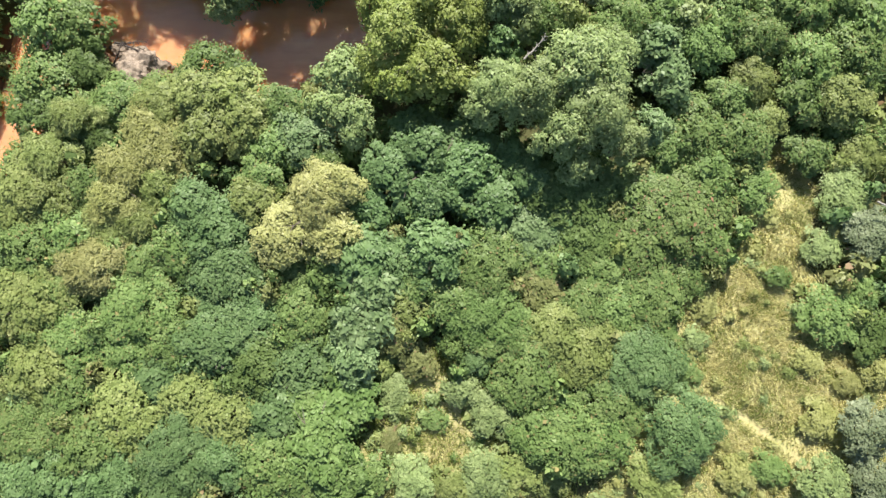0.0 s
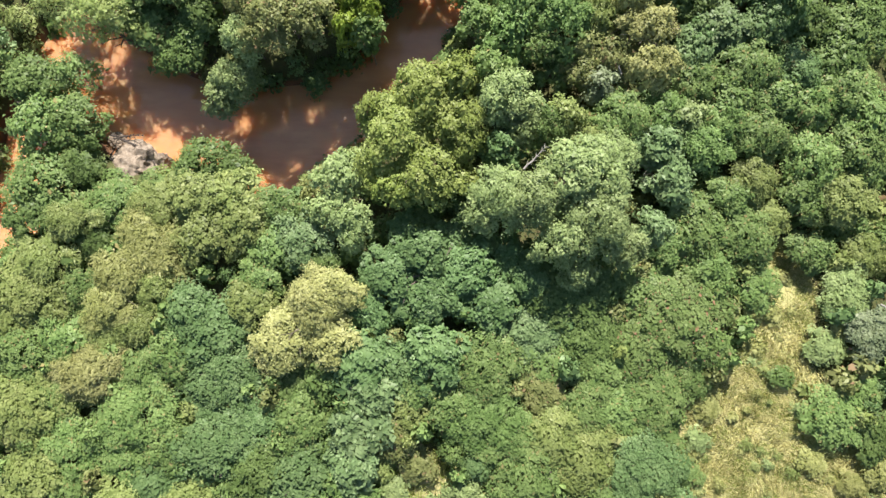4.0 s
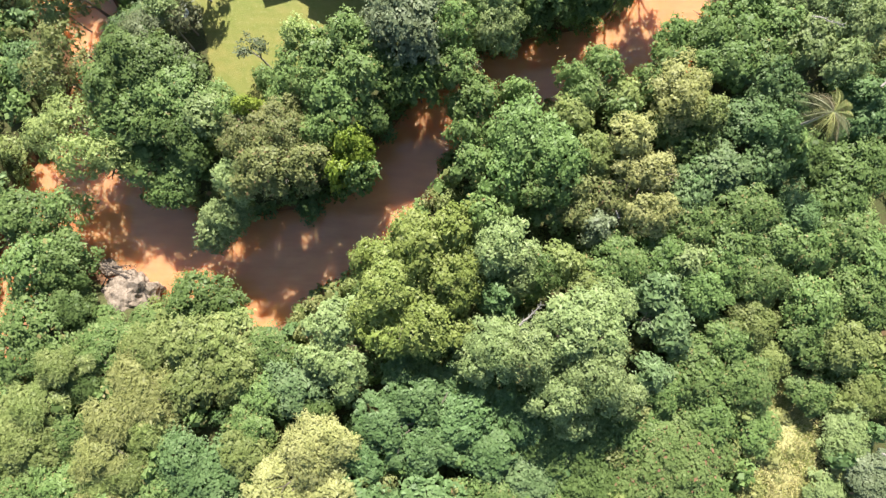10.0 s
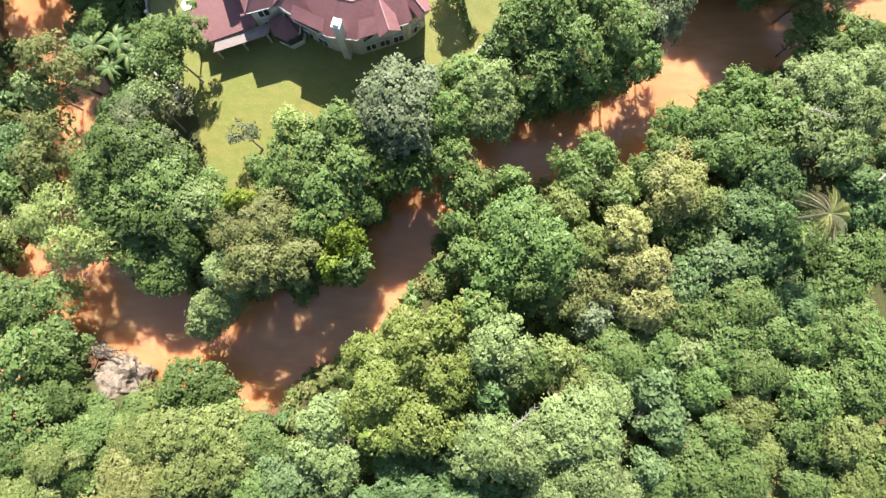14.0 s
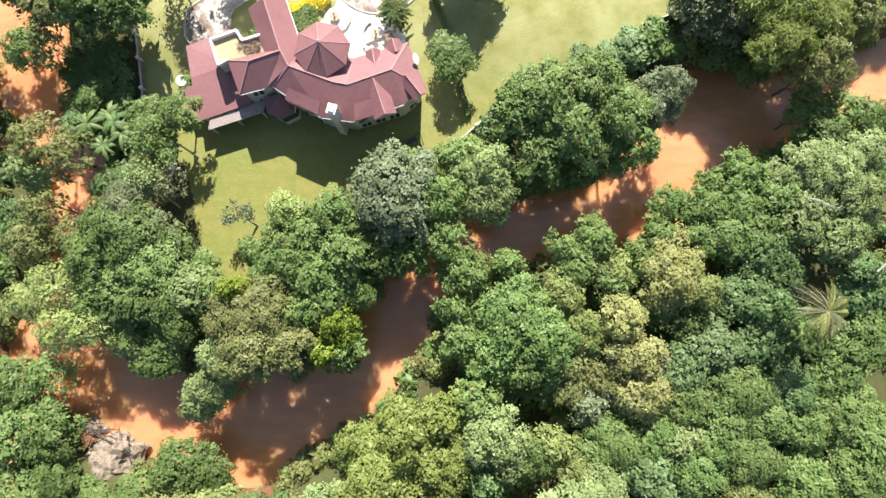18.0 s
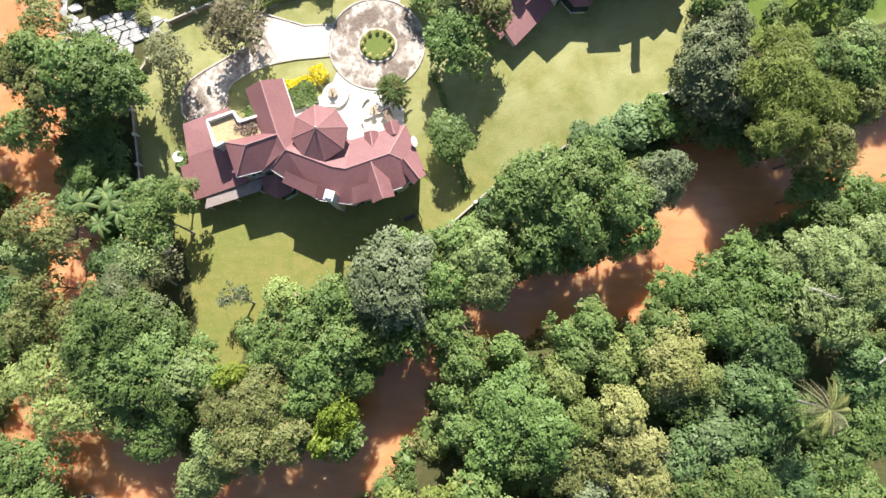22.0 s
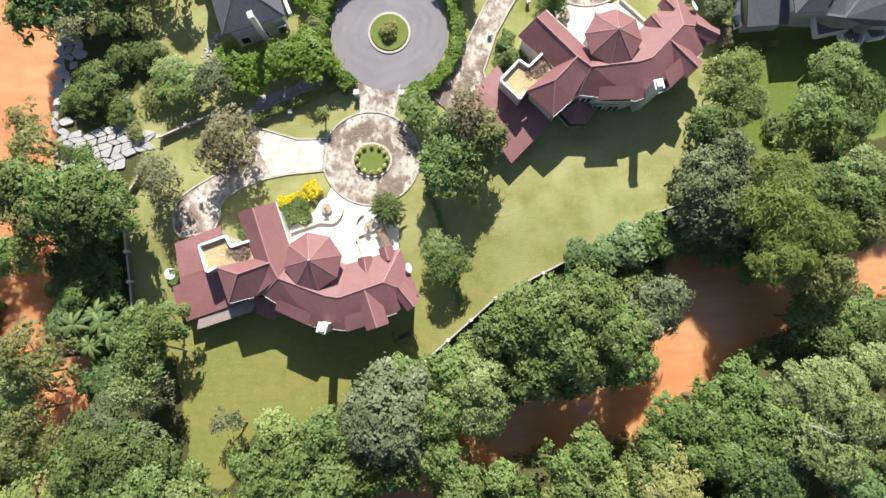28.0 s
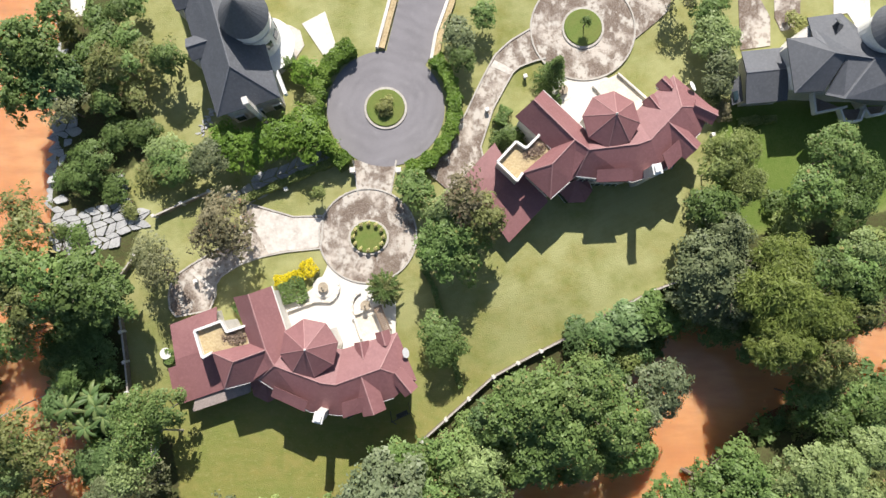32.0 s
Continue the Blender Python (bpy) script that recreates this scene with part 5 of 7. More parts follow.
    with_material("dry_vines", leaf_mesh("dry_vines", at, rng.normal(size=at.shape) * 0.5 + (0, 0, 1), 0.42, 0.07, rng), TIMBER, home, Matrix())
    # low annex with its own shallow roof
    O, P, L, M = (-15.8, 2.05, 2.8), (-10.8, 3.99, 2.9), (-14.36, -6.3, 2.6), (-8.6, -4.3, 2.75)
    r1, r2, o2 = (-15.0, -1.6, 3.15), (-10.6, -0.2, 3.5), (-8.4, -0.6, 3.4)
    for face in ((O, r1, r2, P), (r1, L, M, o2, r2)):
        roof(face, tile, home)
    roof([(-16.0, -2.6, 2.5), (-15.5, -4.9, 2.4), (-14.4, -4.5, 2.62), (-14.9, -2.2, 2.75)], tile, home)
    part("wall", prism([(-15.4, 1.8), (-11, 3.5), (-8.9, -3.9), (-14.1, -5.7)], -0.3, 2.55), RENDERED, home)
    if porch:
        part("porch_roof", prism([(-13.3, -7.2), (-7.3, -5.2), (-6.9, -3.7), (-13.1, -5.9)], 2.3, 2.42), DECKING, home, "flat brown porch roof")
    for x_, y_ in ((-13.0, -6.95), (-10.2, -6.0), (-7.5, -5.1)) if porch else ():
        part("porch_post", box(0.14, 0.14, 2.6, (x_, y_, -0.3)), RENDERED, home)
    # bay window with a low roof
    bay = [(-6.9, -3.6), (-6.5, -5.2), (-5.0, -5.9), (-3.7, -5.2), (-3.6, -4.2)]
    part("bay_wall", prism(bay, -0.3, 2.9), WHITE, home)
    for (ax, ay), (bx, by) in zip(bay, bay[1:]):
        part("bay_roof", slab([(-5.1, -3.6, 4.1), (ax * 1.03, ay * 1.04, 2.95), (bx * 1.03, by * 1.04, 2.95)], 0.1), tile, home)
        part("pane", bar((ax * 1.01, ay * 1.015, 1.9), (bx * 1.01, by * 1.015, 1.9), 0.06, 1.3), GLASS, home)
    # chimney
    stack = part("chimney", box(0.8, 0.9, 8.7, (1.25, -6.6, -0.3), -15), RENDERED, home)
    part("cap", box(0.98, 1.08, 0.2, (1.25, -6.6, 8.4), -15, 0.04), WHITE, stack)
    part("pot", box(0.6, 0.7, 0.22, (1.25, -6.6, 8.6), -15, 0.04), WHITE, stack)
    dish = part("satellite_dish", drum(0.5, 0.62, 0, 0.1, sides=20), WHITE, home)
    dish.matrix_basis = Matrix.LocRotScale((9.5, -0.6, 6.2), Euler((0.5, 0.5, 0.6)), (0.62, 0.95, 1))
    return home


H1 = villa(-10.36, 68.07, 0.0, 0, RED_TILE, RED_CAP, "two-storey villa with dark red tiled roofs and an octagonal tower", True)
H2 = villa(20.0, 91.0, 0.5, 27, RED_TILE, RED_CAP, "two-storey villa with red tiled roofs and tower above the lawn")


# ---- drives, road and terraces ----
def sheet(name, outline, z, material, label, category, kerb=None, thick=0.3):
    ob = part(name, prism(outline, z - thick, z), material)
    tagged(ob, label, category, kind="structure")
    if kerb:
        for i, (a, b) in enumerate(zip(outline, outline[1:] + outline[:1])):
            if kerb is True or i in kerb:
                part("kerb", bar((a[0], a[1], z + 0.02 + 0.004 * (i % 3)), (b[0], b[1], z + 0.02 + 0.004 * (i % 3)), 0.18, 0.14), KERB, ob)
    return ob


def circle(cx, cy, r, n=40, squash=1.0):
    return [(cx + r * math.cos(k * 2 * math.pi / n), cy + r * squash * math.sin(k * 2 * math.pi / n)) for k in range(n)]


sheet("road", circle(-3.4, 94.1, 6.6) , 1.17, ASPHALT, "grey asphalt turning circle at the road's end", "road")
sheet("road", [(-3.6, 99.5), (-3.2, 101.5), (-2.0, 106.6), (0.0, 130), (6.0, 130), (3.4, 106.6), (1.8, 100.5), (0.5, 98)], 1.175, ASPHALT, "grey asphalt lane running to the turning circle", "road")
sheet("pavement", circle(-5.3, 79.8, 5.4, squash=0.97), 1.16, PAVING, "round stained concrete forecourt of the villa", "forecourt", True)
sheet("pavement", [(-7.0, 88.2), (-2.2, 88.2), (-2.8, 84.4), (-6.4, 84.4)], 1.165, PAVING, "stained concrete link between road and forecourt", "drive", (1, 3))
sheet("pavement", [(-10.2, 82.0), (-13.5, 81.9), (-18.6, 83.4), (-19.4, 81.8), (-18.3, 80.9), (-19.6, 79.6), (-22.5, 77.9), (-24.7, 76.6), (-26.2, 75.5), (-26.9, 74.4), (-27.1, 73.2), (-26.9, 71.8), (-26.2, 70.9), (-22.6, 71.6), (-21.9, 73.2), (-21.95, 74.4), (-21.4, 75.3), (-19.4, 76.6), (-16.9, 77.5), (-14.4, 78.0), (-10.5, 78.4)],
      1.15, PAVING, "stained concrete drive to the villa's low annex", "drive", True)
sheet("pavement", [(-15.0, 74.0), (-12.8, 73.0), (-10.6, 74.5), (-9.6, 76.8), (-5.0, 75.2), (-2.2, 72.4), (-2.2, 68.0), (-10, 66.5), (-14, 70)], 1.14, CLEAN, "bright pale concrete terrace round the tower", "terrace")
sheet("pavement", circle(18.8, 103.2, 5.9), 1.26, PAVING, "round stained concrete forecourt of the upper villa", "forecourt", True)
sheet("pavement", [(12.9, 103.2), (11.7, 102.5), (10.6, 101.8), (9.6, 100.9), (8.9, 100.2), (7.9, 98.4), (6.8, 96.2), (5.5, 93.4), (4.0, 91.1), (2.8, 88.8), (1.2, 86.9), (3.6, 84.8), (7.7, 87.7), (7.2, 89.7), (7.8, 91.5), (8.6, 94.0), (10.1, 96.8), (10.9, 98.2), (11.6, 98.8), (12.3, 99.1), (13.4, 99.5), (14.6, 99.8)], 1.25, PAVING, "stained concrete drive beside the upper lawn", "drive", tuple(range(10)) + tuple(range(12, 21)))
sheet("pavement", [(15.5, 97.5), (19, 98.5), (23, 97), (26, 93), (22, 90), (17, 91)], 1.24, CLEAN, "bright pale concrete terrace behind the tower", "terrace")


def island(x, y, r, z, label, squash=1.0):
    base = tagged(empty("planting_island", x, y, z), label, "planting island")
    base.scale = (1.0, squash, 1.0)
    bm = drum(r, r, -0.1, 0.12, sides=40)
    part("kerb", bm, KERB, base)
    part("turf", drum(r - 0.15, r - 0.34, 0.0, 0.24, sides=40), GREEN_TURF, base)
    return base


GREEN_TURF = plain("island_turf", (0.1, 0.15, 0.028), (0.14, 0.15, 0.04), (0.16, 0.21, 0.055), 0.8, 0.95, 7.0, 0.5)
island(-3.4, 94.1, 2.4, 1.17, "round grassed island with a pale kerb in the turning circle")
island(-5.2, 79.6, 2.25, 1.16, "round planted island in the villa's forecourt", 0.88)
island(18.8, 103.3, 2.4, 1.26, "round grassed island in the upper forecourt")
sheet("pavement", [(8.8, 99.6), (10.9, 98.5), (10.5, 97.9), (8.4, 98.9)], 1.275, SCRUBBED, "pale concrete strip across the upper drive", "paving strip")
sheet("pavement", [(-24.95, 75.9), (-24.55, 76.2), (-22.05, 74.0), (-22.3, 73.6)], 1.175, SCRUBBED, "pale concrete strip across the annex drive", "paving strip")
sheet("pavement", [(-17.9, 80.7), (-16.9, 82.7), (-13.6, 81.75), (-10.45, 81.8), (-10.75, 78.55), (-14.4, 78.15), (-16.2, 77.8)], 1.172, SCRUBBED, "scrubbed pale panel of the concrete drive", "drive")


sheet("pavement", [(24.4, 101.8), (26.0, 103.1), (27.7, 104.5), (28.7, 105.5), (29.2, 108.3), (22.6, 108.3), (23.1, 106.0), (24.4, 104.3)], 1.245, PAVING, "stained concrete drive beyond the upper forecourt", "drive")


# ---- slate-roofed houses ----
def slate_house_west():
    home = tagged(empty("house", -18.5, 98.0, 1.1), "villa with dark slate roofs and a round white tower", "house", group="villas")

    def at(x, y, z):
        return (x + 18.5, y - 98.0, z - 1.1)
    n, s = at(-23.5, 113.5, 8.6), at(-18.4, 96.2, 8.6)
    sw, se, e1, w1 = at(-20.4, 91.7, 6.2), at(-13.9, 93.8, 6.2), at(-16.6, 103.0, 6.2), at(-27.2, 112.4, 6.2)
    en = at(-19.5, 114.8, 6.2)
    for face in ((n, w1, sw, s), (s, sw, se), (n, s, se, e1, en)):
        roof(face, SLATE, home)
    for a, b in ((n, s), (s, sw), (s, se)):
        cap(a, b, GREY_CAP, home)
    part("wall", prism([at(-26.4, 112, 0)[:2], at(-19.9, 92.4, 0)[:2], at(-14.6, 94.4, 0)[:2], at(-20, 114, 0)[:2]], -0.6, 5.1), RENDERED, home)
    along, out = Vector((0.312, -0.95, 0)), Vector((-0.95, -0.312, 0))
    for k in (8.6, 14.2):
        e = Vector(w1) + along * k
        tip, back = e + out * 0.7 + Vector((0, 0, 1.0)), e - out * 2.6 + Vector((0, 0, 1.0))
        bay = part("dormer", box(1.5, 1.9, 5.9, (e.x, e.y, -0.6), 18), RENDERED, home)
        part("window", box(0.1, 1.1, 1.3, (e.x + out.x * 0.74, e.y + out.y * 0.74, 3.0), 18), GLASS, bay)
        for s_ in (1.25, -1.25):
            part("dormer_roof", slab([tuple(v) for v in (tip, back, back + along * s_ - Vector((0, 0, 0.75)), tip + along * s_ - Vector((0, 0, 0.75)))], 0.1), SLATE, home)
        cap(tuple(tip), tuple(back), GREY_CAP, home)
    c = at(-16.9, 101.2, 0)
    tower = part("tower", drum(2.2, 2.2, -0.6, 8.3, c[:2], 28), WHITE, home, "round white tower")
    part("cone_roof", drum(2.55, 0.05, 8.2, 11.4, c[:2], 28), SLATE, tower)
    part("string_course", drum(2.32, 2.32, 6.2, 6.4, c[:2], 28), RENDERED, tower)
    for k in range(5):
        a = -1.4 + 0.62 * k
        part("window", box(0.1, 0.8, 1.2, (c[0] + 2.2 * math.cos(a), c[1] + 2.2 * math.sin(a), 3.6), math.degrees(a)), GLASS, tower)
    part("glass_canopy", drum(3.1, 3.1, 1.9, 2.0, (c[0] + 0.6, c[1] - 0.6), 28), WHITE, home)
    g = at(-16.6, 93.6, 0)
    stack = part("chimney", box(0.5, 0.65, 8.6, (g[0], g[1] - 1.1, -0.6), 20), RENDERED, home)
    part("cap", box(0.6, 0.78, 0.18, (g[0], g[1] - 1.1, 8.0), 20, 0.04), RENDERED, stack)
    part("parapet", bar(at(-14.6, 96.9, 5.0), at(-13.6, 94.4, 5.0), 0.35, 0.7), WHITE, home, "white balcony parapet")
    for k in range(3):
        p = at(-19.0 + 2.0 * k, 92.6 + 0.62 * k, 2.0)
        w = part("window", box(1.1, 0.16, 1.4, p, 18), WHITE, home)
        part("pane", box(0.9, 0.2, 1.2, (p[0], p[1] - 0.02, p[2] + 0.1), 18), GLASS, w)


def slate_house_east():
    home = tagged(empty("house", 44.0, 97.0, 1.1), "villa with dark slate roofs, white balconies and round tower", "house", group="villas")

    def at(x, y, z):
        return (x - 44.0, y - 97.0, z - 1.1)
    # low annex
    ra, rb = at(35.4, 96.9, 4.8), at(40.2, 97.4, 4.8)
    for face in ((ra, at(35.4, 99.6, 3.8), at(40.3, 100.1, 3.8), rb), (ra, rb, at(40.2, 94.2, 3.8), at(35.7, 93.8, 3.8))):
        roof(face, SLATE, home)
    cap(ra, rb, GREY_CAP, home)
    part("wall", prism([at(35.8, 99.2, 0)[:2], at(40.2, 99.7, 0)[:2], at(40.0, 94.6, 0)[:2], at(36.1, 94.3, 0)[:2]], -0.5, 2.55), RENDERED, home)
    lean = part("lean_to_roof", slab([at(34.4, 97.0, 2.6), at(35.5, 97.3, 3.3), at(35.7, 94.3, 3.3), at(34.8, 94.0, 2.6)], 0.1), SLATE, home)
    part("skylight", slab([at(34.75, 95.4, 2.9), at(35.2, 95.5, 3.2), at(35.25, 94.5, 3.2), at(34.9, 94.4, 2.9)], 0.08), GLASS, lean)
    # main block
    j, k, e = at(42.6, 97.7, 8.4), at(46.7, 97.1, 8.4), at(56.0, 97.6, 8.4)
    nw, sw, s2 = at(38.9, 100.0, 6.4), at(39.5, 94.2, 6.4), at(42.6, 94.4, 6.4)
    wr, ws, we = at(43.9, 93.2, 7.6), at(42.7, 94.0, 6.4), at(47.4, 92.9, 6.4)
    n1, n2, n3 = at(41.4, 102.4, 6.0), at(45.0, 102.9, 6.0), at(46.8, 100.5, 6.6)
    for face in ((j, nw, sw), (j, sw, s2, at(44.1, 97.6, 8.3)), (k, wr, ws, at(44.1, 97.6, 8.3)), (k, e, at(56, 93, 6.4), we, wr), (j, k, n3, n2, n1, at(41.3, 99.9, 7.0)), (j, at(41.3, 99.9, 7.0), nw), (k, n3, at(56, 101.5, 6.4), e)):
        roof(face, SLATE, home)
    for a, b in ((j, k), (k, e), (k, wr), (j, sw)):
        cap(a, b, GREY_CAP, home)
    for a, b in (((44.6, 101.2, 6.9), (43.6, 101.0, 7.8)),):
        for s_ in (0.8, -0.8):
            part("dormer_roof", slab([at(*a), at(*b), at(b[0], b[1] + s_, b[2] - 0.6), at(a[0], a[1] + s_, a[2] - 0.6)], 0.1), SLATE, home)
    part("wall", prism([at(39.4, 99.4, 0)[:2], at(41.8, 101.8, 0)[:2], at(45.4, 101.8, 0)[:2], at(55.5, 100.8, 0)[:2], at(55.5, 94.6, 0)[:2], at(43.4, 95.0, 0)[:2], at(40.2, 95.2, 0)[:2]], -0.5, 4.9), RENDERED, home)
    c = at(48.2, 99.9, 0)
    tower = part("tower", drum(2.2, 2.2, -0.5, 8.3, c[:2], 28), WHITE, home, "round white tower")
    part("cone_roof", drum(2.5, 0.05, 8.2, 11.2, c[:2], 28), SLATE, tower)
    # balconies on the garden side
    for pts in ([(43.0, 95.0), (43.2, 92.8), (46.6, 93.5)], [(45.8, 93.4), (46.3, 91.8), (48.0, 92.0), (48.6, 93.4)], [(48.4, 93.6), (49.0, 92.5), (50.6, 92.8), (51.2, 93.8)]):
        part("balcony_floor", prism([at(x, y, 0)[:2] for x, y in pts], 1.9, 2.05), DECKING, home)
        for (ax, ay), (bx, by) in zip(pts, pts[1:]):
            part("balustrade", bar(at(ax, ay, 3.6), at(bx, by, 3.6), 0.22, 0.75), WHITE, home)
    part("balustrade", bar(at(39.6, 97.3, 5.6), at(40.0, 94.9, 5.6), 0.35, 0.7), WHITE, home)
    q = at(49.5, 94.6, 0)
    stack = part("chimney", box(0.9, 1.0, 9.4, (q[0], q[1], -0.5), 30), RENDERED, home)
    part("cap", box(1.2, 1.3, 0.22, (q[0], q[1], 8.8), 30, 0.04), WHITE, stack)


slate_house_west()
slate_house_east()
sheet("pavement", [(40.7, 109.6), (43.8, 109.6), (43.5, 104.6), (42.6, 103.2), (41.3, 103.0), (40.6, 104.6)], 1.19, PAVING, "dark stained drive beside the slate-roofed house", "drive")
sheet("pavement", [(47.5, 108.6), (51.5, 108.6), (51.5, 104.7), (50.9, 103.2), (50.0, 103.3), (48.9, 105.1), (47.3, 104.8)], 1.2, CLEAN, "bright pale terrace behind the slate-roofed house", "terrace")
sheet("pavement", [(36.4, 130), (36.6, 100.8), (40.0, 101.3), (40.1, 104.6), (38.9, 107), (40, 130)], 1.2, PAVING, "stained pale concrete drive beside the slate-roofed house", "drive")
sheet("pavement", [(-6.8, 71.1), (-4.7, 71.9), (-4.0, 69.5), (-5.9, 68.5)], 1.155, CREAM, "cream paved court beside the terrace", "court")
sheet("pavement", [(19.8, 96.6), (22.6, 98.0), (27.0, 94.0), (22.8, 92.2)], 1.25, CREAM, "cream paved court behind the upper tower", "court")
sheet("pavement", [(-12.9, 103.8), (-10.3, 105.2), (-8.9, 100.9), (-10.4, 100.1)], 1.2, CLEAN, "pale terrace beside the white tower", "terrace")
sheet("pavement", [(-16.6, 104.0), (-14.2, 103.6), (-13.1, 103.0), (-12.6, 101.3), (-13.7, 99.5), (-15.1, 98.0), (-16.5, 99.9)], 1.19, SCRUBBED, "weathered concrete apron under the white tower", "terrace")


sheet("pavement", [(-39.7, 110.6), (-37.7, 110.6), (-37.4, 106.6), (-37.5, 105.0), (-38.6, 103.5), (-39.1, 104.0), (-39.1, 106.0)], 1.0, CLEAN, "pale concrete path above the river bank", "path")


# ---- garden walls and gates ----
def boundary(line, label):
    base = tagged(empty("garden_wall", line[0][0], line[0][1], 0.0), label, "garden wall")
    ox, oy = line[0]
    for (ax, ay), (bx, by) in zip(line, line[1:]):
        za, zb = float(land(ax, ay)), float(land(bx, by))
        up = 0.004 * (int(ax * 10) % 5)
        za, zb = za + up, zb + up
        part("wall_panel", bar((ax - ox, ay - oy, za + 0.15), (bx - ox, by - oy, zb + 0.15), 0.16, 1.3), OLD_WALL, base)
        part("coping", bar((ax - ox, ay - oy, za + 0.84), (bx - ox, by - oy, zb + 0.84), 0.18, 0.08), KERB, base)
    for x, y in line:
        z = float(land(x, y))
        post = part("post", box(0.28, 0.28, 2.0, (x - ox, y - oy, z - 0.9), 30, 0.02), RENDERED, base)
        part("cap", box(0.36, 0.36, 0.12, (x - ox, y - oy, z + 1.1), 30, 0.03), RENDERED, post)
    return base


boundary([(-2.6, 54.5), (0.7, 57.4), (3.3, 59.7), (5.8, 61.9), (8.5, 64.3), (11.2, 65.8), (13.7, 67.1), (16.8, 68.7), (19.7, 70.4), (22.6, 72.0), (26.0, 73.7), (30.0, 75.2)],
         "low rendered garden wall with pale-capped posts along the lawn")
boundary([(-30.6, 77.6), (-32.6, 74.7), (-32.3, 72.0), (-32.0, 69.3), (-31.7, 66.0), (-31.4, 62.7), (-31.1, 59.9), (-29.4, 56.6)], "low garden wall with capped posts above the river")
boundary([(-28.6, 81.9), (-25.6, 83.3), (-22.6, 84.6)], "low brown garden wall beside the stone terrace")


def gate_post(x, y):
    base = tagged(empty("gate_post", x, y, 1.1), "white rendered gate post with a lantern panel", "gate post", group="gate posts")
    part("shaft", box(0.5, 0.45, 1.3, (0, 0, -0.1), 0, 0.03), RENDERED, base)
    part("cap", box(0.62, 0.58, 0.12, (0, 0, 1.2), 0, 0.03), RENDERED, base)
    part("grille", box(0.12, 0.5, 0.5, (0.1, 0, 0.5)), METAL, base)


gate_post(-6.9, 86.9)
gate_post(-1.9, 86.9)


def hedge(points, width, tall, look_of, label):
    """A clipped hedge along a line, as one leafy body over its stems."""
    rng = np.random.default_rng(int(abs(points[0][0]) * 13) + 3)
    pts, nrm = [], []
    base = tagged(empty("hedge", points[0][0], points[0][1], 0.0), label, "hedge")
    for (ax, ay), (bx, by) in zip(points, points[1:]):
        d = Vector((bx - ax, by - ay))
        n = int(d.length * (width + 2 * tall) / 0.012)
        u, s = rng.uniform(-0.02, 1.02, n), rng.uniform(-1, 1, n)
        side = np.array([-d.y, d.x]) / d.length
        face = rng.uniform(0, 1, n) < width / (width + tall)
        up = np.where(face, 1.0, rng.uniform(0.0, 1.0, n))
        s = np.where(face, s, np.sign(s))
        bulge = 1 + 0.18 * np.sin(u * d.length * 1.9 + ax) + 0.1 * np.sin(u * d.length * 4.3)
        off = side[None, :] * (s * width / 2 * bulge)[:, None]
        x, y = ax + d.x * u + off[:, 0], ay + d.y * u + off[:, 1]
        z = land(x, y) + up * tall * (0.94 + 0.08 * np.sin(u * d.length * 2.7 + ay)) + rng.uniform(-0.08, 0.05, n)
        pts.append(np.stack([x - points[0][0], y - points[0][1], z], 1))
        nrm.append(np.stack([side[0] * s * ~face, side[1] * s * ~face, face * 1.0 + 0.3], 1) + rng.normal(size=(n, 3)) * 0.35)
    if tall > 0.9:
        for (ax, ay), (bx, by) in zip(points, points[1:]):
            z = float(land((ax + bx) / 2, (ay + by) / 2))
            core = bar((ax - points[0][0], ay - points[0][1], z + tall * 0.42 + 0.003 * (int(ax * 10) % 7)), (bx - points[0][0], by - points[0][1], z + tall * 0.42 + 0.003 * (int(ax * 10) % 7)), width * 0.72, tall * 0.8)
            part("inner_growth", core, LEAF[look_of], base)
    me = leaf_mesh("foliage", np.concatenate(pts), np.concatenate(nrm), 0.26, 0.17, rng)
    with_material("foliage", me, LEAF[look_of], base, Matrix())
    bm = bmesh.new()
    for (ax, ay), (bx, by) in zip(points, points[1:]):
        count = max(1, int(math.hypot(bx - ax, by - ay) / 0.8))
        for q in range(count):
            x, y = ax + (bx - ax) * (q + 0.5) / count, ay + (by - ay) * (q + 0.5) / count
            z = float(land(x, y))
            limb(bm, (x - points[0][0], y - points[0][1], z - 0.1), (x - points[0][0] + 0.1, y - points[0][1], z + tall * 0.85), 0.05, 0.02, 4)
    part("stems", bm, BARK, base)


def arc(cx, cy, r, a0, a1, n):
    return [(cx + r * math.cos(radians(a0 + (a1 - a0) * k / n)), cy + r * math.sin(radians(a0 + (a1 - a0) * k / n))) for k in range(n + 1)]


hedge(arc(-3.4, 94.1, 7.75, 118, 215, 8) + [(-7.6, 87.6)], 1.7, 1.7, "clipped", "clipped green hedge round the turning circle")
hedge(arc(-3.4, 94.1, 7.75, 45, -62, 8) + [(-1.0, 87.0)], 1.5, 1.5, "clipped", "clipped green hedge curving round the turning circle")
hedge([(-19.3, 83.6), (-14.6, 85.6), (-8.6, 88.2), (-7.7, 87.2)], 0.7, 1.0, "yellow", "narrow clipped hedge along the stone slope")
hedge([(0.8, 76.4), (2.0, 74.0), (3.2, 69.5), (4.9, 63.2)], 0.5, 0.8, "mid", "thin low hedge between the two lawns")
hedge([(35.9, 92.4), (40.0, 92.8)], 0.9, 0.8, "yellow", "low hedge under the slate-roofed annex")
hedge([(-15.4, 74.8), (-13.7, 75.1), (-12.2, 75.6)], 1.15, 0.7, "gold", "bright yellow flowering border on the forecourt lawn")
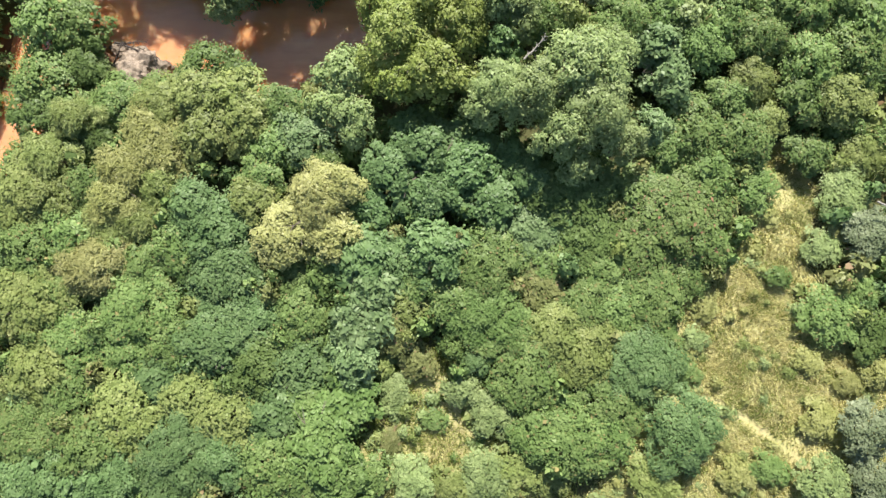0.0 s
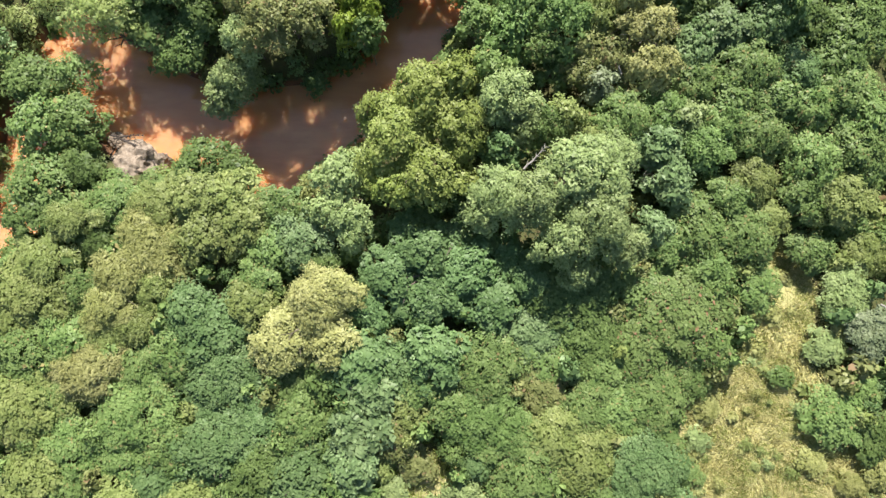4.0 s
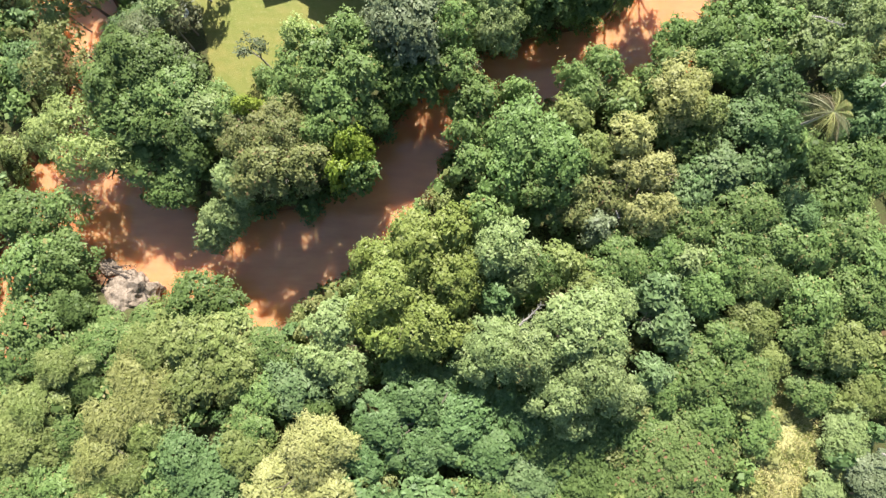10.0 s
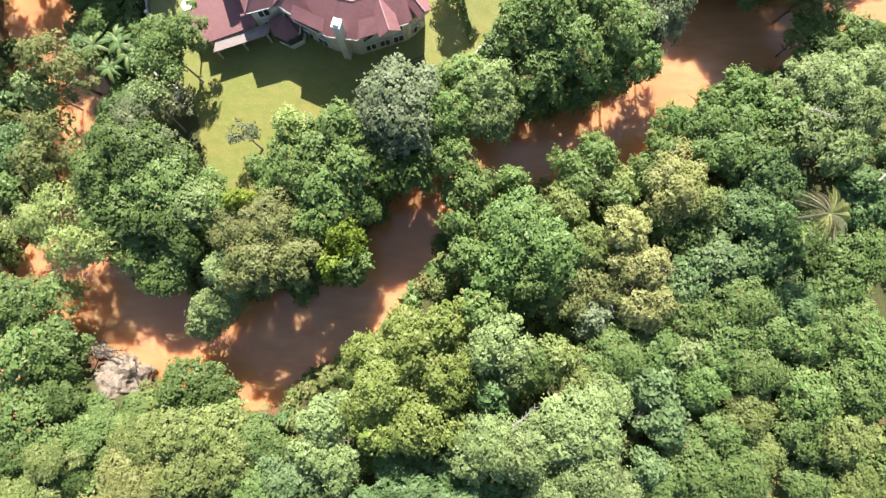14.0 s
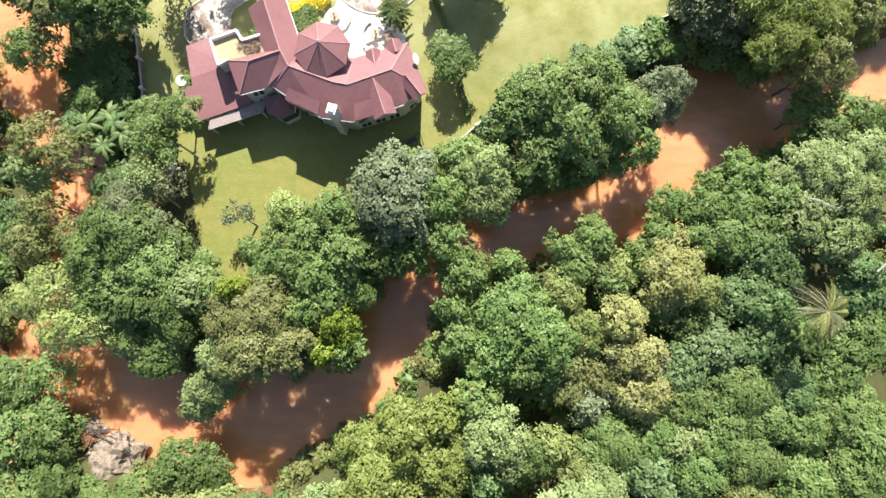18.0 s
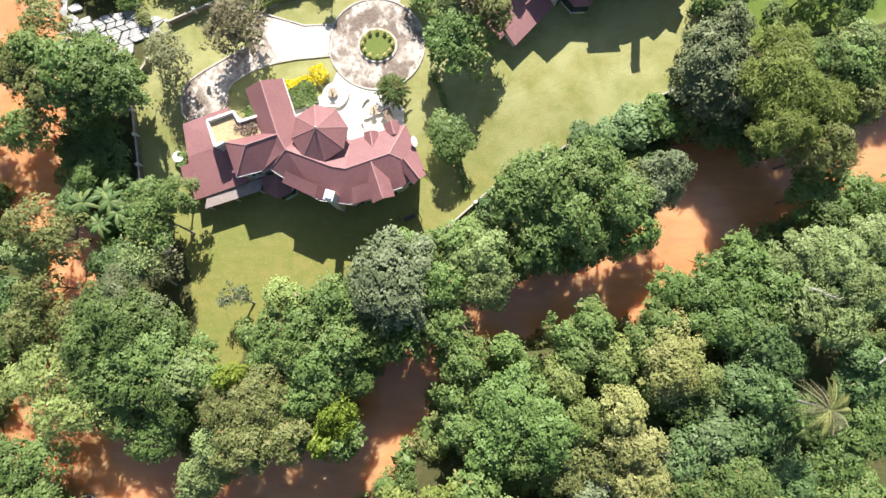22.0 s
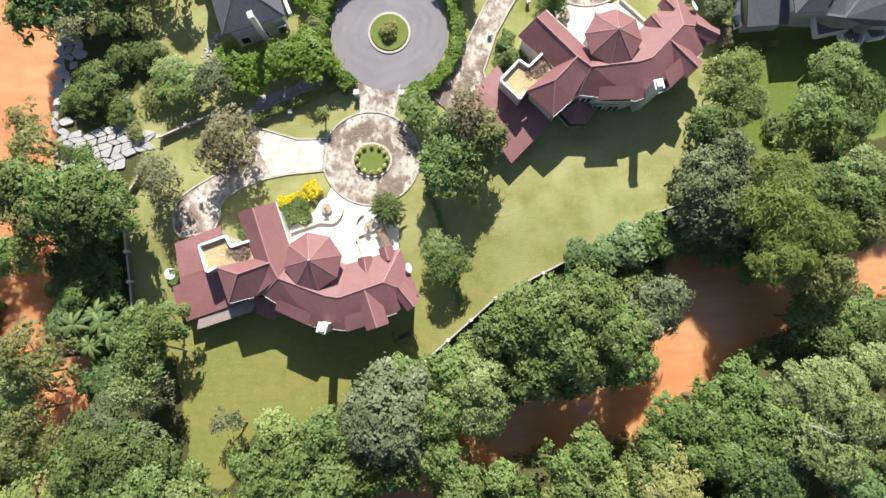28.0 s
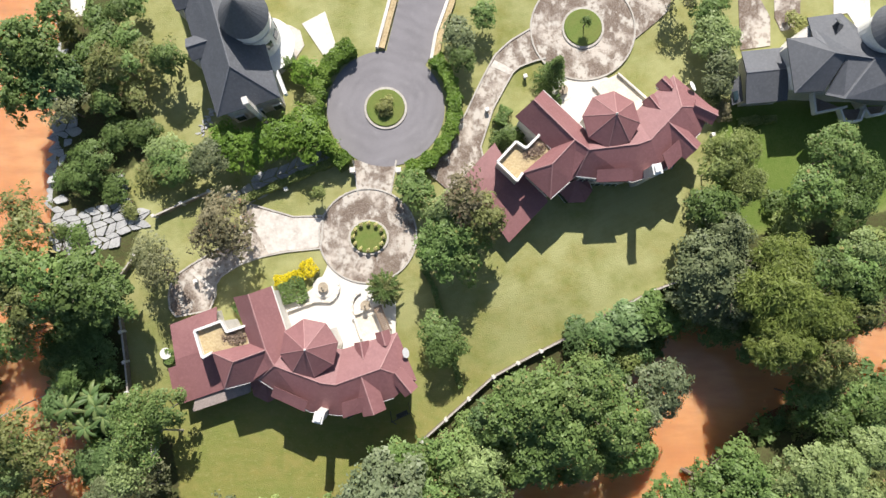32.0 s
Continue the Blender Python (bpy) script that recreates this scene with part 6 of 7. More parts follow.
hedge([(-12.2, 75.8), (-11.0, 76.7)], 1.5, 0.9, "gold", "rounded bright yellow shrub bed")
hedge([(-14.6, 73.3), (-12.0, 74.1)], 2.5, 0.9, "dark", "leafy green planting bed beside the terrace")
hedge([(9.2, 92.2), (10.0, 93.8)], 1.4, 1.5, "mid", "dark green shrubs beside the villa's side wall")
hedge([(13.6, 94.3), (16.0, 95.0)], 1.2, 0.9, "mid", "leafy green bed beside the upper terrace")
hedge([(-19.6, 72.4), (-18.6, 71.4)], 1.3, 0.7, "mid", "green shrubs in the angle of the villa")
hedge([(-27.0, 65.8), (-26.8, 67.4)], 1.0, 0.8, "mid", "small shrubs against the annex wall")


# ---- stone terraces ----
def stones(name, outline, z, size, label, seed, tilt=0.05, turn=0.35):
    """Flagstones that fill an outline: uneven four-sided slabs with open joints."""
    rng = random.Random(seed)
    ox, oy = outline[0]
    base = tagged(empty(name, ox, oy, 0.0), label, "stone paving")
    c, s_ = math.cos(turn), math.sin(turn)
    reach = int(max(math.hypot(x - ox, y - oy) for x, y in outline) / size) + 2
    knots = {}

    def knot(i, j):
        if (i, j) not in knots:
            u, v = (i + rng.uniform(-0.3, 0.3) + 0.5 * (j % 2)) * size * 1.25, (j + rng.uniform(-0.26, 0.26)) * size * 0.85
            knots[i, j] = Vector((u * c - v * s_, u * s_ + v * c))
        return knots[i, j]
    for i in range(-reach, reach):
        for j in range(-reach * 2, reach * 2):
            ring = [knot(i, j), knot(i + 1, j), knot(i + 1, j + 1), knot(i, j + 1)]
            mid = sum(ring, Vector((0, 0))) / 4
            px_, py_ = mid.x + ox, mid.y + oy
            if not inside(outline, np.array(px_), np.array(py_)):
                continue
            zz = max(float(land(px_, py_)) if z is None else z, -2.5) + rng.uniform(0.05, 0.2)
            lean, drop = rng.uniform(-1, 1) * tilt, rng.uniform(-1, 1) * tilt
            shrink = 1 - rng.uniform(0.06, 0.16) / size
            pts = []
            for k, p in enumerate(ring):
                q = ring[(k + 1) % 4]
                for w in (0.12, 0.88):
                    e = mid + (p + (q - p) * w - mid) * shrink
                    d = e - mid
                    pts.append((e.x, e.y, zz + lean * d.x + drop * d.y))
            part("stone", slab(pts, 0.4), STONE, base)
    return base


stones("stone_terrace", [(-40.6, 82.9), (-40.0, 78.1), (-36.2, 77.6), (-33.1, 78.8), (-29.8, 81.0), (-30.3, 83.0), (-32.2, 84.0), (-32.1, 86.7), (-34.0, 87.0), (-34.5, 83.5), (-36.7, 82.1), (-38.7, 82.9)], None, 0.98, "irregular pale flagstones with dark joints by the river", 3)
stones("stone_embankment", [(-42.5, 97.5), (-41.0, 97.9), (-39.8, 94.9), (-37.3, 92.9), (-38.2, 90.2), (-39.9, 87.0), (-39.2, 83.1), (-41.4, 82.7), (-41.5, 88.3), (-42.1, 93.5)], None, 1.0, "bank of pale broken boulders along the river's edge", 8, 0.25)
stones("stone_slope", [(-21.3, 84.5), (-19.7, 83.4), (-15.1, 85.4), (-8.8, 88.5), (-9.3, 89.7), (-15.7, 87.6)], None, 1.15, "strip of grey flagstones beside the clipped hedge", 12)
stones("stone_path", [(-42.5, 104.8), (-41.2, 104.8), (-40.5, 101.5), (-38.2, 100.6), (-35.0, 100.2), (-35.0, 99.5), (-40.1, 99.7), (-41.4, 102.2)], None, 1.1, "path of pale flagstones above the river bank", 19)
stones("stepping_stones", [(-23.0, 94.2), (-23.8, 92.6), (-24.4, 91.2), (-23.8, 90.7), (-23.0, 92.3), (-22.3, 93.9)], None, 0.42, "small pale stepping stones in the lawn by the slate-roofed house", 14)


# ---- garden things ----
def fountain(x, y, z, turn=0):
    base = tagged(empty("fountain", x, y, z, turn), "round tiered stone fountain on a pale plinth", "fountain", group="garden fountains")
    part("plinth", drum(1.2, 1.2, 0, 0.05, sides=28), CLEAN, base)
    part("basin", drum(0.5, 0.56, 0.1, 0.4, sides=24), TAN_STONE, base)
    part("stem", drum(0.12, 0.08, 0.4, 1.1, sides=10), TAN_STONE, base)
    part("bowl", drum(0.12, 0.3, 0.95, 1.15, sides=20), TAN_STONE, base)
    part("finial", drum(0.1, 0.02, 1.15, 1.45, sides=10), TAN_STONE, base)


fountain(-10.12, 74.09, 1.14)
fountain(-5.47, 72.11, 1.14)
fountain(16.4, 96.1, 1.24)


def planter_wall(points, z, label):
    base = tagged(empty("planter_wall", points[0][0], points[0][1], z), label, "garden wall")
    for (ax, ay), (bx, by) in zip(points, points[1:]):
        part("wall_section", bar((ax - points[0][0], ay - points[0][1], 0.25), (bx - points[0][0], by - points[0][1], 0.14), 0.2, 0.3), RENDERED, base)
        part("coping", bar((ax - points[0][0], ay - points[0][1], 0.31), (bx - points[0][0], by - points[0][1], 0.31), 0.26, 0.05), CREAM, base)


planter_wall([(-14.0, 71.5), (-11.0, 72.6)] + arc(-10.3, 74.2, 1.9, -60, 20, 5), 1.14, "low pale wall curving round the fountain bed")
planter_wall([(-6.8, 70.6), (-6.9, 71.4)] + arc(-5.6, 72.3, 1.35, 190, 110, 4), 1.14, "low pale wall beside the terrace steps")
planter_wall([(-4.7, 71.9), (-6.8, 71.1), (-5.9, 68.5)], 1.14, "low terrace wall round a sunken court")
planter_wall([(22.6, 98.0), (27.0, 94.0)], 1.24, "low pale wall between terrace and lawn")
planter_wall([(19.8, 96.6), (22.8, 93.2), (24.4, 94.6)], 1.24, "low terrace wall round the upper court")


def pergola(x, y, z, turn, label):
    base = tagged(empty("pergola", x, y, z, turn), label, "pergola")
    for sx in (-1.4, 1.4):
        for sy in (-0.36, 0.36):
            part("post", box(0.12, 0.12, 1.0, (sx, sy, 0)), TIMBER, base)
    for sy in (-0.36, 0.36):
        part("beam", box(3.0, 0.14, 0.14, (0, sy, 1.0)), TIMBER, base)
    for k in range(16):
        part("slat", box(0.14, 0.9, 0.06, (-1.42 + 0.19 * k, 0, 1.14)), TIMBER, base)


pergola(-3.56, 70.66, 1.1, 113, "low slatted timber pergola beside the paved court")


def swing_frame(x, y, turn):
    base = tagged(empty("swing_frame", x, y, 0.0, turn), "thin dark metal garden swing frame on the lawn", "swing frame")
    for sx in (-1.1, 1.1):
        part("leg", bar((sx, -0.8, 0), (sx, 0, 2.1), 0.07, 0.07), METAL, base)
        part("leg", bar((sx, 0.8, 0), (sx, 0, 2.1), 0.07, 0.07), METAL, base)
    part("top_bar", bar((-1.2, 0, 2.1), (1.2, 0, 2.1), 0.08, 0.08), METAL, base)
    part("seat", box(1.3, 0.5, 0.06, (0, 0, 0.5)), METAL, base)
    for sx in (-0.6, 0.6):
        part("hanger", bar((sx, 0, 0.55), (sx, 0, 2.1), 0.03, 0.03), METAL, base)


swing_frame(-1.5, 60.2, 25)


def round_table(x, y, z, r, label):
    base = tagged(empty("garden_table", x, y, z), label, "garden table")
    part("tabletop", drum(r, r, 0.7, 0.76, sides=24), WHITE, base)
    part("stem", drum(0.08, 0.08, 0.0, 0.7, sides=8), METAL, base)
    part("foot", drum(0.35, 0.3, 0.0, 0.05, sides=16), METAL, base)


round_table(-27.3, 66.9, 0.3, 0.62, "round white garden table beside the annex")


def arched_bench(x, y):
    base = tagged(empty("garden_bench", x, y, 0.0), "white curved garden bench on the lawn's edge", "garden bench")
    seat = arc(0, 0, 1.0, -60, 70, 7)
    for a, b in zip(seat, seat[1:]):
        part("seat_plank", bar((a[0], a[1], 0.45), (b[0], b[1], 0.45), 0.38, 0.06), WHITE, base)
    for p in seat[::2]:
        part("leg", box(0.1, 0.3, 0.42, (p[0], p[1], 0)), WHITE, base)


arched_bench(-29.2, 56.9)


def lantern(x, y, label):
    z = float(land(x, y))
    base = tagged(empty("garden_lantern", x, y, z), label, "garden lantern", group="garden lanterns")
    part("pedestal", box(0.28, 0.28, 0.5, (0, 0, 0), 20, 0.02), STONE, base)
    part("head", box(0.42, 0.42, 0.28, (0, 0, 0.5), 20, 0.03), WHITE, base)


for x, y in ((-15.6, 85.0), (-14.3, 84.9), (7.9, 93.8), (12.2, 97.6), (33.0, 91.0), (-24.0, 64.8 + 10)):
    lantern(x, y, "small pale stone garden lantern on the lawn")


def conifer(x, y, z, tall, r, look_of="dark"):
    """A cone of drooping whorls."""
    base = tagged(empty("conifer", x, y, z), "dark green feathery conifer beside the terrace", "tree", group="garden conifers")
    rng = np.random.default_rng(int(x * 10) % 97)
    pts, nrm = [], []
    for k in range(int(tall * 2.6)):
        h = 0.3 + k / (tall * 2.6) * (tall - 0.3)
        rr = r * (1 - h / tall) + 0.15
        for j in range(9):
            a = j * 0.698 + k * 0.5 + rng.uniform(-0.2, 0.2)
            n = 34
            u = rng.uniform(0.1, 1.1, n)
            pts.append(np.stack([rr * u * math.cos(a) + rng.normal(0, 0.09, n), rr * u * math.sin(a) + rng.normal(0, 0.09, n), h - 0.25 * u * rr + rng.normal(0, 0.05, n)], 1))
            nrm.append(np.array([0.3 * math.cos(a), 0.3 * math.sin(a), 1]) + rng.normal(size=(n, 3)) * 0.5)
    with_material("foliage", leaf_mesh("foliage", np.concatenate(pts), np.concatenate(nrm), 0.3, 0.09, rng), LEAF[look_of], base, Matrix())
    bm = bmesh.new()
    limb(bm, (0, 0, -0.1), (0, 0, tall * 0.95), 0.16, 0.03, 7)
    part("trunk", bm, BARK, base)




def cycad(x, y, z, tall, r):
    """A rosette of stiff feathery fronds in several tiers."""
    base = tagged(empty("cycad", x, y, z), "dark olive spiky rosette of feathery fronds beside the terrace", "cycad")
    rng = np.random.default_rng(8)
    bm = bmesh.new()
    limb(bm, (0, 0, -0.1), (0, 0, tall * 0.8), 0.24, 0.2, 8)
    part("trunk", bm, BARK, base)
    for k in range(46):
        a, u = k * 2.39996, (k + 1) / 46
        reach, pts = r * (0.45 + 0.55 * math.sqrt(u)) * rng.uniform(0.88, 1.08), []
        lift = 0.9 * (1 - u)
        n = 120
        t = rng.uniform(0.08, 1.0, n)
        s = rng.uniform(-1, 1, n) * 0.2 * np.sin(np.pi * np.clip(t * 0.9 + 0.08, 0, 1))
        pts = np.stack([reach * t * math.cos(a) - s * math.sin(a), reach * t * math.sin(a) + s * math.cos(a), tall * (0.78 + 0.2 * (1 - u)) + lift * t - (0.3 + 0.9 * u) * t * t], 1)
        me = leaf_mesh("frond", pts, np.array([0, 0, 1.0]) + rng.normal(size=(n, 3)) * 0.4, 0.32, 0.085, rng)
        with_material("frond", me, LEAF["dark" if k % 3 else "olive"], base, Matrix())


cycad(-3.3, 74.0, 1.1, 2.4, 2.1)
conifer(14.7, 96.8, 1.2, 8.2, 1.9)
conifer(9.6, 90.2, 1.1, 4.0, 1.2)


def topiary(x, y, z, tall, r, look_of, label):
    base = tagged(empty("topiary", x, y, z), label, "small tree")
    with_material("crown", crown_mesh("clip" if tall < 1.6 else "fine", 1.2, 1), LEAF[look_of], base, Matrix.LocRotScale((0, 0, tall - 1.3 * r), None, (r / 1.2,) * 3))
    bm = bmesh.new()
    limb(bm, (0, 0, -0.1), (0.05, 0, tall * 0.7), 0.08, 0.05, 6)
    part("trunk", bm, BARK, base)


topiary(-3.4, 94.1, 1.4, 1.15, 0.95, "paleyellow", "rounded grey-green bush on the turning circle's island")
topiary(-10.4, 84.3, 1.1, 2.6, 0.8, "yellow", "small round-headed tree on the front lawn")
topiary(18.8, 103.3, 1.4, 2.2, 0.6, "dark", "small dark bush on the upper forecourt's island")
for k in range(12):
    a = k * 6.2832 / 12
    topiary(-5.2 + 1.65 * math.cos(a), 79.6 + 1.5 * math.sin(a), 1.42, 0.5, 0.22, "cream", "small clipped pale plant in the island's ring")


def road_edge(points, label):
    base = tagged(empty("retaining_wall", points[0][0], points[0][1], 1.1), label, "retaining wall")
    for (ax, ay), (bx, by) in zip(points, points[1:]):
        part("wall_section", bar((ax - points[0][0], ay - points[0][1], 0.25), (bx - points[0][0], by - points[0][1], 0.25), 0.35, 0.7), CLEAN, base)
        part("soil_bed", bar((ax - points[0][0] + 0.5, ay - points[0][1], 0.2), (bx - points[0][0] + 0.5, by - points[0][1], 0.2), 0.7, 0.5), OCHRE, base)


road_edge([(1.7, 99.6), (2.2, 102.5), (3.6, 106.5), (6.4, 128)], "low pale retaining wall along the road")
road_edge([(-4.4, 100.9), (-3.0, 106.4), (-0.6, 128)], "low pale retaining wall along the lane")


# ---- palm, bananas, dead wood, boulder ----
def frond(bm, start, heading, length, rise, droop, blade, leaflets):
    """One palm or banana leaf: a bent rib with leaflets on both sides."""
    h = Vector((math.cos(heading), math.sin(heading), 0))
    side = Vector((-h.y, h.x, 0))
    last = None
    for k in range(leaflets + 1):
        u = k / leaflets
        p = Vector(start) + h * (length * u) + Vector((0, 0, rise * u - droop * u * u))
        if last is not None:
            w = 0.05 * (1 - u) + 0.015
            q = [bm.verts.new(v) for v in (last + side * w, last - side * w, p - side * w, p + side * w)]
            bm.faces.new(q)
            span = blade * (math.sin(math.pi * min(1.0, 0.12 + u * 0.86)) ** 0.7)
            for s in (1, -1):
                tip = p + side * (s * span) + h * (0.45 * span) + Vector((0, 0, -0.32 * span))
                t = [bm.verts.new(v) for v in (last, (last + tip) / 2 + h * 0.035 + Vector((0, 0, 0.05)), tip, (last + tip) / 2 - h * 0.035)]
                bm.faces.new(t)
        last = p


def palm(x, y, top):
    z = float(land(x, y))
    base = tagged(empty("coconut_palm", x, y, z), "tall palm with a star of drooping yellowish fronds", "palm")
    h = top - z
    bm = bmesh.new()
    p = Vector((0.0, 0.0, -0.2))
    for k in range(8):
        q = Vector((0.09 * k * k * 0.12, 0.0, h * (k + 1) / 8))
        limb(bm, p, q, 0.2 - 0.01 * k, 0.19 - 0.01 * k, 8)
        p = q
    part("trunk", bm, PALE_BARK, base)
    rng = random.Random(4)
    for k in range(19):
        bm = bmesh.new()
        frond(bm, p, k * 2.399 + rng.uniform(-0.2, 0.2), rng.uniform(2.4, 3.4), rng.uniform(0.4, 1.6), rng.uniform(1.6, 3.6), rng.uniform(0.42, 0.62), 34)
        part("frond", bm, LEAF[("olive", "sparse", "brownish", "straw")[k % 4]], base)


palm(36.2, 41.6, 13.4)


def banana(x, y, tall, turn):
    z = float(land(x, y))
    base = tagged(empty("banana_plant", x, y, z), "banana plant with broad torn green leaves on the river bank", "banana plant", group="banana plants")
    bm = bmesh.new()
    limb(bm, (0, 0, -0.2), (0.1, 0, tall * 0.7), 0.14, 0.08, 8)
    part("stem", bm, GREEN_GRASS, base)
    rng = random.Random(int(x * 7) % 50)
    for k in range(10):
        bm = bmesh.new()
        a, n, rows = turn + k * 0.8 + rng.uniform(-0.2, 0.2), 9, []
        reach, rise, drop, wide = rng.uniform(1.4, 2.1), rng.uniform(0.7, 1.4), rng.uniform(1.0, 1.9), rng.uniform(0.2, 0.3)
        for q in range(n):
            u = q / (n - 1)
            p = Vector((0.1 + reach * u * math.cos(a), reach * u * math.sin(a), tall * 0.68 + rise * u - drop * u * u))
            w = wide * max(0.06, math.sin(math.pi * min(1, 0.08 + u * 0.9)) ** 0.6) * rng.uniform(0.75, 1.1)
            s_ = Vector((-math.sin(a), math.cos(a), 0)) * w
            rows.append([bm.verts.new(p + s_ - Vector((0, 0, 0.16 * w))), bm.verts.new(p + Vector((0, 0, 0.03))), bm.verts.new(p - s_ - Vector((0, 0, 0.16 * w)))])
        for lo, hi in zip(rows, rows[1:]):
            for c in (0, 1):
                bm.faces.new((lo[c], lo[c + 1], hi[c + 1], hi[c]))
        part("leaf", bm, LEAF["blue" if k % 3 else "grey"], base)


for x, y, tall in ((-36.6, 61.4, 4.6), (-38.4, 62.4, 4.0), (-33.0, 60.4, 4.2), (-34.6, 62.6, 3.6), (-35.2, 59.2, 3.4), (-37.4, 60.0, 3.9), (-33.8, 61.6, 4.4)):
    banana(x, y, tall, x)


def bare_tree(x, y, tall, reach, lean, crown, look_of, label, seed):
    """A thin tree whose trunk and twigs show through a sparse crown."""
    z = float(land(x, y))
    base = tagged(empty("garden_tree", x, y, z), label, "tree")
    rng = random.Random(seed)
    bm = bmesh.new()
    tips = []

    def grow(p, d, length, r, depth):
        q = p + d * length
        limb(bm, p, q, r, r * 0.7, 6 if depth < 2 else 4)
        if depth == 4:
            tips.append(q)
            return
        for _ in range(3 if depth else 4):
            e = (d + Vector((rng.uniform(-1, 1), rng.uniform(-1, 1), rng.uniform(-0.2, 0.6))) * 0.75).normalized()
            grow(q, e, length * rng.uniform(0.55, 0.75), r * 0.6, depth + 1)

    grow(Vector((0, 0, -0.1)), Vector((lean[0], lean[1], 1)).normalized(), tall * 0.45, 0.13, 0)
    part("trunk", bm, PALE_BARK, base)
    if crown:
        r = np.random.default_rng(seed)
        c = np.array([tuple(t) for t in tips])
        n = crown
        p = np.repeat(c, n, 0) + r.normal(size=(len(c) * n, 3)) * reach * 0.11
        with_material("crown", leaf_mesh("crown", p, r.normal(size=p.shape) * 0.5 + np.array([0, 0, 0.8]), 0.3, 0.19, r), LEAF[look_of], base, Matrix())
    return base


bare_tree(-18.7, 50.6, 4.4, 2.0, (-0.35, 0.3), 4, "silver", "thin nearly leafless grey tree on the lawn", 3)
bare_tree(-25.6, 58.4, 6.8, 3.4, (-0.3, 0.25), 26, "mid", "slender leaning tree with an open crown on the lawn's edge", 9)
bare_tree(-27.4, 52.6, 6.2, 3.0, (-0.15, 0.3), 22, "grey", "slender grey-barked tree at the lawn's corner", 11)


def dead_branch(x, y, z, length, heading, label, wood=PALE_BARK):
    base = tagged(empty("dead_branch", x, y, z), label, "branch")
    rng = random.Random(int(abs(x) * 10))
    bm = bmesh.new()
    p, d = Vector((0, 0, 0)), Vector((math.cos(heading), math.sin(heading), 0.1))
    for k in range(5):
        q = p + d * (length / 5) + Vector((rng.uniform(-0.15, 0.15), rng.uniform(-0.15, 0.15), rng.uniform(-0.1, 0.15)))
        limb(bm, p, q, 0.11 - 0.018 * k, 0.1 - 0.018 * k, 6)
        for s in (1, -1):
            e = Vector((math.cos(heading + s * 0.7), math.sin(heading + s * 0.7), 0.1))
            limb(bm, q, q + e * length * 0.16, 0.045, 0.012, 4)
        p = q
    part("wood", bm, wood, base)


for x, y, z, n, a in ((44.0, 45.2, 9.6, 3.6, 0.75), (37.6, 52.4, 9.4, 3.2, -0.3), (-47.2, 59.2, -0.8, 8.6, 0.44), (-39.8, 61.8, 0.2, 3.0, 0.4), (18.6, 32.5, 7.2, 2.0, 1.9), (44.5, 9.0, 6.6, 3.2, -0.4),
                      (8.0, 22.0, 10.9, 2.6, 0.8), (10.5, 19.0, 10.7, 2.4, 2.2)):
    dead_branch(x, y, z, n, a, "bleached bare branch among the foliage")


def boulder(x, y, z, sx, sy, sz, seed, label):
    bm = bmesh.new()
    bmesh.ops.create_icosphere(bm, subdivisions=4, radius=1.0)
    for v in bm.verts:
        c = v.co.copy()
        cut = 0.16 * round(3.0 * noise.noise(c * 1.3 + Vector((seed, 0, 0)))) + 0.22 * noise.noise(c * 2.4 + Vector((0, seed, 0))) + 0.06 * noise.noise(c * 8)
        v.co = Vector((c.x * sx, c.y * sy, c.z * sz)) * (1 + cut)
    ob = part("boulder", bm, RIVER_ROCK)
    ob.matrix_basis = pose(x, y, z, 0, 0, seed * 30)
    return tagged(ob, label, "boulder", group="river boulders")


boulder(-34.3, 24.5, -1.4, 2.6, 2.9, 2.4, 4, "large cracked tan boulder at the river's edge")
boulder(-37.6, 27.9, -2.7, 1.3, 0.9, 0.7, 5, "small grey boulder in the shallows")
boulder(-36.7, 24.0, -1.6, 1.3, 2.5, 1.5, 8, "brown-stained boulder beside driftwood")
for dx, dy, rise, a, n in ((-2.6, 0.5, 0.3, -0.25, 3.6), (-1.4, 0.2, 0.9, -0.35, 3.4), (-0.3, -0.2, 1.1, -0.4, 2.8), (-2.9, 0.9, 0.2, -0.1, 2.6), (-2.9, -2.0, 0.4, 1.2, 2.8), (-1.7, 0.6, 0.4, 0.1, 2.4), (1.4, -1.2, 0.7, -0.9, 2.4)):
    dead_branch(-34.6 + dx, 27.3 + dy, -1.0 + rise, n, a, "dark wet driftwood caught on the boulders", DRIFTWOOD)


# ---- grasses ----
PATH_POINTS = [(a[0] + (b[0] - a[0]) * k / 6, a[1] + (b[1] - a[1]) * k / 6) for a, b in zip(PATHWAY, PATHWAY[1:]) for k in range(6)]


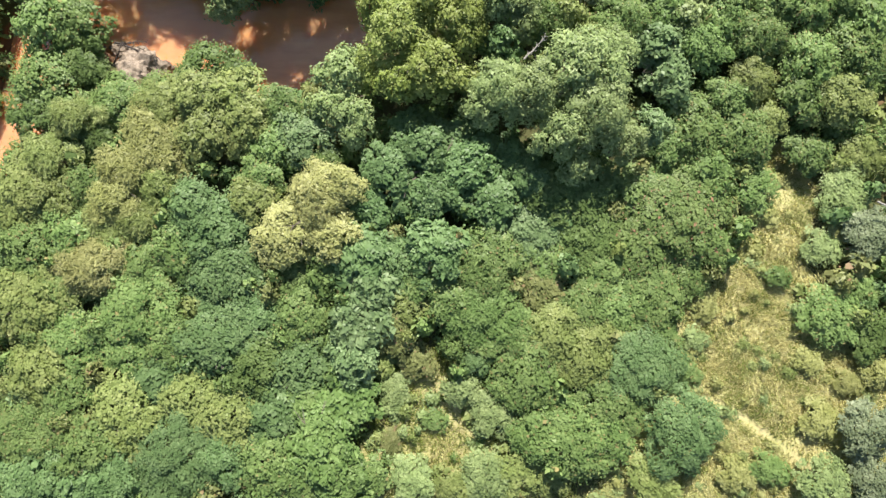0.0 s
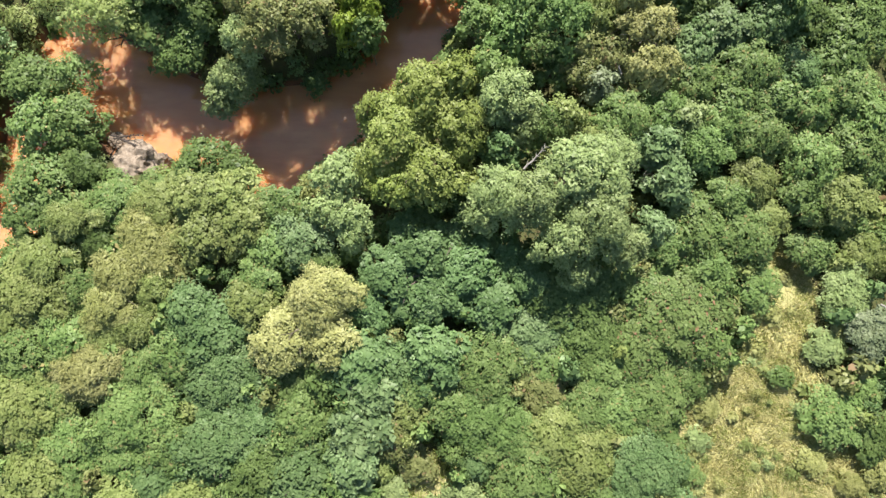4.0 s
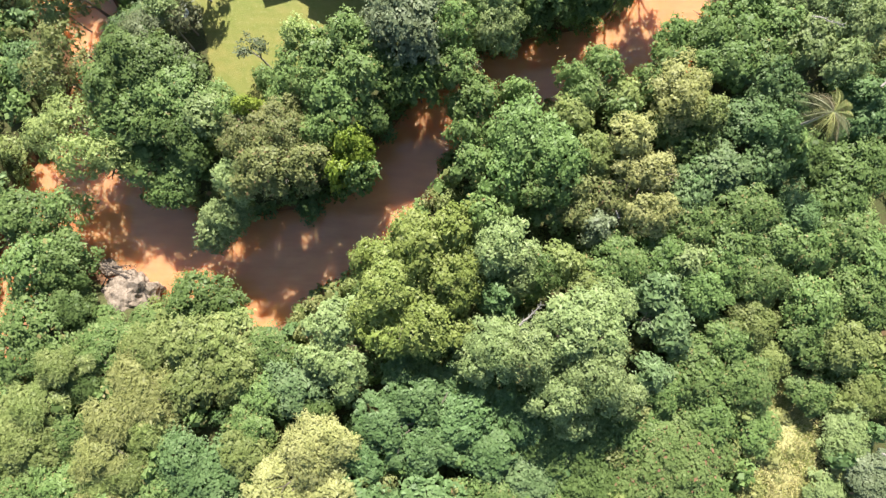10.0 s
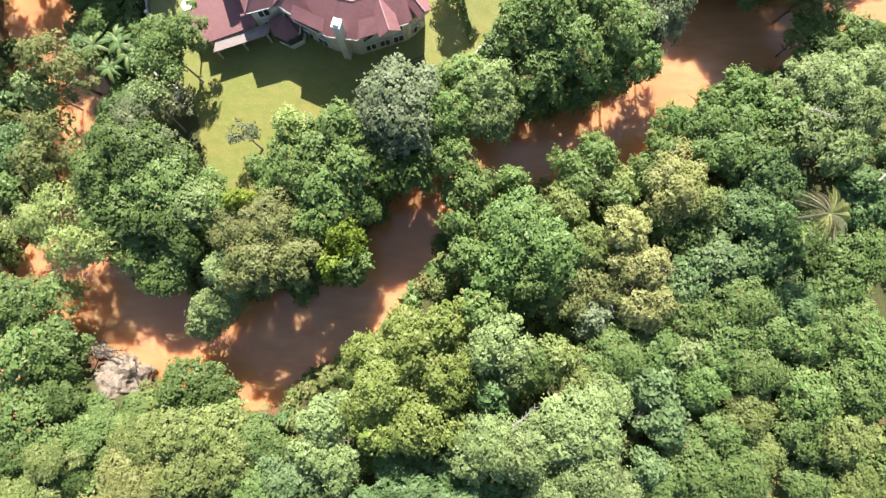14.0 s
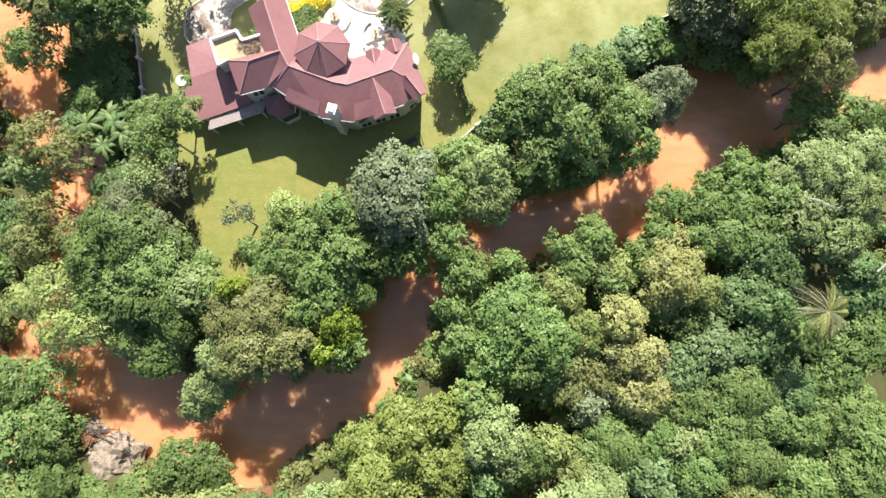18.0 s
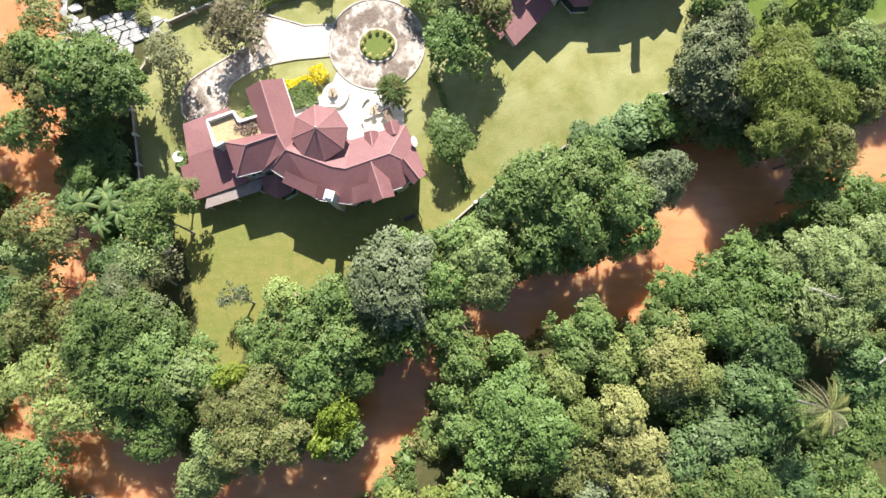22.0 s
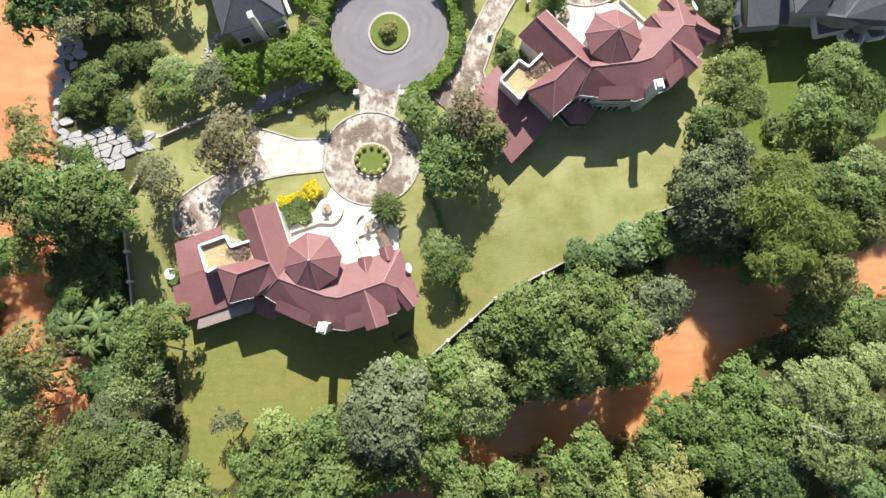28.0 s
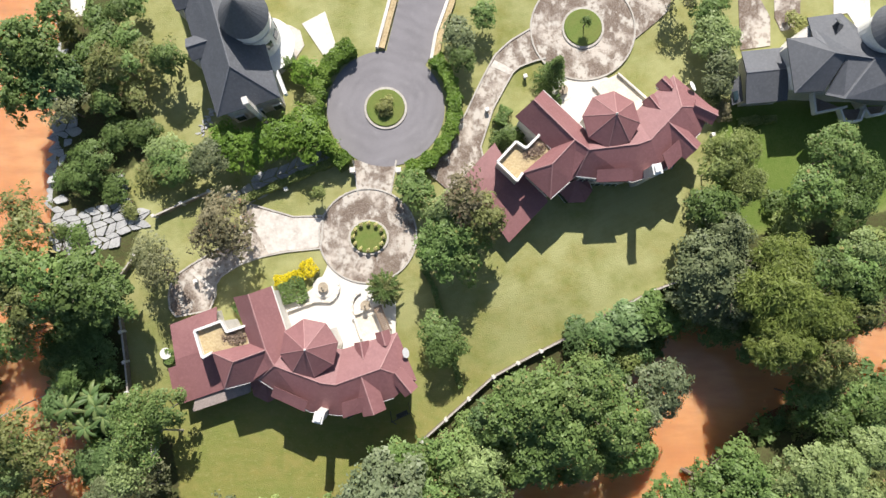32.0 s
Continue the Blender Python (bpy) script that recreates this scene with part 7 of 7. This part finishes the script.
def grass(name, shape, per_m2, length, material, label, seed, keep=None):
    """Blades of grass in tussocks over a shape on the ground: one mesh."""
    rng = np.random.default_rng(seed)
    xs, ys = [p[0] for p in shape], [p[1] for p in shape]
    area = (max(xs) - min(xs)) * (max(ys) - min(ys))
    n = int(area * per_m2)
    x, y = rng.uniform(min(xs), max(xs), n), rng.uniform(min(ys), max(ys), n)
    ok = inside(shape, x + rng.normal(0, 0.7, n), y + rng.normal(0, 0.7, n)) & (x > -56) & (x < 56)
    ok &= np.min([np.hypot(x - a, y - b) for a, b in PATH_POINTS], 0) > 0.5
    ok &= (np.sin(x * 0.9 + 1.3 * np.sin(y * 0.7)) * np.sin(y * 1.1 + np.cos(x * 0.6)) + rng.normal(0, 0.6, n)) > keep if keep is not None else True
    x, y = x[ok], y[ok]
    n = len(x)
    a = rng.uniform(0, 6.28, n) * 0.5 + 2.5 * np.sin(x * 0.5 + y * 0.31)
    lean = rng.uniform(0.5, 1.0, n)
    ln = length * rng.uniform(0.6, 1.4, n)
    p0 = np.stack([x, y, land(x, y) + 0.02], 1)
    d = np.stack([np.cos(a) * lean, np.sin(a) * lean, 1.1 - lean * 0.7], 1)
    s = np.stack([-np.sin(a), np.cos(a), np.zeros(n)], 1) * (0.022 + 0.02 * rng.random(n))[:, None]
    m = p0 + d * (ln * 0.55)[:, None]
    t = p0 + d * ln[:, None] * np.array([1, 1, 0.75])
    v = np.stack([p0 - s * 0.6, p0 + s * 0.6, m + s, t, m - s], 1).reshape(-1, 3)
    me = bpy.data.meshes.new(name)
    me.from_pydata(v.tolist(), [], np.arange(5 * n).reshape(n, 5).tolist())
    me.materials.append(material)
    return tagged(new(name, me), label, "grass", kind="stuff")


grass("dry_grass", MEADOW, 52, 0.6, DRY, "tall dry straw-coloured grass on the slope", 1)
grass("green_tussocks", MEADOW, 60, 0.55, GREEN_GRASS, "patches of yellow-green grass among the straw", 2, 0.25)
grass("dry_grass", CLEARING, 26, 0.7, DRY, "dry grass in a gap between shrubs", 3, 0.0)
HILL = [(-10, -24), (-12, -10), (-3, -4), (8, -6), (14, -14), (15, -26)]
grass("weeds", HILL, 14, 0.9, GREEN_GRASS, "rank green weeds between the shrubs", 4)
